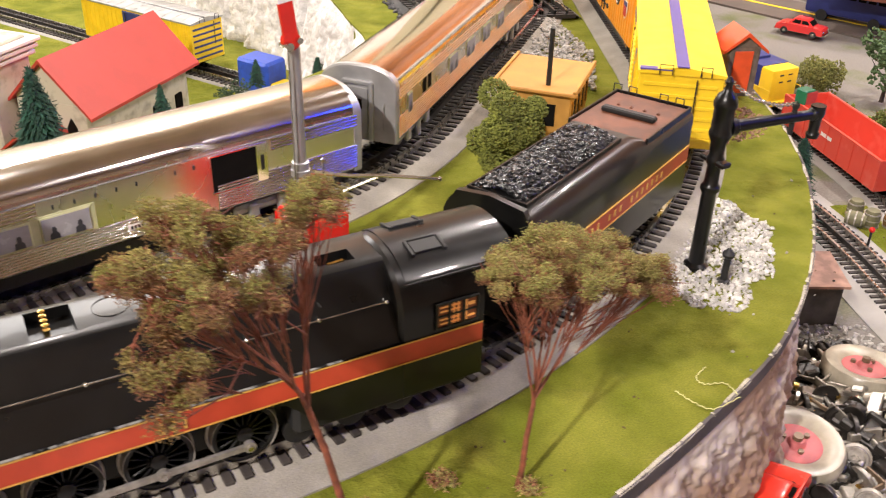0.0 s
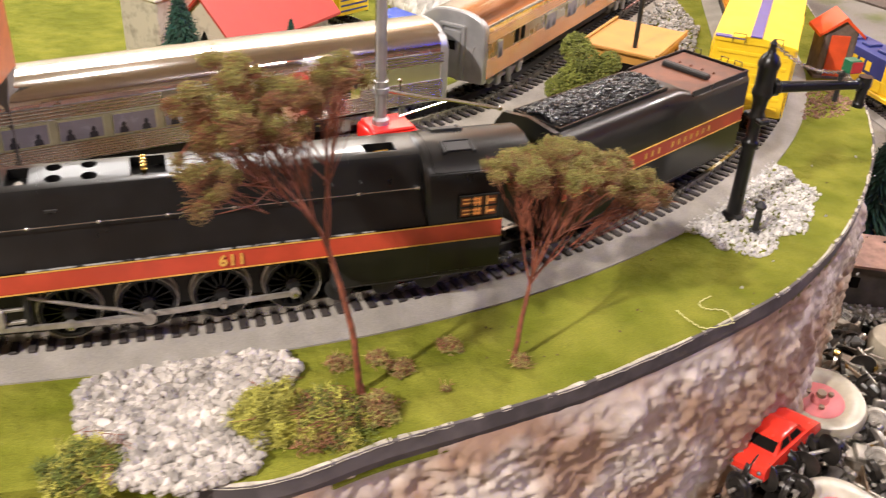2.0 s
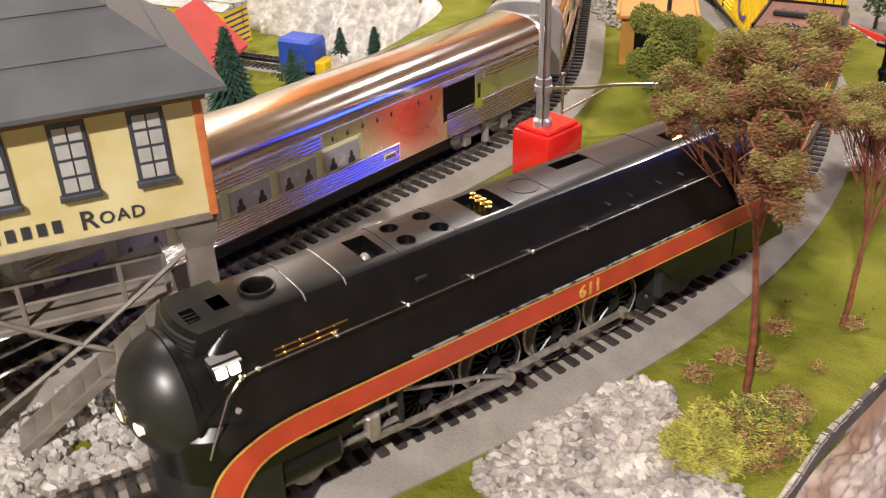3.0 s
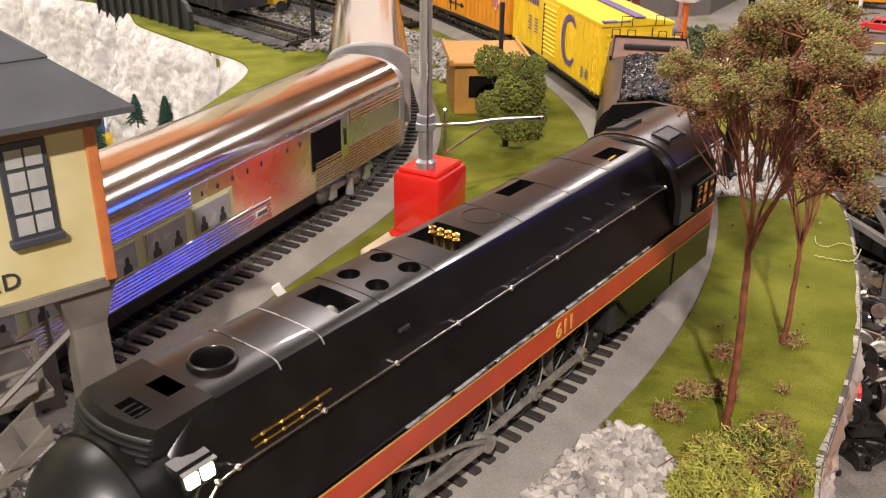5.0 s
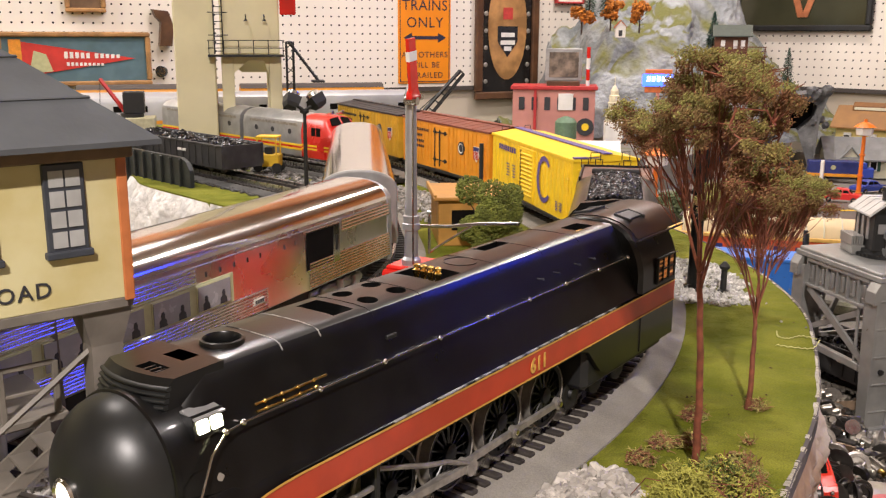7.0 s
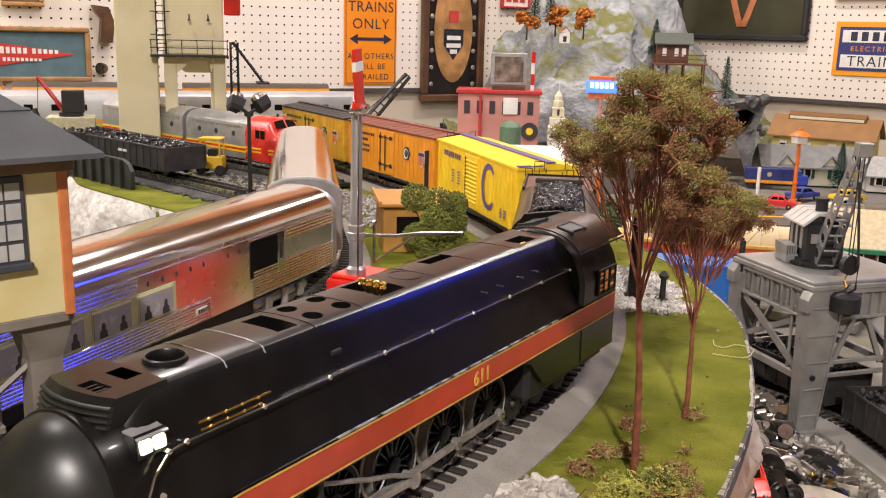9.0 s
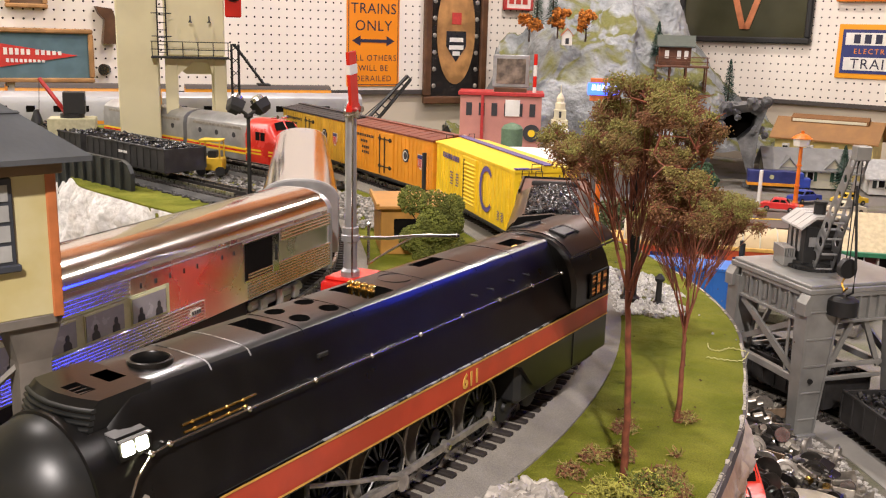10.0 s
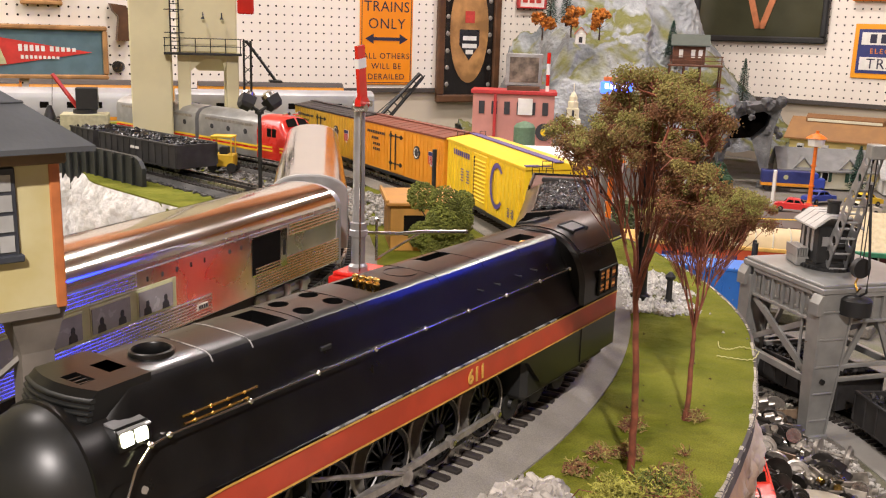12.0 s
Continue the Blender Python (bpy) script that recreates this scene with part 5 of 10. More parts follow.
def twig_tree(base, trunk, crown, seed, label, lobes, clumps=90, limbs=7, red=0.4, thick=0.0028, dense=90, csize=0.0062, puff=0.0145):
    """A dried-twig tree: a curved trunk, limbs that fork twice and end in clumps of fine foam crumbs."""
    rng = random.Random(seed)
    jit = lambda s: Vector((rng.uniform(-1, 1), rng.uniform(-1, 1), rng.uniform(-1, 1))) * s
    root = thing("tree", label, "tree", pose(*base), "twig trees on the plateau")
    line = [Vector((0, 0, -0.003))] + [Vector(p) - Vector(base) for p in trunk]
    sm = []
    for i in range(len(line) - 1):
        for s in range(4):
            sm.append(line[i].lerp(line[i + 1], s / 4))
    sm.append(line[-1])
    sm = [p + Vector((rng.uniform(-1, 1), rng.uniform(-1, 1), 0)) * 0.0003 for p in sm]
    t = MB().tube(sm, thick, 9, r1=thick * 0.62)
    t.lathe([(thick * 1.7, -0.003), (thick * 1.2, 0.002), (thick, 0.005)], (0, 0, 0), n=9)
    part("trunk", t, BARK, root, "bare red-brown trunk", smooth=60)
    top, cc = line[-1], Vector(crown) - Vector(base)
    tips = []
    under = []
    for lx, ly, lz in lobes:
        size = rng.uniform(0.75, 1.2)
        for _ in range(int(clumps / len(lobes) * size)):
            d = Vector((rng.gauss(0, 1), rng.gauss(0, 1), rng.gauss(0, 1))).normalized() * rng.uniform(0.2, 1.1) * size
            tips.append(Vector((lx, ly, lz)) - Vector(base) + Vector((d.x * puff, d.y * puff, d.z * puff * 0.6)))
            under.append(d.z < red - 0.45)
    mids = []
    mains = {}
    for lx, ly, lz in lobes:
        q = Vector((lx, ly, lz)) - Vector(base)
        mains.setdefault(int((math.atan2(q.y - cc.y, q.x - cc.x) / 6.2832 + 1) * limbs), []).append(q)
    for k, group in enumerate(mains.values()):
        s0 = top.lerp(line[-2], 0.3 * (k % 2))
        m1 = s0.lerp(sum(group, Vector()) / len(group), 0.5) + jit(0.003)
        part("limb", MB().tube([s0, s0.lerp(m1, 0.5) + jit(0.002), m1], thick * 0.40, 6, r1=thick * 0.26), BARK, root, smooth=60)
        for q in group:
            e = q - Vector((0, 0, 0.010))
            mids.append(e)
            part("branch", MB().tube([m1, m1.lerp(e, 0.5) + jit(0.003), e], thick * 0.25, 5, r1=thick * 0.13), BARK, root, smooth=60)
    subs, brush = [], MB()
    for k in range(limbs * 4):
        tip = tips[int((k + 0.5) / (limbs * 4) * len(tips))]
        q = min(mids, key=lambda v: (v - tip).length)
        e = q.lerp(tip, 0.52) + jit(0.002) - Vector((0, 0, 0.002))
        subs.append(e)
        brush.tube([q, q.lerp(e, 0.5) + jit(0.0012), e], thick * 0.24, 5, r1=thick * 0.16)
    green, rust = MB(), MB()
    for i, tip in enumerate(tips):
        q = min(subs, key=lambda v: (v - tip).length)
        b = q.lerp(tip, 0.5) + jit(0.0018)
        brush.tube([q, b, tip], thick * 0.19, 4, r1=0.00025)
        low_fork = top.lerp(min(mids, key=lambda v: (v - tip).length), rng.uniform(0.35, 0.75))
        brush.tube([low_fork, low_fork.lerp(tip, 0.5) + jit(0.0035), tip], thick * 0.13, 3, r1=0.0002)
        for _ in range(5):
            e = tip + Vector((rng.gauss(0, 1), rng.gauss(0, 1), rng.gauss(0, 0.5))) * csize * 0.6
            brush.tube([b.lerp(tip, rng.uniform(0.0, 0.6)), e], 0.00032, 3, r1=0.00018)
        low = under[i]
        r = csize * rng.uniform(0.6, 1.25)
        count = int(dense * (r / csize) ** 2)
        crumbs(rust if low else green, tip, r, int(count * 0.88), rng)
        crumbs(green if low else rust, tip, r, int(count * 0.12), rng)
        crumbs(rust, tip - Vector((0, 0, r * 0.6)), r * 0.85, dense // 3, rng)
    part("brushwood", brush, BARK, root, "fine bare red-brown twigs", smooth=60)["kind"] = "stuff"
    for nm, mb, mt in (("crown", green, FOLIAGE), ("russet_crown", rust, FOLIAGERED)):
        part(nm, mb, mt, root, smooth=0)["kind"] = "stuff"
    return root


twig_tree((0.596, 0.267, 0), [(0.5925, 0.266, 0.035), (0.585, 0.265, 0.072), (0.5765, 0.2645, 0.1035)], (0.552, 0.256, 0.176), 3,
          "tall red-brown twig tree with olive and russet foam leaves", clumps=165, limbs=6, dense=360, csize=0.0050, red=0.40, thick=0.0020, puff=0.0125,
          lobes=((0.524, 0.224, 0.163), (0.525, 0.222, 0.154), (0.563, 0.249, 0.166), (0.552, 0.272, 0.166), (0.570, 0.278, 0.168), (0.523, 0.272, 0.171), (0.528, 0.236, 0.172), (0.542, 0.282, 0.173), (0.544, 0.246, 0.174), (0.590, 0.286, 0.174),
                 (0.555, 0.231, 0.176), (0.522, 0.257, 0.177), (0.557, 0.258, 0.180), (0.533, 0.225, 0.183), (0.587, 0.270, 0.184), (0.540, 0.267, 0.187), (0.560, 0.240, 0.188), (0.578, 0.254, 0.190), (0.522, 0.235, 0.189), (0.539, 0.247, 0.194)))
twig_tree((0.688, 0.272, 0), [(0.689, 0.272, 0.020), (0.692, 0.273, 0.040), (0.694, 0.274, 0.055)], (0.718, 0.285, 0.113), 8,
          "wide red-brown twig tree with olive foam leaves", clumps=190, limbs=9, thick=0.0017, dense=350, csize=0.0050, red=0.14, puff=0.0150,
          lobes=((0.770, 0.298, 0.089), (0.754, 0.310, 0.096), (0.759, 0.281, 0.099), (0.735, 0.310, 0.106), (0.747, 0.293, 0.109), (0.741, 0.266, 0.112), (0.729, 0.282, 0.116), (0.716, 0.303, 0.116), (0.696, 0.297, 0.117),
                 (0.709, 0.282, 0.123), (0.686, 0.280, 0.123), (0.712, 0.262, 0.124), (0.676, 0.266, 0.127)))


def shrub(at, r, h, mats, seed, name, label, n=400, size=(0.001, 0.0022), strands=0, group="shrubs"):
    rng = random.Random(seed)
    root = thing(name, label, "shrub", pose(*at), group)
    for k, mt in enumerate(mats):
        mb = MB()
        for _ in range(n // len(mats)):
            a, rr = rng.uniform(0, 6.283), math.sqrt(rng.random())
            lump = 0.7 + 0.45 * noise.noise(Vector((math.cos(a) * 2 + seed, math.sin(a) * 2, rr * 3 + k)))
            p = Vector((math.cos(a) * rr * r * lump, math.sin(a) * rr * r * lump, h * (1 - rr ** 2) * rng.uniform(0.35, 1.0) * lump + 0.001))
            flake(mb, p, rng.uniform(*size), rng)
            if strands and rng.random() < strands:
                walk_line, d = [p], Vector((rng.gauss(0, 1), rng.gauss(0, 1), rng.random() * 0.8)).normalized()
                for _ in range(4):
                    d = (d + Vector((rng.gauss(0, 0.7), rng.gauss(0, 0.7), rng.gauss(0, 0.5)))).normalized()
                    walk_line.append(walk_line[-1] + d * rng.uniform(0.0006, 0.0017))
                mb.tube(walk_line, 0.00034, 3, r1=0.00018)
        part("leaves", mb, mt, root, smooth=0)["kind"] = "stuff"
    tw = MB()
    for _ in range(9):
        a = rng.uniform(0, 6.283)
        tw.tube([(0, 0, 0), (math.cos(a) * r * 0.3, math.sin(a) * r * 0.3, h * rng.uniform(0.3, 0.6)), (math.cos(a + 0.4) * r * 0.6, math.sin(a + 0.4) * r * 0.6, h * rng.uniform(0.4, 0.7)), (math.cos(a) * r * 0.85, math.sin(a) * r * 0.85, h * rng.uniform(0.2, 0.6))], 0.0004, 4, r1=0.0002)
    part("brushwood", tw, BARK, root, smooth=60)["kind"] = "stuff"
    return root


shrub((0.545, 0.253, 0), 0.027, 0.030, (MOSS,), 11, "moss_bush", "yellow-green reindeer moss bush beside the gravel", 5200, (0.0003, 0.0008), 0.8)
shrub((0.574, 0.246, 0), 0.027, 0.024, (MOSS, FOLIAGERED, MOSS, BUSHGREEN), 12, "moss_bush", "yellow-green and russet moss bush at the rim", 5200, (0.0003, 0.0008), 0.7)
shrub((0.60, 0.247, 0), 0.015, 0.016, (FOLIAGERED, FOLIAGE), 13, "twig_bush", "small russet twig bush at the rim", 1100, (0.0004, 0.0010), 0.6)
shrub((0.456, 0.243, 0), 0.026, 0.018, (MOSS, BUSHGREEN), 14, "moss_bush", "yellow-green moss bush at the edge of the gravel", 3600, (0.0003, 0.0008), 0.8)
for i, (x, y, r, h) in enumerate(((0.655, 0.291, 0.009, 0.011), (0.690, 0.268, 0.007, 0.006), (0.622, 0.279, 0.010, 0.009), (0.612, 0.291, 0.008, 0.007), (0.590, 0.292, 0.009, 0.007), (0.641, 0.256, 0.0035, 0.004), (0.46, 0.262, 0.012, 0.006))):
    shrub((x, y, 0), r, h, (FOLIAGERED, FOLIAGE), 20 + i, "twig_bush", "small dry russet twig bush on the grass", 240 if r > 0.005 else 40, (0.0003, 0.0009), 0.5, "small dry bushes")


def bush_tree(at, h, r, seed, label, mt=None, n=2200, size=(0.0008, 0.0020), name="tree", group="", low=0.42):
    """A short trunk with a lumpy green crown."""
    rng = random.Random(seed)
    root = thing(name, label, "tree", pose(*at), group)
    tk = MB().tube([(0, 0, -0.003), (0.001, 0, h * 0.25), (0, 0.001, h * 0.55)], h * 0.035, 7, r1=h * 0.015)
    part("trunk", tk, BARKDARK, root, smooth=60)
    for _ in range(6):
        a = rng.uniform(0, 6.283)
        part("limb", MB().tube([(0, 0, h * rng.uniform(0.25, 0.5)), (math.cos(a) * r * 0.7, math.sin(a) * r * 0.7, h * rng.uniform(0.5, 0.8))], h * 0.012, 5, r1=h * 0.004), BARKDARK, root, smooth=60)
    mb = MB()
    lumps = [(Vector((rng.uniform(-0.75, 0.75) * r, rng.uniform(-0.75, 0.75) * r, h * rng.uniform(low, 0.88))), r * rng.uniform(0.32, 0.52)) for _ in range(11 if low > 0.4 else 17)]
    for _ in range(n):
        c, rr = rng.choice(lumps)
        d = Vector((rng.gauss(0, 1), rng.gauss(0, 1), rng.gauss(0, 0.8))).normalized() * rr * rng.uniform(0.75, 1.05)
        flake(mb, c + d, rng.uniform(*size), rng)
    part("crown", mb, mt or BUSHGREEN, root, smooth=0)["kind"] = "stuff"
    return root


bush_tree((0.866, 0.567, 0), 0.083, 0.030, 33, "lumpy mid-green bush tree beside the orange shed", n=19000, size=(0.0006, 0.0013), mt=vary(mat("light_green_bush", (0.18, 0.20, 0.034), 0.9, var=0.3, scale=60, bump=0.3), 0.4), low=0.30)
shrub((0.90, 0.575, 0), 0.026, 0.012, (MOSS, BUSHGREEN), 32, "moss_bush", "low mossy bush at the orange shed", 300, (0.001, 0.002), 0.4)


def pine(at, h, r, seed, label, group="pine trees", n=420):
    rng = random.Random(seed)
    root = thing("pine_tree", label, "tree", pose(*at), group)
    part("trunk", MB().cyl((0, 0, -0.002), (0, 0, h * 0.96), h * 0.022, h * 0.004, 7), BARKDARK, root, smooth=60)
    mb = MB()
    for i in range(n):
        t = (i / n) ** 0.8
        z = h * (0.10 + 0.88 * t)
        rr = r * (1 - t) ** 0.85 * rng.uniform(0.75, 1.12) + r * 0.04
        a = i * 2.399
        d = Vector((math.cos(a) * rr, math.sin(a) * rr, -rr * 0.12))
        sd = Vector((-math.sin(a), math.cos(a), 0)) * (0.0016 + rr * 0.06)
        p0, p1 = Vector((0, 0, z)), Vector((0, 0, z)) + d
        pm = p0.lerp(p1, 0.6) + Vector((0, 0, rr * 0.10))
        mb.add([p0, pm + sd, p1, pm - sd, pm + Vector((0, 0, 0.0014))], [(0, 1, 4), (1, 2, 4), (2, 3, 4), (3, 0, 4)])
        for _ in range(4):
            q = p0.lerp(p1, rng.uniform(0.35, 1.0))
            e = Vector((rng.gauss(0, 1), rng.gauss(0, 1), rng.gauss(0, 1))).normalized() * (0.0014 + r * 0.09)
            u = Vector((rng.gauss(0, 1), rng.gauss(0, 1), rng.gauss(0, 1))).normalized() * 0.0006
            mb.add([q - u, q + u, q + e], [(0, 1, 2)])
    part("needles", mb, PINE, root, smooth=0)["kind"] = "stuff"
    return root


pine((1.262, 0.597, LOW), 0.135, 0.042, 41, "dark green bottle-brush pine tree below the rim", n=700)
pine((0.542, 0.715, -0.01), 0.108, 0.032, 42, "dark green bottle-brush pine tree with snow at its foot", n=600)
pine((0.66, 0.84, -0.03), 0.055, 0.015, 43, "small green bottle-brush pine tree", n=200)


# ---- gravel ----
def gravel(name, label, inside, box, n, size, seed, z=0.0, pile=0.0, mt=None):
    rng = random.Random(seed)
    mb = MB()
    k = 0
    while k < n:
        x, y = rng.uniform(box[0], box[1]), rng.uniform(box[2], box[3])
        f = inside(x, y)
        k += 1
        if f <= 0:
            continue
        s = rng.uniform(*size)
        if size[1] < 0.0033:
            flake(mb, (x, y, z + s * 0.3 + pile * min(1, f) * rng.random()), s * 0.9, rng)
            continue
        m = Matrix.Translation((x, y, z + s * 0.25 + pile * min(1, f) * rng.random())) @ Euler((rng.uniform(-0.6, 0.6), rng.uniform(-0.6, 0.6), rng.uniform(0, 6))).to_matrix().to_4x4()
        k0 = [rng.uniform(0.6, 1.1) * s for _ in range(8)]
        c = rng.uniform(0.45, 0.8)
        ring = lambda h, q: [(q * k0[i] * math.cos(i * 0.7854), q * 0.75 * k0[i] * math.sin(i * 0.7854), h * s + rng.uniform(-0.12, 0.12) * s) for i in range(0, 8)]
        mb.loft([ring(-0.35, 0.7), ring(rng.uniform(-0.1, 0.1), 1.0), ring(0.4, c)], True, True, m)
    return solid(name, mb, mt or WHITEROCK, label, "gravel", kind="stuff", smooth=0)


def blob(cx, cy, rx, ry, turn=0.0, fuzz=0.25):
    c, s = math.cos(radians(turn)), math.sin(radians(turn))

    def f(x, y):
        dx, dy = x - cx, y - cy
        u, v = (dx * c + dy * s) / rx, (-dx * s + dy * c) / ry
        return 1 + fuzz * noise.noise(Vector((x * 40, y * 40, 0))) - math.hypot(u, v)
    return f


def poly_in(poly):
    def f(x, y):
        n, hit = len(poly), False
        for i in range(n):
            (xa, ya), (xb, yb) = poly[i], poly[i - 1]
            if (ya > y) != (yb > y) and x < (xb - xa) * (y - ya) / (yb - ya) + xa:
                hit = not hit
        return 1.0 if hit else -1.0
    return f


gravel("white_gravel", "white crushed stone round the water column", blob(0.94, 0.413, 0.082, 0.047, 42), (0.84, 1.04, 0.33, 0.5), 9500, (0.0008, 0.0026), 51, pile=0.0018, mt=vary(mat("bright_white_stone", (0.56, 0.54, 0.50), 0.8, var=0.25, scale=90, bump=0.4, bscale=500), 0.35))
gravel("white_gravel", "white crushed stone beside the track", poly_in([(0.452, 0.308), (0.505, 0.312), (0.562, 0.309), (0.568, 0.292), (0.545, 0.262), (0.535, 0.222), (0.50, 0.213), (0.452, 0.236)]), (0.44, 0.58, 0.20, 0.32), 5200, (0.0020, 0.0052), 52, pile=0.004, mt=vary(mat("tan_white_stone", (0.43, 0.395, 0.35), 0.8, var=0.3, scale=90, bump=0.4, bscale=500), 0.45))
gravel("white_gravel", "white crushed stone round the signal tower", poly_in([(0.20, 0.405), (0.40, 0.40), (0.47, 0.409), (0.482, 0.44), (0.472, 0.49), (0.44, 0.50), (0.36, 0.497), (0.20, 0.44)]), (0.20, 0.49, 0.39, 0.51), 4200, (0.0020, 0.0054), 53, pile=0.003)
gravel("brown_gravel", "rust-brown fine gravel patch beside the tracks", poly_in([(0.462, 0.500), (0.50, 0.516), (0.542, 0.502), (0.532, 0.462), (0.485, 0.445), (0.462, 0.470)]), (0.45, 0.55, 0.43, 0.52), 4200, (0.0008, 0.0015), 54, mt=vary(mat("rust_gravel", (0.23, 0.10, 0.05), 0.9, scale=90), 0.4))
gravel("brown_gravel", "pinkish gravel in front of the red outhouse", blob(1.125, 0.575, 0.05, 0.03, 30), (1.05, 1.2, 0.52, 0.63), 1500, (0.0012, 0.0024), 55, mt=vary(mat("pink_gravel", (0.34, 0.20, 0.14), 0.9, scale=90), 0.4))
gravel("white_gravel", "pale stones between the track and the outhouse", blob(1.06, 0.59, 0.022, 0.02), (1.02, 1.1, 0.56, 0.63), 260, (0.0015, 0.004), 56)
gravel("white_gravel", "white ballast heap behind the orange shed", poly_in([(0.99, 0.72), (1.06, 0.70), (1.13, 0.80), (1.17, 0.93), (1.13, 1.0), (1.05, 0.98), (1.0, 0.94), (1.02, 0.90)]), (0.94, 1.18, 0.69, 1.12), 8000, (0.0012, 0.0040), 57, pile=0.005)
gravel("white_crumbs", "loose white crumbs on the grass", blob(0.98, 0.37, 0.14, 0.05, 40), (0.75, 1.1, 0.25, 0.5), 60, (0.0006, 0.0018), 58)
gravel("dark_crumbs", "loose brown crumbs on the grass", blob(0.85, 0.32, 0.3, 0.08, 25), (0.6, 1.1, 0.24, 0.5), 70, (0.0004, 0.0011), 59, mt=mat("brown_crumb", (0.08, 0.05, 0.02), 0.9))
gravel("white_gravel", "grey-white ballast among the scrap metal", poly_in([(0.90, 0.22), (0.98, 0.15), (1.12, 0.24), (1.19, 0.34), (1.22, 0.45), (1.12, 0.50), (1.02, 0.42)]), (0.89, 1.26, 0.14, 0.52), 6500, (0.0016, 0.0042), 60, z=LOW, mt=vary(mat("grey_stone", (0.48, 0.455, 0.42), 0.85, scale=90, bump=0.3), 0.4))


# ---- water column and small things on the plateau ----
def water_column():
    root = thing("water_column", "black cast iron water column with a side spout and chain", "water column", pose(0.913, 0.393, 0))
    mb = MB().lathe([(0.0084, 0), (0.0084, 0.003), (0.0057, 0.005), (0.0052, 0.02), (0.0049, 0.058), (0.0064, 0.060), (0.0064, 0.063), (0.0047, 0.065), (0.0045, 0.078), (0.0059, 0.080), (0.0059, 0.083), (0.0047, 0.085),
                     (0.0052, 0.094), (0.0074, 0.099), (0.0074, 0.101), (0.0067, 0.103), (0.0067, 0.117), (0.0077, 0.119), (0.0077, 0.1215), (0.0059, 0.126), (0.0029, 0.129), (0.0022, 0.132), (0.0027, 0.135), (0.0008, 0.138)], n=22)
    part("post", mb, BLACK, root, "black turned post", smooth=40)
    d = Vector((0.077, -0.009, 0.0))
    n = d.normalized()
    z = 0.1035
    sp = MB().lathe([(0.0062, 0), (0.0062, 0.004), (0.0042, 0.006), (0.0038, 0.03), (0.0034, 0.066), (0.0046, 0.067), (0.0046, 0.070)], n * 0.006 + Vector((0, 0, z)), n, 16)
    spout = part("spout", sp, BLACK, root, "black side spout", smooth=40)
    part("nozzle", MB().lathe([(0.0050, 0.006), (0.0050, 0.0), (0.0038, -0.004), (0.0036, -0.012), (0.0046, -0.014), (0.004, -0.017)], n * 0.078 + Vector((0, 0, z)), n=14), BLACK, spout)
    part("valve", MB().cyl(n * 0.058 + Vector((0, 0, z - 0.012)), n * 0.058 + Vector((0, 0, z + 0.009)), 0.0018, n=8).ball(n * 0.058 + Vector((0, 0, z + 0.008)), 0.003), BLACKM, spout)
    part("bracket", MB().bbox(-0.004, 0.004, -0.011, 0.011, 0.079, 0.083, 0.001), BLACK, root)
    lan = part("lantern", MB().bbox(n.x * 0.064 - 0.0045, n.x * 0.064 + 0.0045, n.y * 0.064 - 0.0045, n.y * 0.064 + 0.0045, 0.113, 0.1225, 0.0006), mat("lantern_green", (0.01, 0.12, 0.05), 0.4), root, "small green and red lantern box")
    part("lantern_face", MB().box(n.x * 0.064 - 0.0038, n.x * 0.064 + 0.0052, n.y * 0.064 - 0.0050, n.y * 0.064 - 0.0046, 0.1138, 0.1217), mat("lantern_red", (0.45, 0.03, 0.03), 0.4), lan, smooth=0)
    links = 30
    for i in range(links):
        t = (i + 0.5) / links
        p = Vector((0, 0, 0.136)).lerp(n * 0.060 + Vector((0, 0, 0.1135)), t) - Vector((0, 0, 0.012 * 4 * t * (1 - t) * 0.6))
        ring = MB()
        q = Euler((radians(90 if i % 2 else 0), radians(20), 0)).to_matrix().to_4x4()
        pts = [(0.0017 * math.cos(a * 0.785), 0.0011 * math.sin(a * 0.785), 0) for a in range(9)]
        ring.tube(pts, 0.0005, 5, Matrix.Translation(p) @ q)
        part("chain_link", ring, STEEL, root, smooth=60)
    return root


water_column()
g = MB().lathe([(0.0046, 0), (0.0046, 0.002), (0.0026, 0.003), (0.0024, 0.019), (0.0040, 0.0205), (0.0044, 0.0225), (0.0026, 0.0245), (0.0012, 0.0262)], n=14)
solid("hydrant", g, BLACKM, "small black cast iron hydrant post", "hydrant", m=pose(0.916, 0.369, 0))


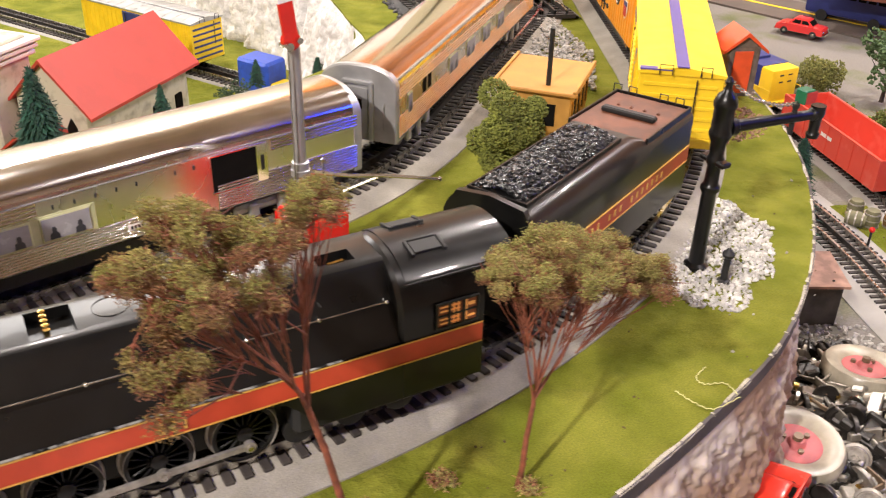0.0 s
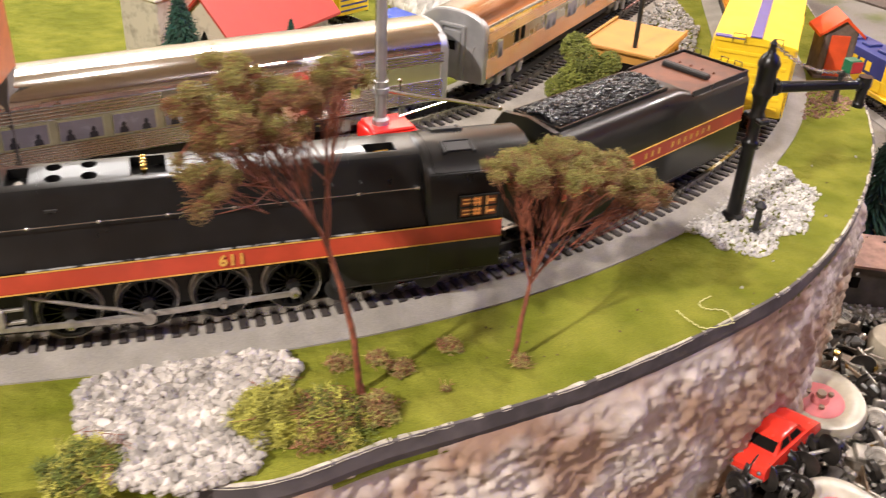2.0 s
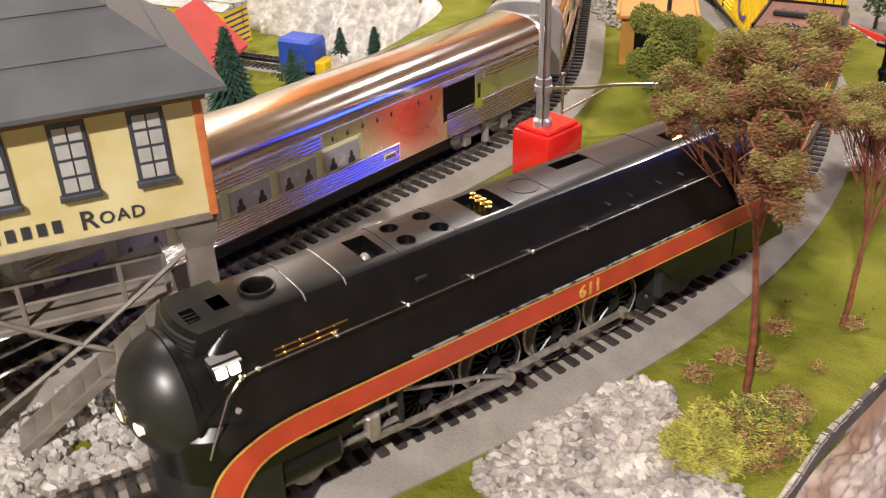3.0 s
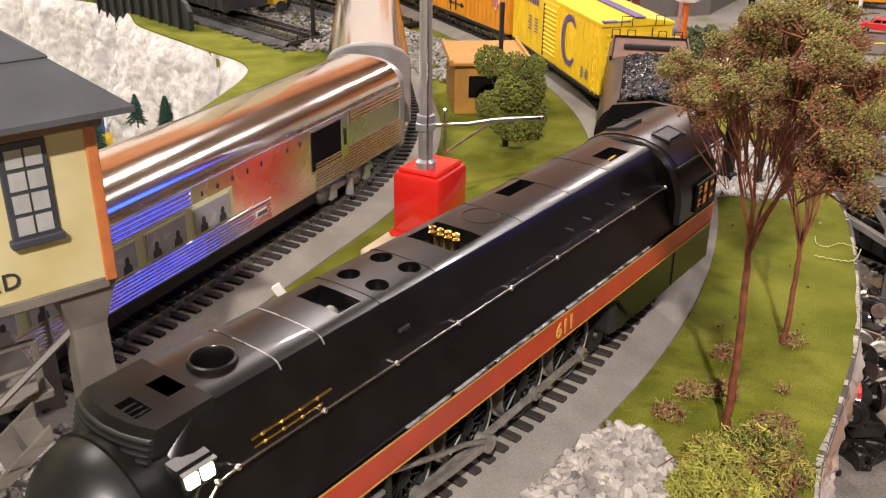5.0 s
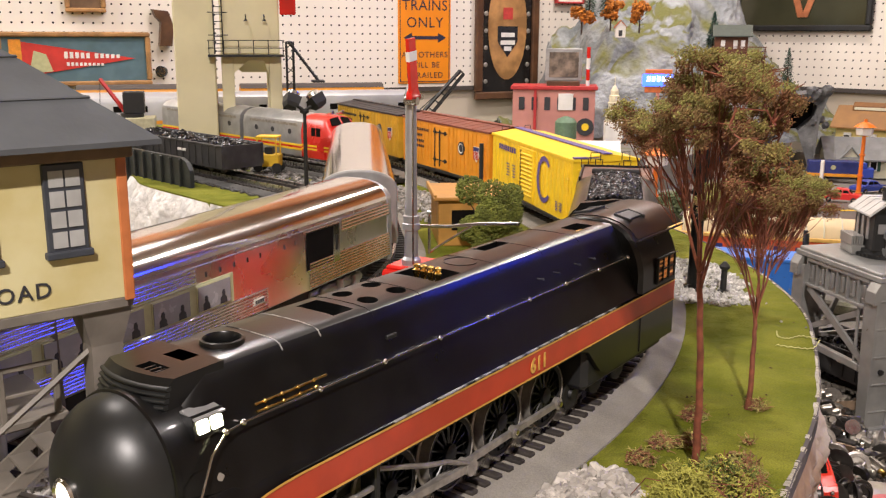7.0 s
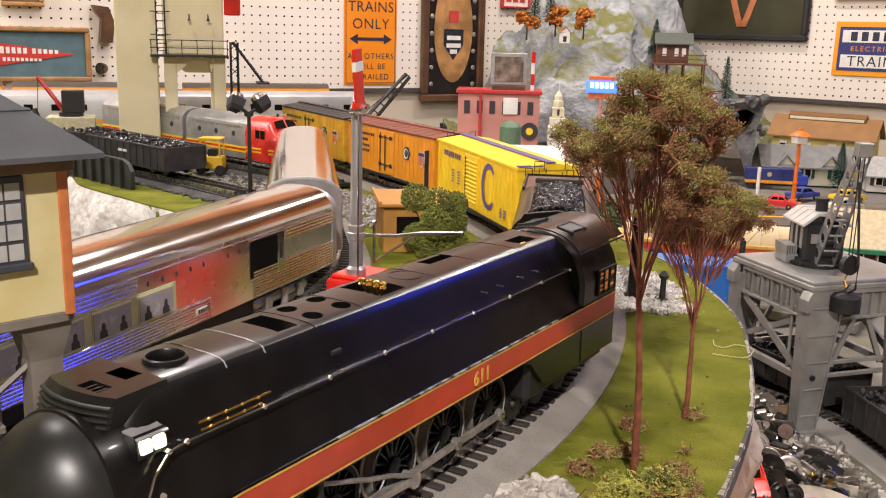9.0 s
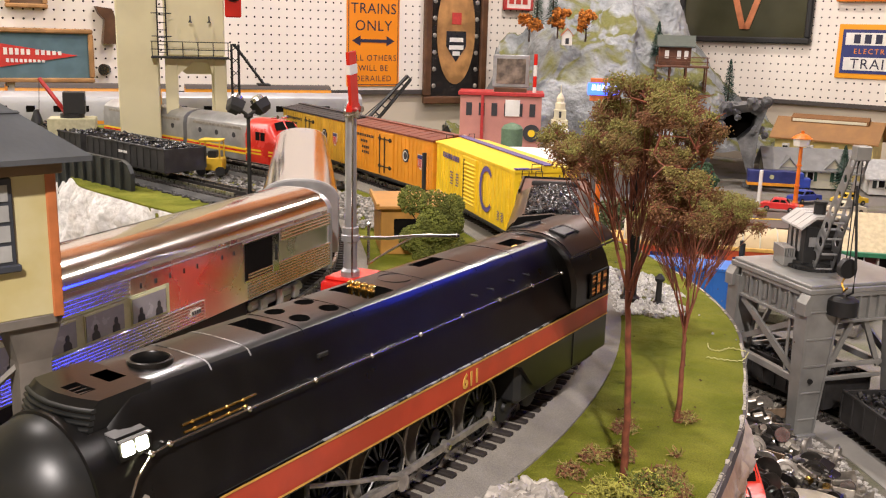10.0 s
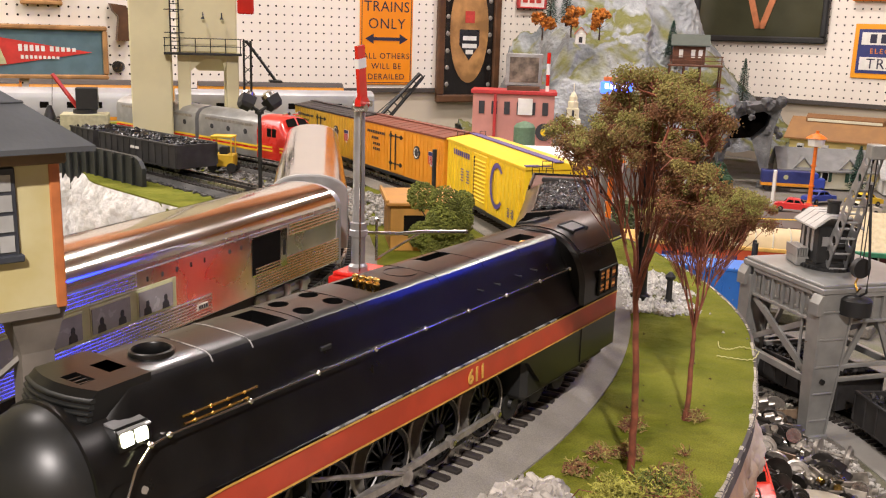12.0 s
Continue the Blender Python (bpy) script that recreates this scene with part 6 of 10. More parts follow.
def outhouse():
    root = thing("outhouse", "grey-brown toy outhouse with orange-red roof and door", "outhouse", pose(1.193, 0.648, 0.0, 0, 0, -22))
    wood = mat("weathered_grey_wood", (0.16, 0.12, 0.095), 0.8, var=0.3, scale=90, bump=0.3)
    red = mat("orange_red_paint", (0.72, 0.085, 0.02), 0.45, var=0.12, scale=60)
    part("wall", MB().bbox(-0.017, 0.017, -0.016, 0.016, 0, 0.050, 0.0006).loft([[(-0.017, y, 0.05), (0.017, y, 0.05), (0, y, 0.062)] for y in (-0.016, 0.016)]), wood, root, smooth=0)
    part("door", MB().bbox(-0.0095, 0.0095, -0.0178, -0.0155, 0.003, 0.046, 0.0005), red, root, "orange-red plank door")
    for sg in (-1, 1):
        part("roof", MB().loft([[(0, y, 0.066), (sg * 0.023, y, 0.0475), (sg * 0.023, y, 0.0445), (0, y, 0.062)] for y in (-0.021, 0.021)]), red, root, "orange-red gable roof", smooth=0)
    part("foot", MB().bbox(-0.019, 0.019, -0.018, 0.018, -0.001, 0.003, 0.0005), wood, root)
    for sx in (-0.0135, 0.0135):
        part("corner_board", MB().bbox(sx - 0.002, sx + 0.002, -0.0172, -0.0152, 0, 0.05, 0.0004), wood, root)
    return root


outhouse()


def orange_shed():
    root = thing("shed", "low orange-tan trackside shed with a black stove pipe", "shed", pose(0.963, 0.656, 0, 0, 0, 42))
    tan = mat("orange_tan_wall", (0.46, 0.23, 0.045), 0.6, var=0.15, scale=50)
    part("wall", MB().bbox(-0.040, 0.040, -0.033, 0.033, 0, 0.046, 0.0008), tan, root, smooth=0)
    part("roof", MB().bbox(-0.046, 0.046, -0.038, 0.038, 0.046, 0.0495, 0.0008), mat("orange_tan_roof", (0.46, 0.22, 0.045), 0.6, var=0.12, scale=40), root, "flat orange-tan roof")
    for y0, y1 in ((-0.038, -0.035), (0.035, 0.038)):
        part("roof_lip", MB().bbox(-0.046, 0.046, y0, y1, 0.0495, 0.052, 0.0005), tan, root)
    part("stove_pipe", MB().cyl((-0.030, -0.010, 0.049), (-0.030, -0.010, 0.100), 0.0022, n=10), BLACKM, root, "black stove pipe")
    for x in (-0.025, -0.008, 0.010, 0.027):
        w = part("window", MB().box(x - 0.006, x + 0.006, -0.0336, -0.0328, 0.018, 0.036), HOLE, root, smooth=0)
        part("window_frame", MB().bbox(x - 0.0072, x - 0.0056, -0.0345, -0.0328, 0.016, 0.038, 0.0003).bbox(x + 0.0056, x + 0.0072, -0.0345, -0.0328, 0.016, 0.038, 0.0003), tan, w)
    for x in (-0.0405,):
        part("window", MB().box(x - 0.0004, x + 0.0004, -0.02, 0.02, 0.016, 0.036), HOLE, root, smooth=0)
    return root


orange_shed()


# ---- semaphore signal ----
SIGRED = mat("glossy_signal_red", (0.62, 0.018, 0.012), 0.18, var=0.08, scale=40, coat=0.4)


def semaphore():
    root = thing("semaphore_signal", "grey-silver semaphore mast on a glossy red relay box", "signal", pose(0.672, 0.496, 0, 0, 0, 8))
    part("base_board", MB().bbox(-0.047, 0.052, -0.023, 0.023, 0, 0.009, 0.0012), mat("beige_base", (0.52, 0.42, 0.28), 0.7, var=0.1, scale=40), root, "beige base board")
    bx = part("relay_box", MB().bbox(-0.019, 0.019, -0.0165, 0.0165, 0.009, 0.052, 0.003, seg=2), SIGRED, root, "glossy red relay box", smooth=40)
    part("box_foot", MB().bbox(-0.021, 0.021, -0.0185, 0.0185, 0.009, 0.013, 0.0012), SIGRED, bx)
    part("box_lid", MB().bbox(-0.0165, 0.0165, -0.0140, 0.0140, 0.0515, 0.0545, 0.0012), SIGRED, bx)
    for x, y in ((-0.017, -0.0195), (0.017, -0.0195)):
        part("screw", MB().ball((x, y, 0.0125), 0.0022, sub=2), STEEL, bx)
    mx = -0.006
    mast = part("mast", MB().lathe([(0.0064, 0.053), (0.0064, 0.058), (0.0046, 0.060), (0.0044, 0.078), (0.0060, 0.0785), (0.0060, 0.0825), (0.0054, 0.083), (0.0054, 0.0875), (0.0040, 0.088), (0.0036, 0.168), (0.0030, 0.171), (0.0014, 0.174), (0.0004, 0.1785)], (mx, 0, 0), n=18), mat("mast_silver", (0.45, 0.45, 0.46), 0.35, 0.7, var=0.1, scale=60), root, "silver-grey mast with pointed cap", smooth=40)
    bl = MB().bbox(-0.0046, 0.0046, -0.0012, 0.0012, 0.0, 0.036, 0.0003, pose(mx - 0.004, -0.0045, 0.166, 0, -7, 0))
    blade = part("semaphore_blade", bl, SIGRED, root, "red blade with a white stripe")
    part("white_stripe", MB().box(-0.0047, 0.0047, -0.0014, 0.0014, 0.022, 0.028, pose(mx - 0.004, -0.0045, 0.166, 0, -7, 0)), WHITE, blade, smooth=0)
    part("spectacle", MB().cyl((mx - 0.004, -0.006, 0.1655), (mx - 0.004, -0.002, 0.1655), 0.0056, n=18), SIGRED, blade)
    part("pivot", MB().cyl((mx, -0.0085, 0.1655), (mx, 0.004, 0.1655), 0.0020, n=10), STEEL, blade)
    part("lamp", MB().cyl((mx - 0.007, 0.0, 0.163), (mx - 0.007, -0.009, 0.163), 0.0026, n=10), STEEL, blade)
    part("control_rod", MB().cyl((mx - 0.0065, -0.005, 0.056), (mx - 0.0065, -0.005, 0.164), 0.0005, n=6), STEEL, root)
    ex = Vector((0.0685, -0.044, 0.073)) - Vector((mx, 0, 0.0805))
    am = MB().tube([(mx, 0, 0.0805), (mx + ex.x * 0.35, ex.y * 0.35, 0.077), (mx + ex.x * 0.6, ex.y * 0.6, 0.0765), (mx + ex.x, ex.y, 0.073)], 0.0013, 8)
    am.ball((mx + ex.x, ex.y, 0.073), 0.0021)
    arm = part("side_arm", am, STEEL, root, "thin silver side arm")
    part("arm_post", MB().cyl((mx + ex.x * 0.16, ex.y * 0.16, 0.060), (mx + ex.x * 0.16, ex.y * 0.16, 0.087), 0.0010, n=8).ball((mx + ex.x * 0.16, ex.y * 0.16, 0.088), 0.0019), STEEL, arm)
    part("arm_brace", MB().tube([(mx + ex.x * 0.16, ex.y * 0.16, 0.061), (mx + ex.x * 0.55, ex.y * 0.55, 0.0755)], 0.0009, 6), STEEL, arm)
    return root


semaphore()
vs = thing("switch_marker", "small white V-shaped marker on a thin post", "marker", pose(0.522, 0.462, 0, 0, 0, -50))
part("post", MB().cyl((0, 0, 0), (0, 0, 0.025), 0.0011, n=6), RODS, vs)
part("arm", MB().bbox(-0.0022, 0.0022, -0.0014, 0.0014, 0, 0.021, 0.0003, pose(0, 0, 0.023, 0, -32, 0)).bbox(-0.0022, 0.0022, -0.0014, 0.0014, 0, 0.013, 0.0003, pose(0, 0, 0.023, 0, 60, 0)), WHITE, vs)


# ---- signal tower on stilts ----
def signal_tower():
    root = thing("signal_tower", "cream toy railway tower house with grey hip roof on stilts", "building", pose(0.401, 0.427, 0, 0, 0, -13))
    cream = mat("cream_tower_wall", (0.52, 0.44, 0.20), 0.55, var=0.18, scale=35, second=(0.60, 0.54, 0.30))
    slate = mat("grey_tower_roof", (0.075, 0.08, 0.085), 0.5, var=0.15, scale=40, bump=0.15)
    grey = mat("grey_stilt", (0.17, 0.15, 0.125), 0.6, var=0.2, scale=60)
    frame_m = mat("dark_window_frame", (0.04, 0.045, 0.055), 0.5)
    pane_m = mat("pale_window_pane", (0.38, 0.38, 0.36), 0.2, var=0.1, scale=90)
    orange = mat("orange_corner", (0.50, 0.16, 0.05), 0.5)
    W, D, z0, z1 = 0.135, 0.10, 0.104, 0.165
    part("wall", MB().bbox(-W, 0, 0, D, z0, z1, 0.0006), cream, root, "cream plastic walls", smooth=0)
    part("corner_trim", MB().bbox(-0.0016, 0.0024, -0.0008, D + 0.001, z0 - 0.001, z1, 0.0004), orange, root, "orange-brown end wall")
    part("eave_board", MB().bbox(-W - 0.004, 0.004, -0.004, D + 0.004, z1 - 0.006, z1 + 0.001, 0.0006), mat("brown_eave", (0.16, 0.10, 0.05), 0.6), root)
    o = 0.012
    b = [(-W - o, -o, z1 + 0.001), (o, -o, z1 + 0.001), (o, D + o, z1 + 0.001), (-W - o, D + o, z1 + 0.001)]
    t = [(-W * 0.62, D * 0.5 - 0.001, z1 + 0.05), (-W * 0.38, D * 0.5 - 0.001, z1 + 0.05), (-W * 0.38, D * 0.5 + 0.001, z1 + 0.05), (-W * 0.62, D * 0.5 + 0.001, z1 + 0.05)]
    rf = part("roof", MB().loft([[(x, y, z - 0.002) for x, y, z in b], b, t]), slate, root, "dark grey hip roof with seams", smooth=0)
    for k in (0.3, 0.6):
        r = [tuple(Vector(p).lerp(Vector(q), k)) for p, q in zip(b, t)]
        part("roof_seam", MB().tube([(x, y, z + 0.0004) for x, y, z in r + r[:1]], 0.0006, 4), slate, rf, smooth=0)
    for i in range(4):
        x = -0.0215 - i * 0.0315
        w = part("window", MB().bbox(x - 0.0075, x + 0.0075, -0.0016, 0.001, 0.1255, 0.1585, 0.0005), frame_m, root, "dark-framed window with eight pale panes")
        for a in range(2):
            for c in range(4):
                part("pane", MB().box(x - 0.0056 + a * 0.0060, x - 0.0004 + a * 0.0060, -0.0021, -0.0014, 0.1275 + c * 0.0075, 0.1335 + c * 0.0075), pane_m, w, smooth=0)
        part("sill", MB().bbox(x - 0.0085, x + 0.0085, -0.0032, 0.001, 0.1235, 0.1262, 0.0004), frame_m, w)
    for i in range(2):
        y = 0.03 + i * 0.04
        w = part("window", MB().bbox(0.0005, 0.0034, y - 0.0075, y + 0.0075, 0.1255, 0.1585, 0.0005), frame_m, root, "dark-framed window with eight pale panes")
        for a in range(2):
            for c in range(4):
                part("pane", MB().box(0.0030, 0.0038, y - 0.0056 + a * 0.0060, y - 0.0004 + a * 0.0060, 0.1275 + c * 0.0075, 0.1335 + c * 0.0075), pane_m, w, smooth=0)
    # name along the wall as plain dark bars
    for a, n, h in ((-0.132, 5, 0.0058), (-0.092, 5, 0.0058)):
        for i in range(n):
            x = a + i * 0.0062
            part("letter_bar", MB().box(x, x + 0.0036, -0.0006, -0.0001, 0.1095, 0.1095 + h), DARKSHAPE, root, smooth=0)
    text_plate("R", 0.0125, DARKSHAPE, root, (-0.0525, -0.0004, 0.1085), name="lettering", bold=0.01)
    text_plate("OAD", 0.0082, DARKSHAPE, root, (-0.0385, -0.0004, 0.1096), name="lettering", bold=0.01, spacing=1.15)
    for x in (-0.008, -W + 0.008):
        for y in (0.010, D - 0.010):
            g = MB().loft([[(x + sx * s, y + sy * s * 0.8, z) for sx, sy in ((-1, -1), (1, -1), (1, 1), (-1, 1))] for z, s in ((0.0, 0.0085), (0.006, 0.0075), (0.085, 0.0062), (0.104, 0.011))])
            leg = part("leg", g, grey, root, "grey stilt leg", smooth=0)
            part("foot", MB().bbox(x - 0.010, x + 0.010, y - 0.009, y + 0.009, -0.001, 0.004, 0.0008), grey, leg)
    part("floor_plate", MB().bbox(-W, 0, 0, D, 0.100, 0.1045, 0.0006), grey, root)
    pl = part("platform", MB().bbox(-W - 0.004, -0.02, 0.02, 0.075, 0.052, 0.056, 0.0008), grey, root, "grey lower landing")
    for x in (-W, -W * 0.66, -W * 0.33, -0.024):
        part("landing_post", MB().bbox(x - 0.0012, x + 0.0012, 0.0195, 0.0219, 0.056, 0.078, 0.0003), grey, pl)
    part("landing_rail", MB().bbox(-W, -0.024, 0.0198, 0.0216, 0.0765, 0.0785, 0.0003).bbox(-W, -0.024, 0.0198, 0.0216, 0.066, 0.0675, 0.0003), grey, pl)
    stair = part("stair", MB().loft([[(-0.03 + dx, 0.012 + y, 0.052 + dz) for dx, dz in ((0, 0), (-0.075, -0.052), (-0.075, -0.046), (0, 0.006))] for y in (0, 0.0015)]).loft([[(-0.03 + dx, -0.006 + y, 0.052 + dz) for dx, dz in ((0, 0), (-0.075, -0.052), (-0.075, -0.046), (0, 0.006))] for y in (0, 0.0015)]), grey, root, "grey open stair with thin treads", smooth=0)
    for i in range(9):
        t0 = (i + 0.5) / 9
        part("tread", MB().bbox(-0.03 - 0.075 * t0 - 0.004, -0.03 - 0.075 * t0 + 0.004, -0.006, 0.0135, 0.054 - 0.052 * t0, 0.0555 - 0.052 * t0, 0.0003), grey, stair)
    br = MB()
    for y in (0.010, D - 0.010):
        br.tube([(-0.010, y, 0.085), (-W * 0.5, y, 0.045), (-W + 0.01, y, 0.085)], 0.0015, 5).tube([(-0.010, y, 0.01), (-W * 0.5, y, 0.045), (-W + 0.01, y, 0.01)], 0.0015, 5)
    part("brace", br, grey, root)
    return root


signal_tower()


# ---- lower level beside the plateau ----
LOWER_A = smooth_line([(0.55, 0.03), (0.70, 0.02), (0.86, 0.045), (1.01, 0.092), (1.115, 0.168), (1.20, 0.250), (1.238, 0.345), (1.278, 0.45), (1.317, 0.542), (1.355, 0.66), (1.385, 0.8), (1.40, 1.0), (1.40, 1.3)], 14)
LOWER_B = arc(CX, CY, 1.0, 47, 104)
GREYBED = mat("flat_grey_bed", (0.31, 0.295, 0.27), 0.85, var=0.12, scale=30, bump=0.3, bscale=900)
track(LOWER_A, LOW, lambda x, y: 0.95 < x and y < 0.72, "grey model track on the lower table", 0.05, bedmat=GREYBED)
track(LOWER_B, LOW, lambda x, y: 1.3 < x and y < 0.72, "second model track on the lower table", 0.038, bedmat=GREYBED)


SCRAPMATS = [mat("oily_black_metal", (0.035, 0.031, 0.027), 0.33, 0.4, var=0.4, scale=90, bump=0.2), mat("dull_grey_metal", (0.36, 0.33, 0.28), 0.36, 0.7, var=0.4, scale=90, bump=0.2), mat("brown_metal", (0.20, 0.14, 0.09), 0.45, 0.4, var=0.4, scale=80, bump=0.2)]


def scrap_wheel(at, r, tilt, label):
    root = thing("toy_roller", label, "toy wheel", pose(*at, *tilt), "old toy wheels")
    tyre_m = mat("grey_rubber_tyre", (0.38, 0.34, 0.26), 0.32, var=0.3, scale=50, bump=0.15)
    hub_m = mat("faded_red_hub", (0.50, 0.13, 0.13), 0.55, var=0.25, scale=60)
    part("tyre", MB().lathe([(r * 0.50, 0.003), (r * 0.60, 0.0055), (r * 0.80, 0.0085), (r * 0.93, 0.0075), (r, 0.003), (r, -0.004), (r * 0.93, -0.010), (r * 0.6, -0.010), (r * 0.5, -0.002)], n=40, caps=False), tyre_m, root, "worn grey rubber tyre", smooth=40)
    hub = part("hub", MB().lathe([(r * 0.53, -0.002), (r * 0.53, 0.004), (r * 0.47, 0.0055), (r * 0.2, 0.0050), (r * 0.14, 0.009), (0.0004, 0.009)], n=32), hub_m, root, "faded red hub disc", smooth=40)
    part("axle", MB().cyl((0, 0, -0.004), (0, 0, 0.013), r * 0.10, n=10), SCRAPMATS[2], hub)
    for i in range(3):
        a = i * 2.09
        part("bolt", MB().cyl((r * 0.28 * math.cos(a), r * 0.28 * math.sin(a), 0.004), (r * 0.28 * math.cos(a), r * 0.28 * math.sin(a), 0.008), r * 0.06, n=6), SCRAPMATS[2], hub)


scrap_wheel((0.992, 0.334, -0.150), 0.037, (6, -5, 0), "grey rubber toy wheel with faded red hub on the scrap")
scrap_wheel((1.122, 0.377, -0.152), 0.035, (-4, 5, 0), "worn grey toy wheel with red hub beside the shed")
scrap_wheel((0.93, 0.225, -0.155), 0.038, (6, 4, 0), "grey rubber toy wheel at the foot of the rock")



def scrap_axle(k):
    root = thing("scrap_wheelset", "loose black toy wheel set in the scrap heap", "scrap metal", None, "scrap train parts")
    part("axle", MB().cyl((-0.022, 0, 0), (0.022, 0, 0), 0.0016, n=8), RODS, root)
    for sg in (-1, 1):
        part("wheel", MB().lathe([(0.0105, 0), (0.0118, 0.0004), (0.0118, 0.0012), (0.0098, 0.0016), (0.0094, 0.0045), (0.0075, 0.0045), (0.007, 0.0030), (0.003, 0.0032), (0.0026, 0.0052)], (sg * 0.012, 0, 0), (sg, 0, 0), 20), RODS if k else SCRAPMATS[0], root, smooth=30)
    return root


def scrap_truck(k):
    root = thing("scrap_truck_frame", "loose dark truck side frame in the scrap heap", "scrap metal", None, "scrap train parts")
    mt = SCRAPMATS[k % 3]
    fr = part("side_frame", MB().bbox(-0.026, 0.026, -0.002, 0.002, 0.0, 0.005, 0.0008).bbox(-0.020, -0.010, -0.003, 0.003, 0.004, 0.011, 0.001).bbox(0.010, 0.020, -0.003, 0.003, 0.004, 0.011, 0.001).bbox(-0.008, 0.008, -0.002, 0.002, 0.003, 0.013, 0.001), mt, root, smooth=25)
    part("bolster", MB().bbox(-0.005, 0.005, -0.002, 0.026, 0.004, 0.009, 0.001), mt, root)
    part("side_frame", MB().bbox(-0.026, 0.026, 0.023, 0.027, 0.0, 0.005, 0.0008).bbox(-0.020, -0.010, 0.022, 0.028, 0.004, 0.011, 0.001).bbox(0.010, 0.020, 0.022, 0.028, 0.004, 0.011, 0.001), mt, root, smooth=25)
    for x in (-0.015, 0.015):
        part("wheel", MB().lathe([(0.009, 0), (0.009, 0.004), (0.0075, 0.0042), (0.003, 0.0032)], (x, 0.004, 0.004), (0, 1, 0), 16), SCRAPMATS[0], root)
    return root


def scrap_plate(k):
    root = thing("scrap_plate", "bent grey metal plate with punched holes", "scrap metal", None, "scrap train parts")
    mt = SCRAPMATS[(k + 1) % 3]
    part("plate", MB().bbox(-0.024, 0.024, -0.009, 0.009, 0, 0.0018, 0.0004).bbox(-0.024, 0.024, -0.009, -0.0072, 0, 0.010, 0.0004).bbox(0.0222, 0.024, -0.009, 0.009, 0, 0.012, 0.0004), mt, root, smooth=20)
    for x in (-0.014, 0.0, 0.014):
        part("hole_boss", MB().lathe([(0.0018, 0.0019), (0.0034, 0.0019), (0.0034, 0.0028), (0.0018, 0.0028)], (x, 0.001, 0), n=14, caps=False), STEEL if x == 0 else mt, root)
    return root


def scrap_box(k):
    root = thing("scrap_motor_block", "black toy motor block in the scrap heap", "scrap metal", None, "scrap train parts")
    part("block", MB().bbox(-0.013, 0.013, -0.008, 0.008, 0, 0.011, 0.0014).bbox(-0.008, 0.005, -0.009, 0.009, 0.010, 0.015, 0.001).cyl((-0.016, 0, 0.006), (0.018, 0, 0.006), 0.003, n=10), SCRAPMATS[k % 3], root, smooth=25)
    part("gear", MB().lathe([(0.007, 0), (0.007, 0.003), (0.002, 0.003)], (0.006, -0.011, 0.008), (0, -1, 0), 16), STEEL, root)
    part("brush_cap", MB().cyl((-0.012, -0.010, 0.010), (-0.012, -0.0145, 0.010), 0.0032, n=12), BRASS if k else SCRAPMATS[1], root)
    return root


PROTOS = [f(k) for k in (0, 1) for f in (scrap_axle, scrap_truck, scrap_plate, scrap_box)]
rng = random.Random(77)
PILE = poly_in([(0.90, 0.24), (0.98, 0.17), (1.06, 0.20), (1.165, 0.315), (1.18, 0.37), (1.14, 0.44), (1.06, 0.47), (1.03, 0.42), (0.985, 0.385)])
spots = []
while len(spots) < 120:
    x, y = rng.uniform(0.89, 1.19), rng.uniform(0.16, 0.48)
    if PILE(x, y) > 0 and math.hypot(x - CX, y - CY) < 0.935 and math.hypot(x - 0.992, y - 0.334) > 0.034 and math.hypot(x - 1.122, y - 0.377) > 0.032 and math.hypot(x - 1.133, y - 0.289) > 0.022:
        spots.append((x, y))
for i, (x, y) in enumerate(spots):
    src = PROTOS[i % len(PROTOS)]
    mid = max(0.0, 1 - math.hypot((x - 1.06) / 0.12, (y - 0.33) / 0.11))
    m = pose(x, y, LOW + 0.006 + 0.026 * mid * rng.random() + (0.005 if i % 4 == 0 else 0), rng.uniform(-22, 22), rng.uniform(-22, 22), rng.uniform(0, 360))
    if i < len(PROTOS):
        src.matrix_basis = m
    else:
        copy_thing(src, m)


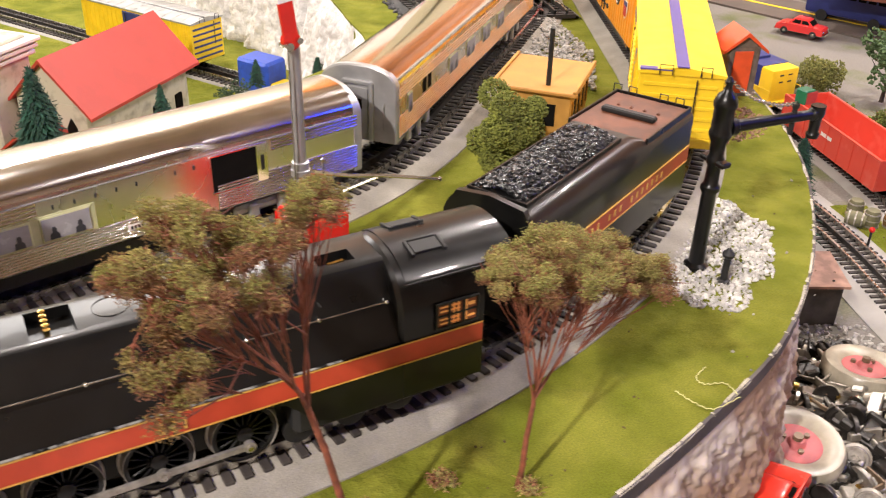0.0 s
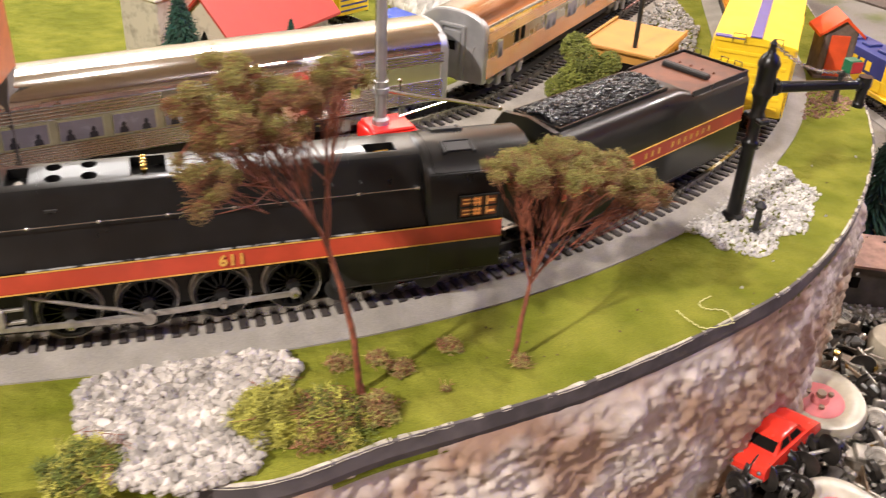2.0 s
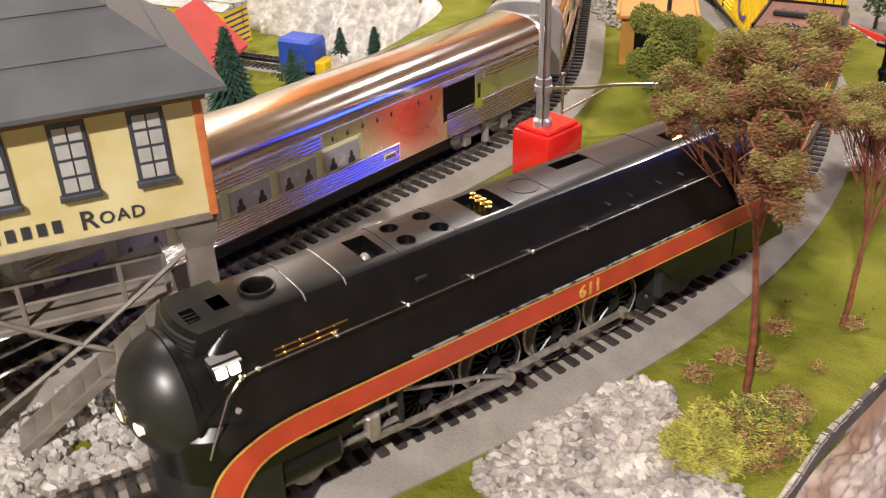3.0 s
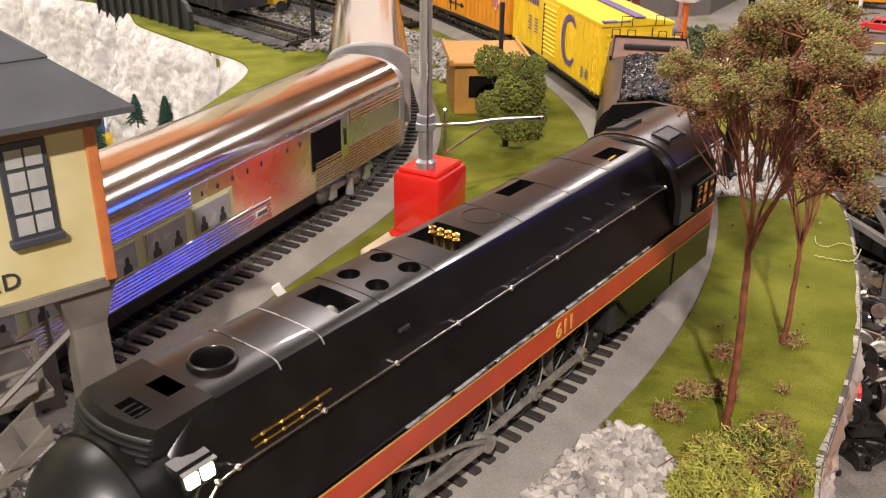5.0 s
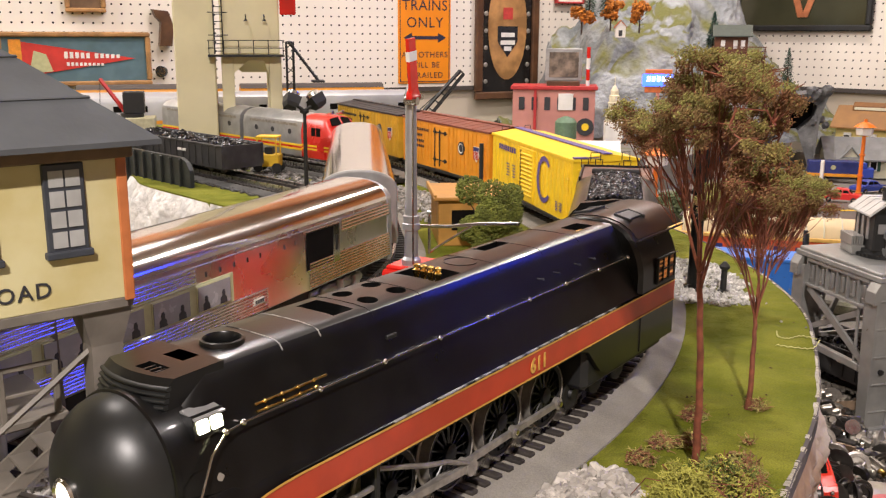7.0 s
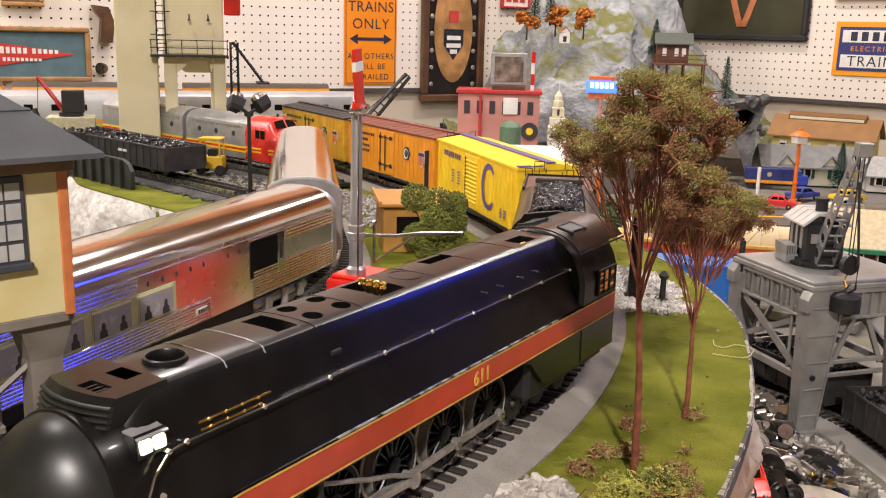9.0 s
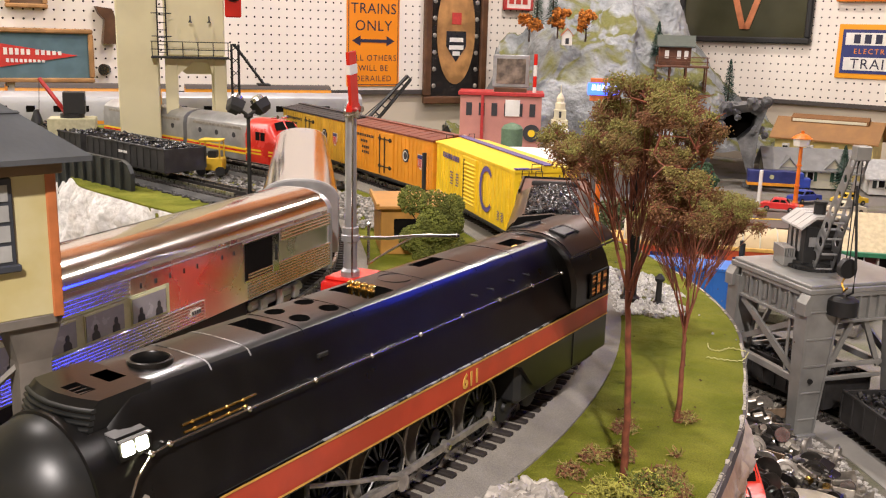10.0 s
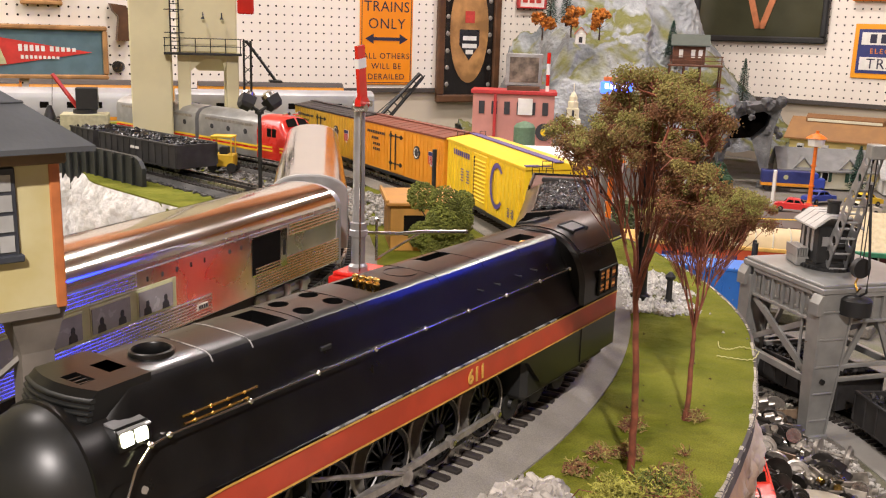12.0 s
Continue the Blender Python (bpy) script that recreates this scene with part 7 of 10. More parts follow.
def toy_car(m, ln, paint, label, glass=None, name="toy_car", h=1.0):
    """A rounded die-cast car: body, cabin, windows, bumpers, wheels."""
    root = thing(name, label, "car", m, "toy cars")
    w = ln * 0.20
    prof = [(-0.5, 0.07), (-0.5, 0.16), (-0.47, 0.205), (-0.30, 0.22), (-0.2, 0.225), (0.18, 0.225), (0.40, 0.21), (0.48, 0.18), (0.5, 0.12), (0.5, 0.07)]
    mb = MB().loft([[(x * ln, s * w, z * ln * h) for x, z in prof] for s, in ((-1.0,), (-0.92,), (0.92,), (1.0,))])
    b = MB()
    rings = []
    for s, k in ((-1.0, 0.93), (-0.86, 1.0), (0.86, 1.0), (1.0, 0.93)):
        rings.append([(x * ln, s * w, (0.14 + (z - 0.14) * k) * ln * h) for x, z in prof])
    body = part("body", b.loft(rings), paint, root, smooth=30)
    cab = [(-0.30, 0.20), (-0.17, 0.325), (-0.10, 0.345), (0.08, 0.35), (0.15, 0.33), (0.27, 0.20)]
    wide = lambda z: 0.94 - 0.24 * (z - 0.2) / 0.15
    part("cabin", MB().loft([[(x * ln, s * w * wide(z) * k, (z - (0.012 if k > 0.9 and z > 0.3 else 0)) * ln * h) for x, z in cab] for s, k in ((-1, 1.0), (-1, 0.82), (1, 0.82), (1, 1.0))]), paint, body, smooth=45)
    gl = glass or HOLE
    for s in (-1, 1):
        for a0, a1, t0, t1 in ((-0.205, -0.035, -0.140, -0.035), (-0.010, 0.180, -0.010, 0.115)):
            part("side_window", MB().loft([[(x * ln, s * (w * wide(z) + o * ln), z * ln * h) for x, z in ((a0, 0.243), (t0, 0.310), (t1, 0.310), (a1, 0.243))] for o in (-0.002, 0.0022)]), gl, body, smooth=0)
        for x in (-0.31, 0.30):
            wl = part("wheel", MB().lathe([(ln * 0.075, 0), (ln * 0.075, ln * 0.035), (ln * 0.045, ln * 0.04)], (x * ln, s * w * 0.86, ln * 0.075), (0, s, 0), 16), BLACKM, root)
            part("hub_cap", MB().lathe([(ln * 0.036, 0), (ln * 0.02, ln * 0.008)], (x * ln, s * w * 0.86 + s * ln * 0.038, ln * 0.075), (0, s, 0), 12), STEEL, wl)
        part("headlight", MB().ball((-0.5 * ln, s * w * 0.72, 0.15 * ln * h), ln * 0.025, sub=2), STEEL, body)
    part("windscreen", MB().loft([[(x * ln, s * w * 0.70, z * ln * h) for x, z in ((-0.268, 0.238), (-0.190, 0.314), (-0.183, 0.310), (-0.262, 0.232))] for s in (-1, 1)]), gl, body, smooth=0)
    part("rear_window", MB().loft([[(x * ln, s * w * 0.70, z * ln * h) for x, z in ((0.241, 0.236), (0.175, 0.308), (0.168, 0.304), (0.235, 0.230))] for s in (-1, 1)]), gl, body, smooth=0)
    for x in (-0.515, 0.515):
        part("bumper", MB().bbox(x * ln - ln * 0.012, x * ln + ln * 0.012, -w * 0.98, w * 0.98, ln * 0.07, ln * 0.105, ln * 0.008), STEEL, root)
    return root


for x, y, a in ((0.878, 0.262, 10), (0.905, 0.272, 70), (0.925, 0.280, 30), (0.892, 0.262, 120), (0.94, 0.275, 0), (0.915, 0.258, 45)):
    for k, z in ((1, LOW), (3, LOW + 0.015), (0, LOW + 0.032)):
        copy_thing(PROTOS[k], pose(x + 0.004 * k, y - 0.003 * k, z + (0.011 if k == 0 else 0), 0, 0, a + 40 * k))
CARRED = mat("glossy_toy_red", (0.68, 0.035, 0.018), 0.25, var=0.08, scale=60, coat=0.3)
toy_car(pose(0.914, 0.287, -0.141, -8, -4, 24), 0.076, CARRED, "small glossy red plastic toy car on the scrap")


def brown_shed():
    root = thing("shed", "small grey toy shed with a rusty brown roof", "shed", pose(1.171, 0.501, LOW, 0, 0, -28))
    part("wall", MB().bbox(-0.038, 0.038, -0.024, 0.024, 0, 0.046, 0.0006), mat("grey_shed_wall", (0.085, 0.075, 0.065), 0.8, var=0.3, scale=60, bump=0.2), root, smooth=0)
    part("roof", MB().loft([[(x, y, z) for y, z in ((-0.029, 0.045), (-0.029, 0.0478), (0.029, 0.0535), (0.029, 0.0505))] for x in (-0.042, 0.042)]), mat("rusty_roof", (0.38, 0.22, 0.16), 0.75, var=0.35, scale=60, bump=0.2), root, "rusty brown roof with screw heads", smooth=0)
    part("window", MB().bbox(-0.016, -0.006, -0.0252, -0.0235, 0.02, 0.032, 0.0004), HOLE, root)
    for x, y, z in ((-0.028, -0.02, 0.0488), (0.028, -0.02, 0.0488), (-0.005, 0.015, 0.0522), (0.02, 0.018, 0.0525), (-0.03, 0.012, 0.0519)):
        part("screw", MB().ball((x, y, z), 0.0016), SCRAPMATS[0], root)


brown_shed()


# ---- gantry crane ----
def gantry_crane():
    root = thing("gantry_crane", "silver-grey plastic gantry crane with a black lifting magnet", "crane", pose(1.239, 0.220, LOW, 0, 0, 50.7))
    gp = mat("grey_crane_plastic", (0.30, 0.30, 0.285), 0.36, 0.35, var=0.15, scale=40, bump=0.05)
    W, D, T = 0.110, 0.115, 0.162
    deck = part("deck", MB().bbox(-0.012, W + 0.012, -0.012, D + 0.012, T - 0.009, T - 0.0035, 0.0008), gp, root, "flat grey crane deck with a stepped edge")
    part("deck_plate", MB().bbox(-0.0095, W + 0.0095, -0.0095, D + 0.0095, T - 0.0036, T, 0.0008), gp, deck)
    for x, sx in ((0, 1), (W, -1)):
        for y, sy in ((0, 1), (D, -1)):
            X = lambda u: x + sx * (u - 0.012)
            Y = lambda v: y + sy * (v - 0.013)
            # hollow leg: wide, tapered outer web between two flanges
            web = MB().loft([[(X(0.0015), Y(0.001), z), (X(0.005), Y(0.001), z), (X(0.005), Y(wd), z), (X(0.0015), Y(wd), z)] for z, wd in ((0.0, 0.023), (T - 0.009, 0.041))])
            leg = part("leg", web, gp, root, "tapered grey leg", smooth=0)
            part("flange", MB().loft([[(X(0.0), Y(0.0), z), (X(wd), Y(0.0), z), (X(wd), Y(0.0035), z), (X(0.0), Y(0.0035), z)] for z, wd in ((0.0, 0.013), (T - 0.024, 0.019), (T - 0.018, 0.019))]), gp, leg, smooth=0)
            part("flange", MB().loft([[(X(0.0), Y(wd), z), (X(0.010), Y(wd), z), (X(0.010), Y(wd + 0.0022), z), (X(0.0), Y(wd + 0.0022), z)] for z, wd in ((0.0, 0.022), (T - 0.009, 0.040))]), gp, leg, smooth=0)
            part("leg_cap", MB().loft([[(X(u), Y(v), z) for v, z in ((-0.004, T - 0.030), (0.0034, T - 0.030), (0.0034, T - 0.0095), (0.0005, T - 0.0095), (-0.004, T - 0.018))] for u in (-0.001, 0.0125)]), gp, leg, "bevelled leg cap", smooth=0)
            part("foot", MB().bbox(min(X(-0.002), X(0.016)), max(X(-0.002), X(0.016)), min(Y(-0.003), Y(0.027)), max(Y(-0.003), Y(0.027)), 0, 0.005, 0.001), gp, leg)
            for k in range(5):
                z = 0.020 + k * 0.0285
                wd = 0.022 + 0.018 * z / T
                part("leg_rib", MB().bbox(min(X(-0.0004), X(0.003)), max(X(-0.0004), X(0.003)), min(Y(0.002), Y(wd)), max(Y(0.002), Y(wd)), z, z + 0.0018, 0.0004), gp, leg)
            part("bolt", MB().cyl((X(-0.001), Y(0.013), 0.062), (X(0.003), Y(0.013), 0.062), 0.0028, n=10), BLACKM, leg)
    def framed_girder(a, b, flip, n, out, s, letters):
        """A girder of framed, recessed panels along one side."""
        def bx(u0, u1, o0, o1, z0, z1, bevel=0.0004):
            lo, hi = sorted((out + s * o0, out + s * o1))
            return MB().bbox(lo, hi, u0, u1, z0, z1, bevel) if flip else MB().bbox(u0, u1, lo, hi, z0, z1, bevel)
        g = part("end_girder" if flip else "side_girder", bx(a, b, -0.004, 0.0, T - 0.040, T - 0.008), gp, root)
        part("girder_rail", bx(a, b, -0.001, 0.0042, T - 0.0405, T - 0.0375), gp, g)
        part("girder_rail", bx(a, b, -0.001, 0.0042, T - 0.0135, T - 0.0085), gp, g)
        for k in range(n + 1):
            u = a + (b - a) * k / n
            part("girder_rib", bx(u - 0.0009, u + 0.0009, -0.001, 0.0036, T - 0.039, T - 0.010), gp, g)
            if letters and k < n:
                m = u + (b - a) / n / 2
                part("raised_letter_bar", bx(m - 0.0014, m + 0.0014, -0.001, 0.0022, T - 0.0335, T - 0.0175), gp, g)
                part("raised_letter_bar", bx(m + 0.0012, m + 0.0036, -0.001, 0.0022, T - 0.0335, T - 0.0310), gp, g)
    def bar(p, q, wide, thick, normal):
        """A flat bar from p to q."""
        p, q = Vector(p), Vector(q)
        d = (q - p).normalized()
        nv = Vector(normal)
        e = d.cross(nv) * wide / 2
        return MB().loft([[c + e + nv * thick / 2, c - e + nv * thick / 2, c - e - nv * thick / 2, c + e - nv * thick / 2] for c in (p, q)])
    for y, s in ((0, -1), (D, 1)):
        framed_girder(0.006, W - 0.006, False, 6, y + s * 0.006, s, True)
        yy = y + s * 0.006
        part("cross_brace", bar((0.006, yy, 0.066), (W - 0.008, yy, T - 0.042), 0.0075, 0.003, (0, 1, 0)), gp, root, smooth=0)
        part("cross_brace", bar((W - 0.008, yy - s * 0.0032, 0.074), (0.010, yy - s * 0.0032, T - 0.042), 0.0060, 0.003, (0, 1, 0)), gp, root, smooth=0)
        part("lower_beam", MB().bbox(0.002, W - 0.002, yy - 0.003, yy + 0.003, 0.056, 0.0635, 0.0006), gp, root)
        part("post", MB().bbox(0.0195, 0.0225, yy - 0.0012, yy + 0.0012, 0.062, T - 0.039, 0.0004), gp, root)
    for x, s in ((0, -1), (W, 1)):
        framed_girder(0.028, D - 0.028, True, 5, x + s * 0.007, s, False)
        xx = x + s * 0.004
        for y0, y1 in ((0.026, 0.050), (D - 0.026, D - 0.050)):
            part("knee_brace", bar((xx, y0, 0.070), (xx, y1, T - 0.040), 0.0055, 0.003, (1, 0, 0)), gp, root, smooth=0)
        for z in (0.058, 0.072):
            part("lower_beam", MB().bbox(xx - 0.0022, xx + 0.0022, 0.022, D - 0.022, z, z + 0.0045, 0.0006), gp, root)
    cx, cy = 0.060, 0.0675
    part("slewing_ring", MB().lathe([(0.0275, T), (0.0275, T + 0.004), (0.024, T + 0.0045), (0.024, T + 0.008)], (cx, cy, 0), n=36), BLACKM, root, "black geared slewing ring")
    for k in range(36):
        a = radians(10 * k)
        part("gear_tooth", MB().box(-0.0012, 0.0012, 0.0268, 0.0288, T + 0.0005, T + 0.0036, pose(cx, cy, 0, 0, 0, 10 * k)), BLACKM, root, smooth=0)
    turn = pose(cx, cy, 0, 0, 0, 163)
    cabm = part("cab_house", MB().bbox(-0.030, 0.020, -0.020, 0.020, T + 0.007, T + 0.046, 0.0012, turn), BLACKM, root, "black crane house")
    cr = part("cab_roof", MB().loft([[(x, y, z) for y, z in ((-0.026, T + 0.0435), (-0.026, T + 0.0455), (-0.011, T + 0.0575), (0.011, T + 0.0575), (0.026, T + 0.0455), (0.026, T + 0.0435), (0.011, T + 0.0555), (-0.011, T + 0.0555))] for x in (-0.037, 0.022)], m=turn), mat("pale_grey_roof", (0.55, 0.55, 0.53), 0.4, 0.2, var=0.1, scale=60), cabm, "pale grey ribbed roof", smooth=0)
    for k in range(5):
        x = -0.036 + k * 0.0142
        part("roof_rib", MB().loft([[(xx, y, z) for y, z in ((-0.0262, T + 0.0457), (-0.011, T + 0.0579), (0.011, T + 0.0579), (0.0262, T + 0.0457), (0.011, T + 0.0570), (-0.011, T + 0.0570))] for xx in (x - 0.0006, x + 0.0006)], m=turn), gp, cr, smooth=0)
    part("cab_chimney", MB().lathe([(0.0062, T + 0.056), (0.0062, T + 0.068), (0.0072, T + 0.069), (0.0072, T + 0.0715)], (0, 0, 0), n=18, m=turn), BLACKM, cabm)
    part("side_step", MB().bbox(-0.030, 0.002, -0.033, -0.020, T + 0.0005, T + 0.010, 0.0006, turn), gp, cabm)
    for k in range(5):
        part("step_slat", MB().bbox(-0.030, 0.002, -0.034 + k * 0.0026, -0.0322 + k * 0.0026, T + 0.010, T + 0.020, 0.0004, turn), gp, cabm)
    for x in (-0.024, -0.011, 0.002):
        part("house_slot", MB().box(x, x + 0.006, -0.0206, -0.0198, T + 0.018, T + 0.040, turn), ALUGREY, cabm, smooth=0)
    part("number_plate", MB().box(0.0198, 0.0206, -0.016, -0.009, T + 0.026, T + 0.036, turn), ALUGREY, cabm, smooth=0)
    # boom of two side plates with round holes, joined by cross bars
    p0, p1 = Vector((0.018, 0, T + 0.008)), Vector((0.079, 0, T + 0.131))
    d = (p1 - p0).normalized()
    up = Vector((-d.z, 0, d.x))
    n = 7
    for sg in (-1, 1):
        for i in range(n):
            boom = MB()
            ta, tb = i / n, (i + 1) / n
            rim_pts, hole_pts = [], []
            mid = p0.lerp(p1, (ta + tb) / 2)
            half = (p1 - p0).length / n / 2
            wa, wb = 0.0098 - 0.0036 * ta, 0.0098 - 0.0036 * tb
            for k in range(16):
                a = radians(22.5 * k)
                c, q = math.cos(a), math.sin(a)
                f = 1 / max(abs(c), abs(q))
                wide = wa + (wb - wa) * (c * f + 1) / 2
                rim_pts.append(mid + d * half * c * f + up * wide * q * f)
                hole_pts.append(mid + (d * c + up * q) * 0.0056 * (1 - 0.25 * ta))
            for o in (-0.0006, 0.0006):
                off = Vector((0, sg * (0.0095 - 0.004 * (ta + tb) / 2) + o, 0))
                boom.loft([[v + off for v in rim_pts], [v + off for v in hole_pts]], False, True, turn)
            e = Vector((0, sg * (0.0095 - 0.004 * (ta + tb) / 2), 0))
            boom.loft([[v + e + Vector((0, o, 0)) for v in hole_pts] for o in (-0.0006, 0.0006)], False, True, turn)
            part("boom_plate", boom, ALUGREY, root, "silver boom side plate with a round hole", smooth=0)
    for i in range(n + 1):
        c = p0.lerp(p1, i / n)
        for o in (-1, 1):
            e = up * o * (0.0092 - 0.0036 * i / n)
            part("boom_bar", MB().cyl(c + e + Vector((0, -0.0085 + 0.004 * i / n, 0)), c + e + Vector((0, 0.0085 - 0.004 * i / n, 0)), 0.0012, n=6, m=turn), ALUGREY, root)
    part("boom_head", MB().bbox(-0.007, 0.007, -0.007, 0.007, -0.006, 0.008, 0.001, turn @ Matrix.Translation(p1)), gp, root)
    tip = turn @ p1
    hook = Vector((tip.x, tip.y, 0))
    for dx in (-0.003, 0.003):
        part("cable", MB().tube([(hook.x + dx, hook.y, tip.z), (hook.x + dx * 0.7, hook.y, T + 0.02)], 0.0006, 5), BLACKM, root)
    part("pulley_block", MB().cyl((hook.x - 0.003, hook.y, T + 0.018), (hook.x + 0.003, hook.y, T + 0.018), 0.010, n=20), BLACKM, root, "black pulley block")
    part("power_cable", MB().tube([(hook.x - 0.004, hook.y + 0.004, tip.z - 0.030), (hook.x - 0.008, hook.y + 0.002, T + 0.060), (hook.x - 0.012, hook.y, T + 0.020), (hook.x - 0.012, hook.y, T - 0.004), (hook.x - 0.004, hook.y, T - 0.009)], 0.0013, 6), BLACKM, root, "thick black cable")
    part("hook", MB().tube([(hook.x, hook.y, T + 0.010), (hook.x + 0.004, hook.y, T + 0.002), (hook.x, hook.y, T - 0.006), (hook.x - 0.004, hook.y, T - 0.001)], 0.0012, 6), BRASS, root, "brass hook")
    part("magnet", MB().lathe([(0.012, 0), (0.015, 0.001), (0.015, 0.016), (0.011, 0.019), (0.004, 0.020)], (hook.x, hook.y, T - 0.030), n=28), BLACKM, root, "round black lifting magnet")
    return root


gantry_crane()


# ---- cars on the lower tracks ----
def gondola(m, ln, body, label, load=None, h=0.046, seed=1, ribs=12):
    root = thing("gondola_car", label, "train car", m, "gondola cars")
    w, z0, z1 = 0.032, 0.024, 0.024 + h
    for y0, y1 in ((-w, -w + 0.0016), (w - 0.0016, w)):
        sd = part("side", MB().bbox(0, ln, y0, y1, z0, z1, 0.0004), body, root, smooth=0)
        yy = y0 if y0 < 0 else y1
        for i in range(ribs + 1):
            x = ln * i / ribs
            part("side_rib", MB().bbox(x - 0.0012, x + 0.0012, yy - 0.0012, yy + 0.0012, z0, z1, 0.0003), body, sd)
        part("top_rail", MB().bbox(0, ln, yy - 0.0014, yy + 0.0014, z1 - 0.002, z1 + 0.0008, 0.0004), body, sd)
        part("number_bar", MB().box(ln * 0.45, ln * 0.56, yy * 1.03 - 0.0002, yy * 1.03 + 0.0002, z0 + h * 0.5, z0 + h * 0.62), WHITE, sd, smooth=0)
    for x0, x1 in ((0, 0.0016), (ln - 0.0016, ln)):
        part("end", MB().bbox(x0, x1, -w, w, z0, z1, 0.0004), body, root, smooth=0)
    part("floor", MB().bbox(0, ln, -w, w, z0 - 0.003, z0 + 0.001, 0.0004), body, root, smooth=0)
    if load:
        r = random.Random(seed)
        mb = MB()
        for _ in range(420):
            mb.ball((r.uniform(0.006, ln - 0.006), r.uniform(-w + 0.005, w - 0.005), z1 - 0.006 + r.uniform(-0.003, 0.006)), r.uniform(0.002, 0.005), jit=0.35, rng=r)
        part("load", mb, load, root, "dark lumpy load", smooth=0)["kind"] = "stuff"
        part("load_bed", MB().box(0.002, ln - 0.002, -w + 0.002, w - 0.002, z0, z1 - 0.007), load, root, smooth=0)
    trucks(root, (0.04, ln - 0.04))
    return root


def ring_pose(r, a0, length, z=LOW):
    p = Vector((CX + r * math.sin(radians(a0)), CY - r * math.cos(radians(a0))))
    a1 = a0 + math.degrees(length / r)
    q = Vector((CX + r * math.sin(radians(a1)), CY - r * math.cos(radians(a1))))
    return pose(p.x, p.y, z, 0, 0, math.degrees(math.atan2(q.y - p.y, q.x - p.x)))


DARKGREY = mat("worn_black_gondola", (0.030, 0.028, 0.027), 0.6, var=0.4, scale=60, bump=0.15)
SCRAPLOAD = vary(mat("dark_load", (0.03, 0.028, 0.026), 0.5, 0.2, var=0.5, scale=120, bump=0.3), 0.6)


gondola(pose(1.183, 0.230, LOW, 0, 0, 180 + 40), 0.24, DARKGREY, "worn black gondola car with scrap on the lower track", SCRAPLOAD, 0.030, 2)
gondola(pose(1.206, 0.258, LOW, 0, 0, 58), 0.14, DARKGREY, "short black gondola car with a dark load under the gantry crane", SCRAPLOAD, 0.030, 3, 8)
HOPRED = mat("worn_red_hopper", (0.58, 0.06, 0.035), 0.5, var=0.25, scale=45, bump=0.1, second=(0.66, 0.16, 0.12), blend=(0.5, 0.8))
gondola(ring_pose(1.0, 65.2, 0.225), 0.225, HOPRED, "worn bright red hopper car on the lower track", None, 0.038, 4, 8)


def diesel(m, ln, low_m, up_m, nose_m, label):
    root = thing("diesel_locomotive", label, "locomotive", m, "diesel locomotives")
    w = 0.026
    part("frame", MB().bbox(0, ln, -0.031, 0.031, 0.026, 0.033, 0.001), nose_m, root)
    b = part("hood", MB().bbox(0.026, ln - 0.012, -w, w, 0.033, 0.082, 0.003, seg=2), up_m, root, "dark blue hood", smooth=40)
    part("end_hood", MB().bbox(0.004, 0.030, -w * 0.98, w * 0.98, 0.033, 0.080, 0.003, seg=2), nose_m, root, "yellow end", smooth=40)
    for i in range(5):
        x = 0.05 + i * 0.035
        part("roof_fan", MB().bbox(x, x + 0.018, -0.012, 0.012, 0.081, 0.086, 0.001), up_m, b)
    for sg in (-1, 1):
        part("lower_stripe", MB().box(0.026, ln - 0.012, sg * w * 1.012 - 0.0003, sg * w * 1.012 + 0.0003, 0.034, 0.050), low_m, b, smooth=0)
        for i in range(7):
            x = 0.055 + i * 0.016
            part("letter_bar", MB().box(x, x + 0.010, sg * w * 1.02 - 0.0004, sg * w * 1.02 + 0.0004, 0.056, 0.070), low_m, b, smooth=0)
        part("hand_rail", MB().tube([(0.0, sg * 0.030, 0.033), (0.0, sg * 0.030, 0.052), (ln, sg * 0.030, 0.052), (ln, sg * 0.030, 0.033)], 0.0006, 5), nose_m, root)
    for z in (0.060, 0.070):
        for y in (-0.012, 0.004):
            part("end_light", MB().box(0.0034, 0.0042, y, y + 0.007, z, z + 0.002), DARKSHAPE, root, smooth=0)
    trucks(root, (0.045, ln - 0.045))
    return root


diesel(ring_pose(1.0, 80.8, 0.24), 0.24, YELLOW, NAVY, YELLOW, "blue and yellow toy diesel locomotive on the lower track")


def barrel(at, tilt, mt, label):
    root = thing("barrel", label, "barrel", pose(*at, *tilt), "barrels")
    part("stave_body", MB().lathe([(0.0072, 0), (0.0090, 0.006), (0.0096, 0.0115), (0.0090, 0.017), (0.0072, 0.023), (0.0004, 0.0222)], n=18), mt, root, smooth=40)
    for z in (0.004, 0.0115, 0.019):
        part("hoop", MB().lathe([(0.0088, z - 0.0008), (0.0098, z - 0.0008), (0.0098, z + 0.0008), (0.0088, z + 0.0008)], n=18, caps=False), RODS, root)


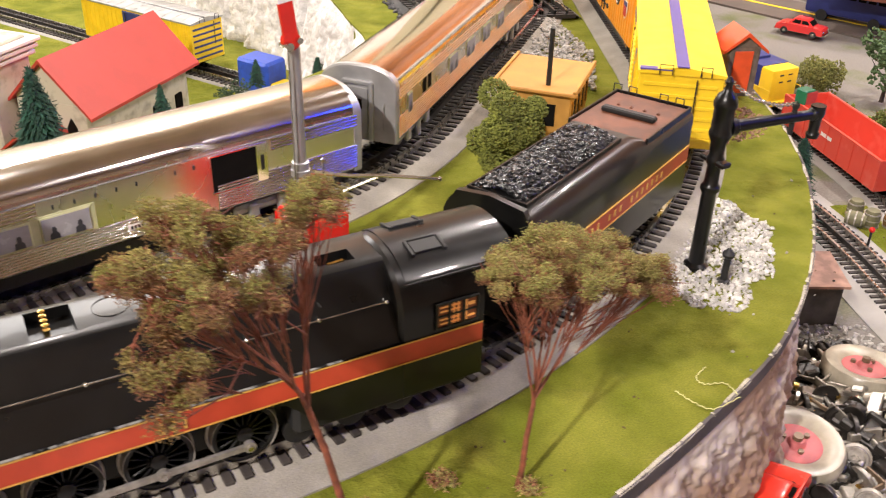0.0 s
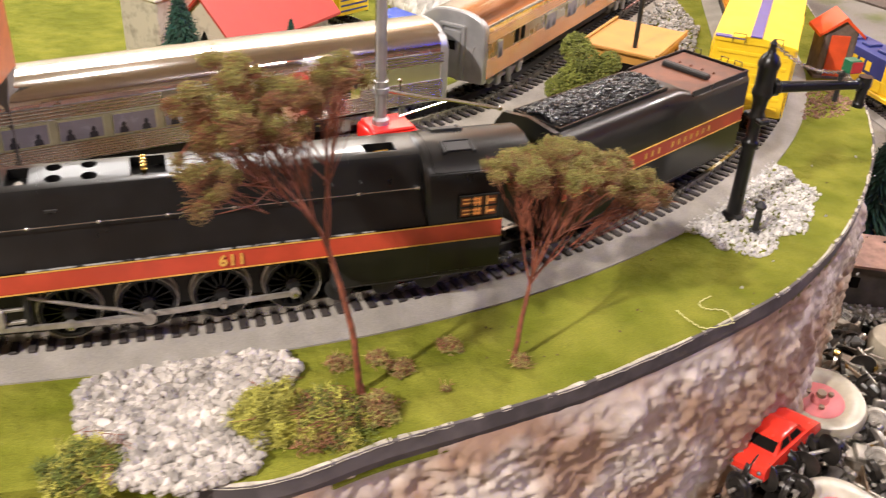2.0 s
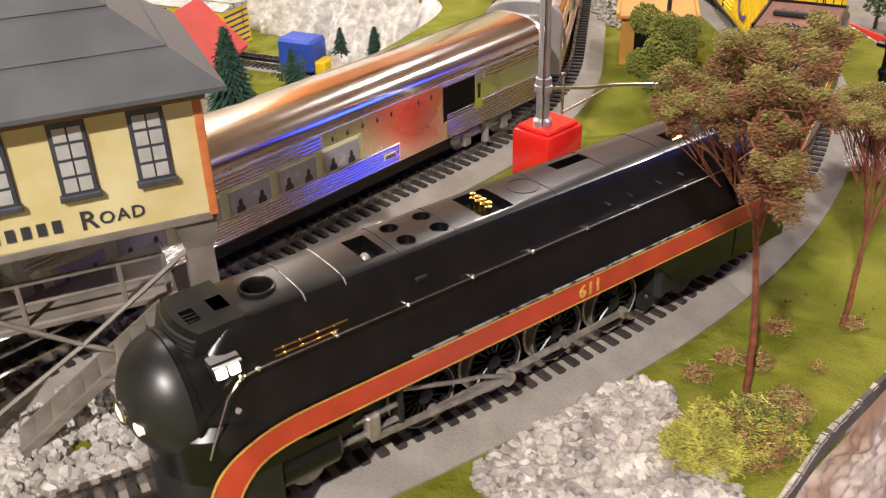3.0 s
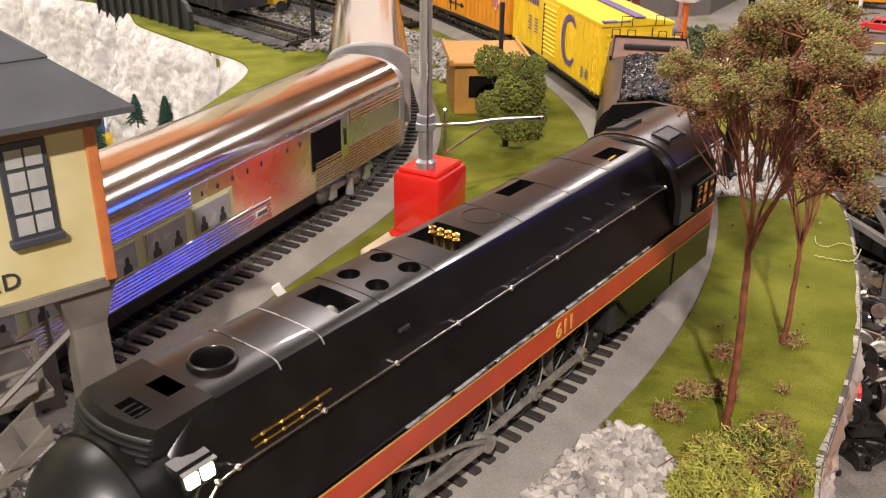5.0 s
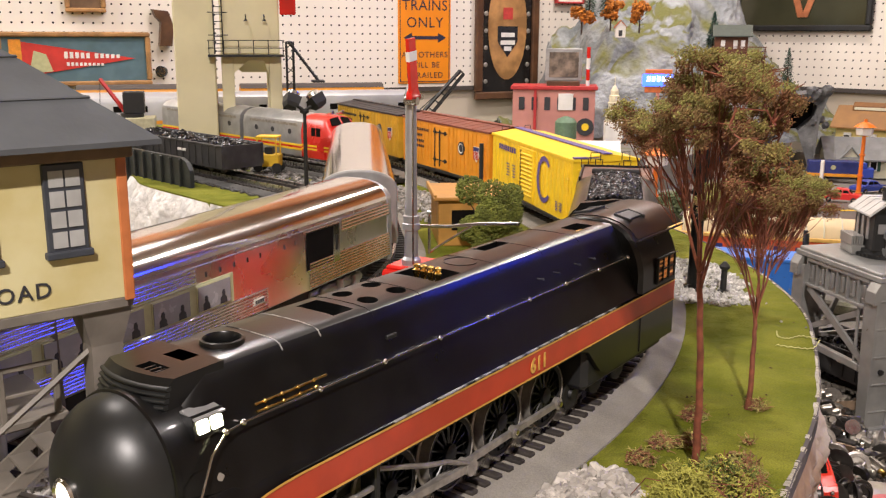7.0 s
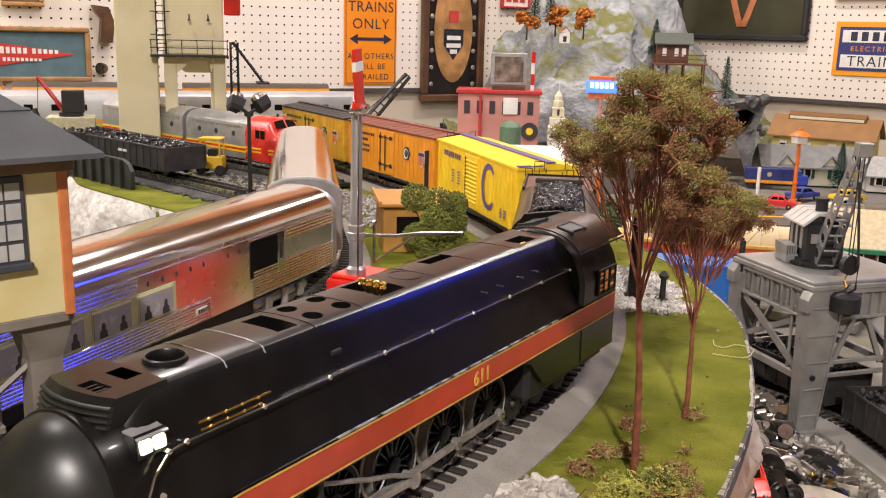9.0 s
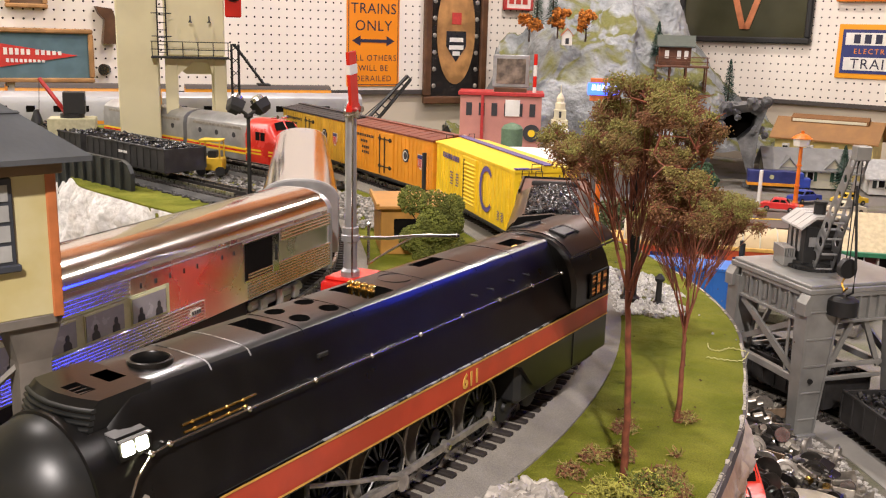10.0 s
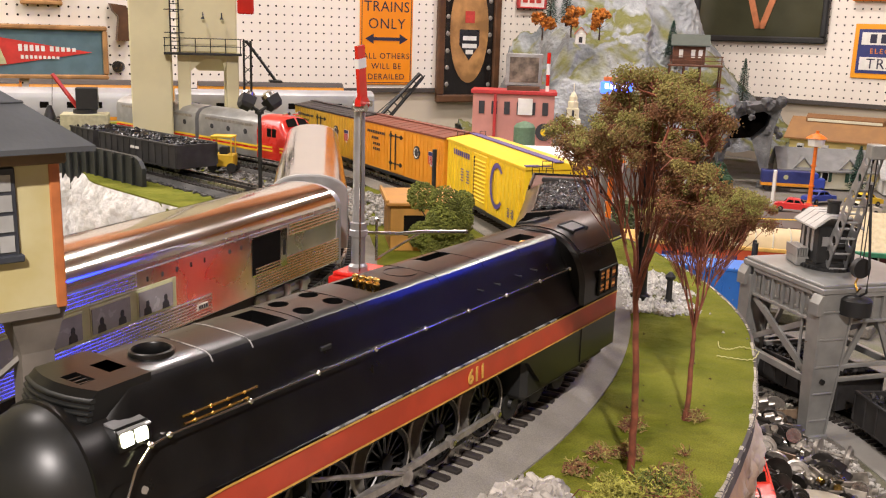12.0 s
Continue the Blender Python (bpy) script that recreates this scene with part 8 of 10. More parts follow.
bw = mat("barrel_wood", (0.26, 0.13, 0.05), 0.7, var=0.3, scale=90)
bg = mat("olive_barrel", (0.16, 0.15, 0.08), 0.7, var=0.2, scale=90)
for i, (x, y, tl) in enumerate(((1.395, 0.585, (0, 0, 0)), (1.415, 0.572, (0, 0, 0)), (1.437, 0.562, (0, 0, 0)), (1.375, 0.605, (88, 0, 30)), (1.400, 0.612, (0, 0, 0)))):
    barrel((x, y, LOW + (0.0096 if tl[0] else 0.0)), tl, bw if i in (1, 2) else bg, "small toy wooden barrel beside the lower track" if i in (1, 2) else "small olive toy barrel beside the lower track")
g = MB()
poly = [(1.345, 0.52), (1.46, 0.48), (1.50, 0.56), (1.40, 0.64), (1.36, 0.60)]
g.prism(smooth_line(poly + poly[:1], 6)[:-1], LOW - 0.001, LOW + 0.003)
solid("grass_patch", g, GRASS, "green grass patch on the lower table", "grass", kind="structure", smooth=0)
sem = thing("switch_lamp", "tiny switch stand with a red lamp", "switch lamp", pose(1.34, 0.545, LOW))
part("post", MB().cyl((0, 0, 0), (0, 0, 0.028), 0.0014, n=8).bbox(-0.004, 0.004, -0.003, 0.003, 0, 0.006, 0.0006), BLACKM, sem)
part("lamp", MB().ball((0, 0, 0.030), 0.0034, sub=2), SIGRED, sem)
for i, (x, y, s) in enumerate(((1.60, 0.86, 0.032), (1.64, 0.83, 0.030), (1.58, 0.82, 0.024), (1.66, 0.78, 0.035))):
    shrub((x, y, LOW), s, s * 1.1, (BUSHGREEN,), 70 + i, "shrub", "round green shrub on the lower table", 340, (0.0018, 0.0036))
bush_tree((1.69, 0.935, LOW), 0.062, 0.036, 76, "lumpy olive green bush beside the lower tracks", n=2600, size=(0.0012, 0.0026), mt=vary(mat("olive_bush", (0.17, 0.17, 0.04), 0.9, scale=60, bump=0.2), 0.4), low=0.25)
bush_tree((1.76, 0.86, LOW), 0.11, 0.042, 75, "green deciduous toy tree beside the road", mat("leaf_green", (0.07, 0.12, 0.045), 0.9, scale=60, bump=0.2), 900, (0.002, 0.0042))


# ---- yard behind the silver train ----
def f_unit(m, ln, nose, label):
    """A streamlined diesel: rounded nose with a red hood, or a plain booster."""
    root = thing("streamlined_diesel", label, "locomotive", m, "silver and red diesels")
    w = 0.029
    silver = ALUGREY
    red = mat("diesel_red", (0.62, 0.03, 0.02), 0.28, var=0.08, scale=40, coat=0.2)
    prof = [(w, 0.022), (w, 0.064), (w * 0.93, 0.073), (w * 0.72, 0.0795), (w * 0.35, 0.083), (0, 0.084)]
    full = [(-y, z) for y, z in prof] + [(y, z) for y, z in prof[-2::-1]]
    x0 = 0.112 if nose else 0.0
    b = part("body", MB().loft([[(x, y, z) for y, z in full] for x in (x0, ln)]), silver, root, "silver-grey car body", smooth=30)
    if nose:
        def ring(x, kw, top, crown):
            """A section with straight sides and a rounded top at that height."""
            ys = [(w * kw, 0.022), (w * kw, top - crown)] + [(w * kw * math.cos(radians(a)) ** 0.7, top - crown + crown * math.sin(radians(a))) for a in (20, 40, 60, 78)] + [(0, top)]
            return [(x, -y, z) for y, z in ys] + [(x, y, z) for y, z in ys[-2::-1]]
        n = part("nose", MB().loft([ring(0.113, 1, 0.084, 0.022), ring(0.066, 1, 0.084, 0.022), ring(0.060, 0.995, 0.083, 0.022), ring(0.050, 0.98, 0.0685, 0.016), ring(0.047, 0.97, 0.0670, 0.016), ring(0.028, 0.93, 0.0640, 0.018),
                                    ring(0.014, 0.83, 0.0585, 0.020), ring(0.005, 0.66, 0.0510, 0.018), ring(0.0, 0.42, 0.0430, 0.014)]), red, root, "rounded red nose and cab", smooth=38)
        for sg in (-1, 1):
            ws = [(0.0602, sg * 0.002, 0.0815), (0.0602, sg * 0.0165, 0.0795), (0.0518, sg * 0.0185, 0.0705), (0.0508, sg * 0.002, 0.0712)]
            part("windscreen", MB().loft([[(x, y, z) for x, y, z in ws], [(x - 0.0012, y, z + 0.0008) for x, y, z in ws]]), HOLE, n, "black slanted windscreen pane", smooth=0)
            for xa in (0.066, 0.078):
                part("cab_window", MB().bbox(xa, xa + 0.0095, sg * w - 0.0008, sg * w + 0.0008, 0.0545, 0.0665, 0.0004), HOLE, n, smooth=0)
            for z in (0.0335, 0.0385):
                part("nose_stripe", MB().ribbon([(x, sg * (w * k + 0.0005), z) for x, k in ((0.113, 1), (0.047, 0.97), (0.028, 0.93), (0.014, 0.83), (0.007, 0.70))], [(x, sg * (w * k + 0.0005), z + 0.0024) for x, k in ((0.113, 1), (0.047, 0.97), (0.028, 0.93), (0.014, 0.83), (0.007, 0.70))]), YELLOW, n, smooth=0)
            part("horn", MB().cyl((0.076, sg * 0.009, 0.086), (0.061, sg * 0.009, 0.0885), 0.0014, 0.0026, 8), STEEL, n)
        part("headlight", MB().lathe([(0.0042, 0), (0.0048, 0.002), (0.0036, 0.003), (0.0005, 0.0026)], (0.010, 0, 0.0535), (-1, 0, 0.55), 14), STEEL, n)
        part("pilot", MB().loft([ring(0.05, 0.96, 0.026, 0.003), ring(0.012, 0.84, 0.026, 0.003), ring(0.002, 0.55, 0.025, 0.003)], True), ALUGREY, n, smooth=20).location.z = -0.008
    for sg in (-1, 1):
        for z, mt in ((0.031, YELLOW), (0.034, red), (0.037, YELLOW)):
            part("stripe", MB().box(x0, ln, sg * w * 1.01 - 0.0003, sg * w * 1.01 + 0.0003, z, z + 0.0026), mt, b, smooth=0)
        for i in range(3):
            x = x0 + 0.03 + i * 0.045
            part("porthole", MB().cyl((x, sg * w, 0.057), (x, sg * (w + 0.0008), 0.057), 0.004, n=14), DARKSHAPE, b)
        part("grille", MB().box(x0 + 0.01, ln - 0.02, sg * w * 1.005 - 0.0003, sg * w * 1.005 + 0.0003, 0.066, 0.070), RODS, b, smooth=0)
    if not nose:
        for k in range(5):
            part("end_slat", MB().box(-0.0006, 0.0002, -0.010, 0.010, 0.035 + k * 0.008, 0.039 + k * 0.008), WHITE, b, smooth=0)
    trucks(root, (0.05, ln - 0.045), STEEL)
    return root


f_unit(pose(1.185, 0.985, 0.004, 0, 0, 80), 0.27, True, "silver and red streamlined diesel locomotive in the yard")
f_unit(pose(1.234, 1.262, 0.004, 0, 0, 81), 0.25, False, "silver-grey diesel booster unit in the yard")
YARD = [(1.17 + 0.0, 0.93)] + go((1.178, 0.95), 80.3, 1.1)
track(YARD, 0.0, lambda x, y: False, "dark yard track under the diesels", 0.036, bedmat=mat("dark_ballast", (0.10, 0.095, 0.09), 0.85, var=0.4, scale=60, bump=0.5, bscale=600))
GONDLINE = go((1.032, 0.955), 80.6, 0.95)
track(GONDLINE, 0.0, lambda x, y: False, "dark yard track under the coal gondolas", 0.036, bedmat=mat("black_ballast", (0.05, 0.048, 0.046), 0.8, var=0.5, scale=60, bump=0.5, bscale=600))
gravel("black_ballast_stones", "loose black ballast beside the gondola track", poly_in([(0.985, 0.95), (1.085, 0.935), (1.125, 1.17), (1.03, 1.19)]), (0.97, 1.14, 0.92, 1.2), 2600, (0.0018, 0.0044), 82, mt=vary(mat("black_stone", (0.06, 0.057, 0.055), 0.6, var=0.6, scale=120, bump=0.3), 0.9))
gondola(pose(1.055, 1.094, 0.002, 0, 0, 80.6), 0.21, DARKGREY, "long black gondola car heaped with coal in the yard", COAL, 0.029, 5)
gondola(pose(1.093, 1.322, 0.002, 0, 0, 80.6), 0.21, DARKGREY, "second black gondola car heaped with coal", COAL, 0.029, 6)
br = thing("girder_bridge", "black plate girder bridge over the white cliff", "bridge", pose(0.992, 1.125, 0, 0, 0, 80.6))
gm = mat("black_girder", (0.022, 0.025, 0.024), 0.55, var=0.3, scale=40)
part("girder", MB().loft([[(0.0, y, -0.03), (0.0, y, 0.024), (0.008, y, 0.034), (0.022, y, 0.039), (0.30, y, 0.039), (0.30, y, -0.03)] for y in (-0.003, 0.003)]), gm, br, smooth=0)
for i in range(10):
    part("girder_rib", MB().bbox(0.02 + i * 0.026, 0.023 + i * 0.026, 0.003, 0.007, -0.03, 0.038, 0.0005), gm, br)
gravel("dark_ballast_stones", "loose grey and white ballast between the yard tracks", poly_in([(1.075, 0.93), (1.15, 0.93), (1.19, 1.25), (1.14, 1.30)]), (1.05, 1.2, 0.92, 1.3), 2200, (0.002, 0.005), 81, mt=vary(mat("mixed_ballast", (0.22, 0.21, 0.20), 0.7, var=0.6, scale=120, bump=0.3), 0.8))


def coaling_tower():
    root = thing("coaling_tower", "tall cream concrete coaling tower with black stairs", "building", pose(1.202, 1.364, 0, 0, 0, -41))
    cr = mat("cream_concrete", (0.74, 0.68, 0.43), 0.55, var=0.12, scale=14, second=(0.66, 0.60, 0.38))
    part("pillar", MB().bbox(-0.030, 0.033, -0.028, 0.045, 0, 0.45, 0.002), cr, root, "square cream pillar", smooth=0)
    part("bin", MB().bbox(0.042, 0.136, -0.03, 0.09, 0.170, 0.45, 0.002), cr, root, "square cream storage bin", smooth=0)
    part("bin_floor", MB().loft([[(x, y, 0.170) for x, y in ((0.040, -0.032), (0.140, -0.032), (0.140, 0.092), (0.040, 0.092))], [(x, y, 0.140) for x, y in ((0.075, 0.0), (0.125, 0.0), (0.125, 0.06), (0.075, 0.06))]]), cr, root, smooth=0)
    for x in (0.052, 0.128):
        for y in (-0.02, 0.08):
            part("leg", MB().bbox(x - 0.010, x + 0.010, y - 0.008, y + 0.008, 0, 0.168, 0.001), cr, root, "square cream leg")
    for y in (-0.02, 0.08):
        part("haunch", MB().loft([[(x, yy, z) for x, z in ((0.06, 0.168), (0.062, 0.140), (0.085, 0.160), (0.110, 0.160), (0.116, 0.140), (0.120, 0.168))] for yy in (y - 0.007, y + 0.007)]), cr, root, smooth=0)
    bk = BLACKM
    wk = part("walkway", MB().bbox(0.022, 0.142, -0.052, -0.028, 0.166, 0.1695, 0.0006), bk, root, "black steel walkway")
    for i in range(6):
        x = 0.024 + i * 0.0232
        part("rail_post", MB().cyl((x, -0.051, 0.168), (x, -0.051, 0.192), 0.0008, n=5), bk, wk)
    for z in (0.180, 0.192):
        part("walk_rail", MB().cyl((0.022, -0.051, z), (0.142, -0.051, z), 0.0007, n=5), bk, wk)
    lad = part("ladder", MB().cyl((0.033, -0.034, 0.17), (0.033, -0.034, 0.45), 0.0012, n=5).cyl((0.046, -0.034, 0.17), (0.046, -0.034, 0.45), 0.0012, n=5), bk, root, "black caged ladder")
    for i in range(24):
        part("rung", MB().cyl((0.033, -0.034, 0.175 + i * 0.0115), (0.046, -0.034, 0.175 + i * 0.0115), 0.0007, n=4), bk, lad)
    for z in (0.20, 0.235, 0.27, 0.31, 0.36):
        part("cage_hoop", MB().tube([(0.031, -0.034, z), (0.024, -0.050, z), (0.04, -0.058, z), (0.054, -0.050, z), (0.048, -0.034, z)], 0.0007, 4), bk, lad)
    st = part("stair", MB().tube([(0.150, -0.03, 0.190), (0.196, -0.03, 0.128)], 0.002, 4).tube([(0.150, -0.045, 0.190), (0.196, -0.045, 0.128)], 0.002, 4), bk, root, "black outside stair", smooth=0)
    for i in range(10):
        t = i / 9
        part("tread", MB().bbox(0.150 + 0.046 * t - 0.003, 0.150 + 0.046 * t + 0.003, -0.045, -0.03, 0.189 - 0.062 * t, 0.191 - 0.062 * t, 0.0004), bk, st)
    part("stair_landing", MB().bbox(0.186, 0.206, -0.052, -0.02, 0.125, 0.1285, 0.0006), bk, st)
    fr = MB()
    for x in (0.146, 0.157):
        for y in (-0.048, -0.026):
            fr.cyl((x, y, 0), (x, y, 0.19), 0.0014, n=5)
    for k in range(9):
        z = 0.02 + k * 0.02
        fr.tube([(0.146, -0.048, z), (0.157, -0.048, z + 0.01), (0.157, -0.026, z), (0.146, -0.026, z + 0.01), (0.146, -0.048, z)], 0.0008, 4)
    part("stair_tower", fr, bk, root, "black lattice stair tower")
    sg = part("signal_target", MB().bbox(0.137, 0.163, -0.036, -0.032, 0.232, 0.292, 0.002), SIGRED, root, "red signal target with a black hooded lamp")
    part("lamp_hood", MB().lathe([(0.012, 0), (0.012, 0.004), (0.0085, 0.012), (0.0085, 0.003), (0.0005, 0.002)], (0.150, -0.036, 0.268), (0, -1, 0), 20), BLACKM, sg, smooth=30)
    part("bracket", MB().cyl((0.130, -0.02, 0.262), (0.152, -0.033, 0.262), 0.0022, n=6), BLACKM, sg)
    for x in (0.083, 0.112):
        lm = part("lamp", MB().tube([(x, -0.030, 0.225), (x, -0.036, 0.232), (x, -0.040, 0.226)], 0.0010, 5).lathe([(0.0008, 0), (0.0034, -0.004)], (x, -0.040, 0.226), n=10), bk, root, "small black gooseneck lamp")
    return root


coaling_tower()


def spot_tower():
    root = thing("floodlight_tower", "black pole with two black floodlights", "lamp", pose(1.046, 0.965, 0))
    part("pole", MB().lathe([(0.008, 0), (0.008, 0.003), (0.0028, 0.006), (0.0024, 0.104), (0.006, 0.106), (0.006, 0.109)], n=12), BLACKM, root, smooth=40)
    for sg in (-1, 1):
        m = pose(sg * 0.011, -0.011 * sg, 0.121, 35, 0, 160 + sg * 50)
        lp = part("floodlight", MB().lathe([(0.0003, -0.011), (0.0085, -0.010), (0.012, -0.005), (0.013, 0.006)], n=4, m=m), BLACKM, root, "square black floodlight housing", smooth=0)
        part("lens", MB().lathe([(0.009, 0.006), (0.0085, 0.011), (0.004, 0.0135), (0.0003, 0.014)], n=18, m=m), STEEL, lp, "chrome lens rim")
        part("bracket", MB().cyl((0, 0, 0.108), (sg * 0.010, -0.010 * sg, 0.118), 0.0022, n=8), BLACKM, lp)


spot_tower()


def loader(m, label):
    root = thing("forklift", label, "vehicle", m)
    ye = mat("forklift_yellow", (0.72, 0.45, 0.03), 0.5, scale=50)
    part("chassis", MB().bbox(-0.018, 0.018, -0.012, 0.012, 0.008, 0.026, 0.001), ye, root)
    part("roof", MB().bbox(-0.015, 0.017, -0.013, 0.013, 0.050, 0.053, 0.0006), ye, root)
    for x in (-0.013, 0.015):
        for y in (-0.011, 0.011):
            part("roof_post", MB().cyl((x, y, 0.025), (x, y, 0.051), 0.0011, n=6), ye, root)
            part("wheel", MB().cyl((x, y * 1.15, 0.007), (x, y * 0.8, 0.007), 0.007, n=14), BLACKM, root)
    part("seat", MB().bbox(-0.004, 0.008, -0.007, 0.007, 0.026, 0.036, 0.001), BLACKM, root)


loader(pose(1.146, 1.140, 0.004, 0, 0, -60), "small yellow forklift beside the yard track")


def yard_crane():
    root = thing("yard_crane", "black and red toy crane on a cream platform", "crane", pose(1.105, 1.405, 0.0, 0, 0, -40))
    part("platform", MB().bbox(-0.035, 0.035, -0.025, 0.025, 0.0, 0.072, 0.001), mat("cream_platform", (0.55, 0.52, 0.33), 0.6), root, smooth=0)
    part("turntable", MB().cyl((0, 0, 0.072), (0, 0, 0.078), 0.018, n=20), BLACKM, root)
    part("house", MB().bbox(-0.012, 0.020, -0.014, 0.014, 0.078, 0.112, 0.001), BLACKM, root, "black crane house")
    jib = MB()
    for y in (-0.006, 0.006):
        jib.tube([(-0.010, y, 0.080), (-0.045, y * 0.5, 0.132)], 0.0028, 4)
    for i in range(6):
        t = i / 5
        jib.tube([(-0.010 - 0.035 * t, -0.006 + 0.003 * t, 0.080 + 0.052 * t), (-0.010 - 0.035 * t, 0.006 - 0.003 * t, 0.080 + 0.052 * t)], 0.0010, 4)
    part("jib", jib, mat("jib_red", (0.5, 0.03, 0.03), 0.45), root, "red lattice jib", smooth=0)
    part("clamshell", MB().lathe([(0.002, 0.0), (0.010, 0.004), (0.008, 0.012), (0.003, 0.026)], (-0.052, 0, 0.058), n=10), BLACKM, root, "black clamshell bucket")
    part("cable", MB().cyl((-0.048, 0, 0.082), (-0.045, 0, 0.131), 0.0005, n=4), BLACKM, root)


yard_crane()


def plain_coach(m, ln, body, label, stripe=None, group="distant passenger cars", roof=None):
    root = thing("passenger_car", label, "train car", m, group)
    w = 0.03
    prof = [(w, 0.022), (w, 0.066), (w * 0.9, 0.076), (w * 0.6, 0.083), (0, 0.086)]
    full = [(-y, z) for y, z in prof] + [(y, z) for y, z in prof[-2::-1]]
    part("body", MB().loft([[(x, y, z) for y, z in full] for x in (0.0, ln)]), body, root, smooth=30)
    if roof:
        part("roof", MB().loft([[(x, y * 1.02, z + 0.001) for y, z in full if z > 0.07] for x in (0.0, ln)]), roof, root, smooth=30)
    for sg in (-1, 1):
        if stripe:
            part("stripe", MB().box(0.0, ln, sg * w * 1.01 - 0.0003, sg * w * 1.01 + 0.0003, 0.024, 0.031), stripe, root, smooth=0)
        for i in range(8):
            x = ln * (i + 0.6) / 8.4
            part("window", MB().box(x - 0.008, x + 0.008, sg * w * 1.008 - 0.0003, sg * w * 1.008 + 0.0003, 0.048, 0.060), HOLE, root, smooth=0)
    trucks(root, (0.05, ln - 0.05))


FARGREY = mat("dull_silver", (0.40, 0.40, 0.41), 0.42, 0.4, var=0.12, scale=20)
d = Vector((-0.35, 0.276)).normalized()
for i in range(4):
    p = Vector((1.60, 1.545)) + d * (0.43 * (i - 0.6))
    plain_coach(pose(p.x, p.y, 0.0, 0, 0, math.degrees(math.atan2(d.y, d.x))), 0.41, FARGREY, "dull silver passenger car with an orange sill stripe", ORANGE)
for i in range(4):
    p = Vector((1.77, 1.765)) + d * (0.36 * (i - 0.7)) 
    plain_coach(pose(p.x, p.y, 0.0, 0, 0, math.degrees(math.atan2(d.y, d.x))), 0.34, ORANGE, "orange passenger car with a dark roof far behind", None, "distant orange cars", mat("dark_car_roof", (0.05, 0.04, 0.035), 0.6))


# ---- valley behind the silver train ----
def church():
    root = thing("church", "small stone church with a bright red roof", "building", pose(0.672, 1.214, VALLEY, 0, 0, 41.3))
    stone = mat("mottled_stone", (0.48, 0.44, 0.36), 0.8, var=0.3, scale=70, second=(0.30, 0.27, 0.22), blend=(0.5, 0.7), bump=0.4)
    red = mat("bright_red_roof", (0.40, 0.035, 0.025), 0.5, var=0.12, scale=30, bump=0.1)
    L2, W2, h, r = 0.105, 0.050, 0.085, 0.133
    part("wall", MB().bbox(-L2, L2, -W2, W2, 0, h, 0.001).loft([[(x, -W2, h), (x, W2, h), (x, 0, r)] for x in (-L2, L2)]), stone, root, "mottled cream stone wall", smooth=0)
    for sg in (-1, 1):
        part("roof", MB().loft([[(x, 0, r + 0.006), (x, sg * (W2 + 0.014), h - 0.010), (x, sg * (W2 + 0.014), h - 0.014), (x, 0, r + 0.001)] for x in (-L2 - 0.008, L2 + 0.012)]), red, root, "bright red roof slope", smooth=0)
    for y in (-0.028, 0.0, 0.028):
        w = part("window", MB().loft([[(x, y - 0.007, 0.03), (x, y + 0.007, 0.03), (x, y + 0.007, 0.055 + (0.02 if y == 0 else 0)), (x, y, 0.068 + (0.02 if y == 0 else 0)), (x, y - 0.007, 0.055 + (0.02 if y == 0 else 0))] for x in (-L2 - 0.002, -L2 + 0.002)]), HOLE, root, "pointed dark window")
    for x in (-0.08, -0.03, 0.03, 0.08):
        part("window", MB().bbox(x - 0.008, x + 0.008, -W2 - 0.002, -W2 + 0.002, 0.018, 0.04, 0.001), HOLE, root, "dark side window")
    part("porch", MB().bbox(-L2 - 0.05, -L2, -0.03, 0.03, 0, 0.04, 0.001), stone, root, smooth=0)
    for sg in (-1, 1):
        part("porch_roof", MB().loft([[(x, 0, 0.066), (x, sg * 0.038, 0.036), (x, sg * 0.038, 0.033), (x, 0, 0.062)] for x in (-L2 - 0.058, -L2 + 0.002)]), red, root, smooth=0)
    tw = part("steeple_base", MB().bbox(-L2 - 0.03, -L2 + 0.04, 0.055, 0.125, 0, 0.15, 0.002), stone, root, "pale stone tower", smooth=0)
    for k in range(3):
        part("cornice", MB().bbox(-L2 - 0.036 - k * 0.003, -L2 + 0.046 + k * 0.003, 0.049 - k * 0.003, 0.131 + k * 0.003, 0.125 + k * 0.008, 0.130 + k * 0.008, 0.001), WHITE, tw)


church()
boxcar(pose(0.86, 1.40, VALLEY - 0.004, 0, 0, 118), 0.25, YELLOW, ALUGREY, "yellow boxcar with blue ends in the valley", door=NAVY, ends=NAVY)
g = thing("toy_tractor", "small blue and yellow toy machine in the valley", "vehicle", pose(0.90, 1.27, VALLEY, 0, 0, 118))
part("body", MB().bbox(-0.03, 0.03, -0.022, 0.022, 0.012, 0.060, 0.004), mat("royal_blue", (0.02, 0.07, 0.45), 0.4), g, "royal blue body")
part("nose", MB().bbox(-0.045, -0.028, -0.016, 0.016, 0.008, 0.030, 0.003), YELLOW, g)
part("windscreen", MB().bbox(-0.02, 0.02, -0.0235, -0.0215, 0.036, 0.052, 0.001), HOLE, g)
VTRACK = go((0.99, 1.15), 118, 0.9)
track(VTRACK, VALLEY - 0.004, lambda x, y: False, "grey track along the valley floor", 0.04, bedmat=GREYBED)
bush_tree((0.82, 1.16, VALLEY), 0.075, 0.024, 85, "dark green toy tree in the valley", mat("dark_leaf", (0.03, 0.055, 0.025), 0.9, scale=60, bump=0.2), 500)
pine((0.92, 1.10, VALLEY), 0.11, 0.032, 86, "dark green pine tree at the white cliff", n=300)
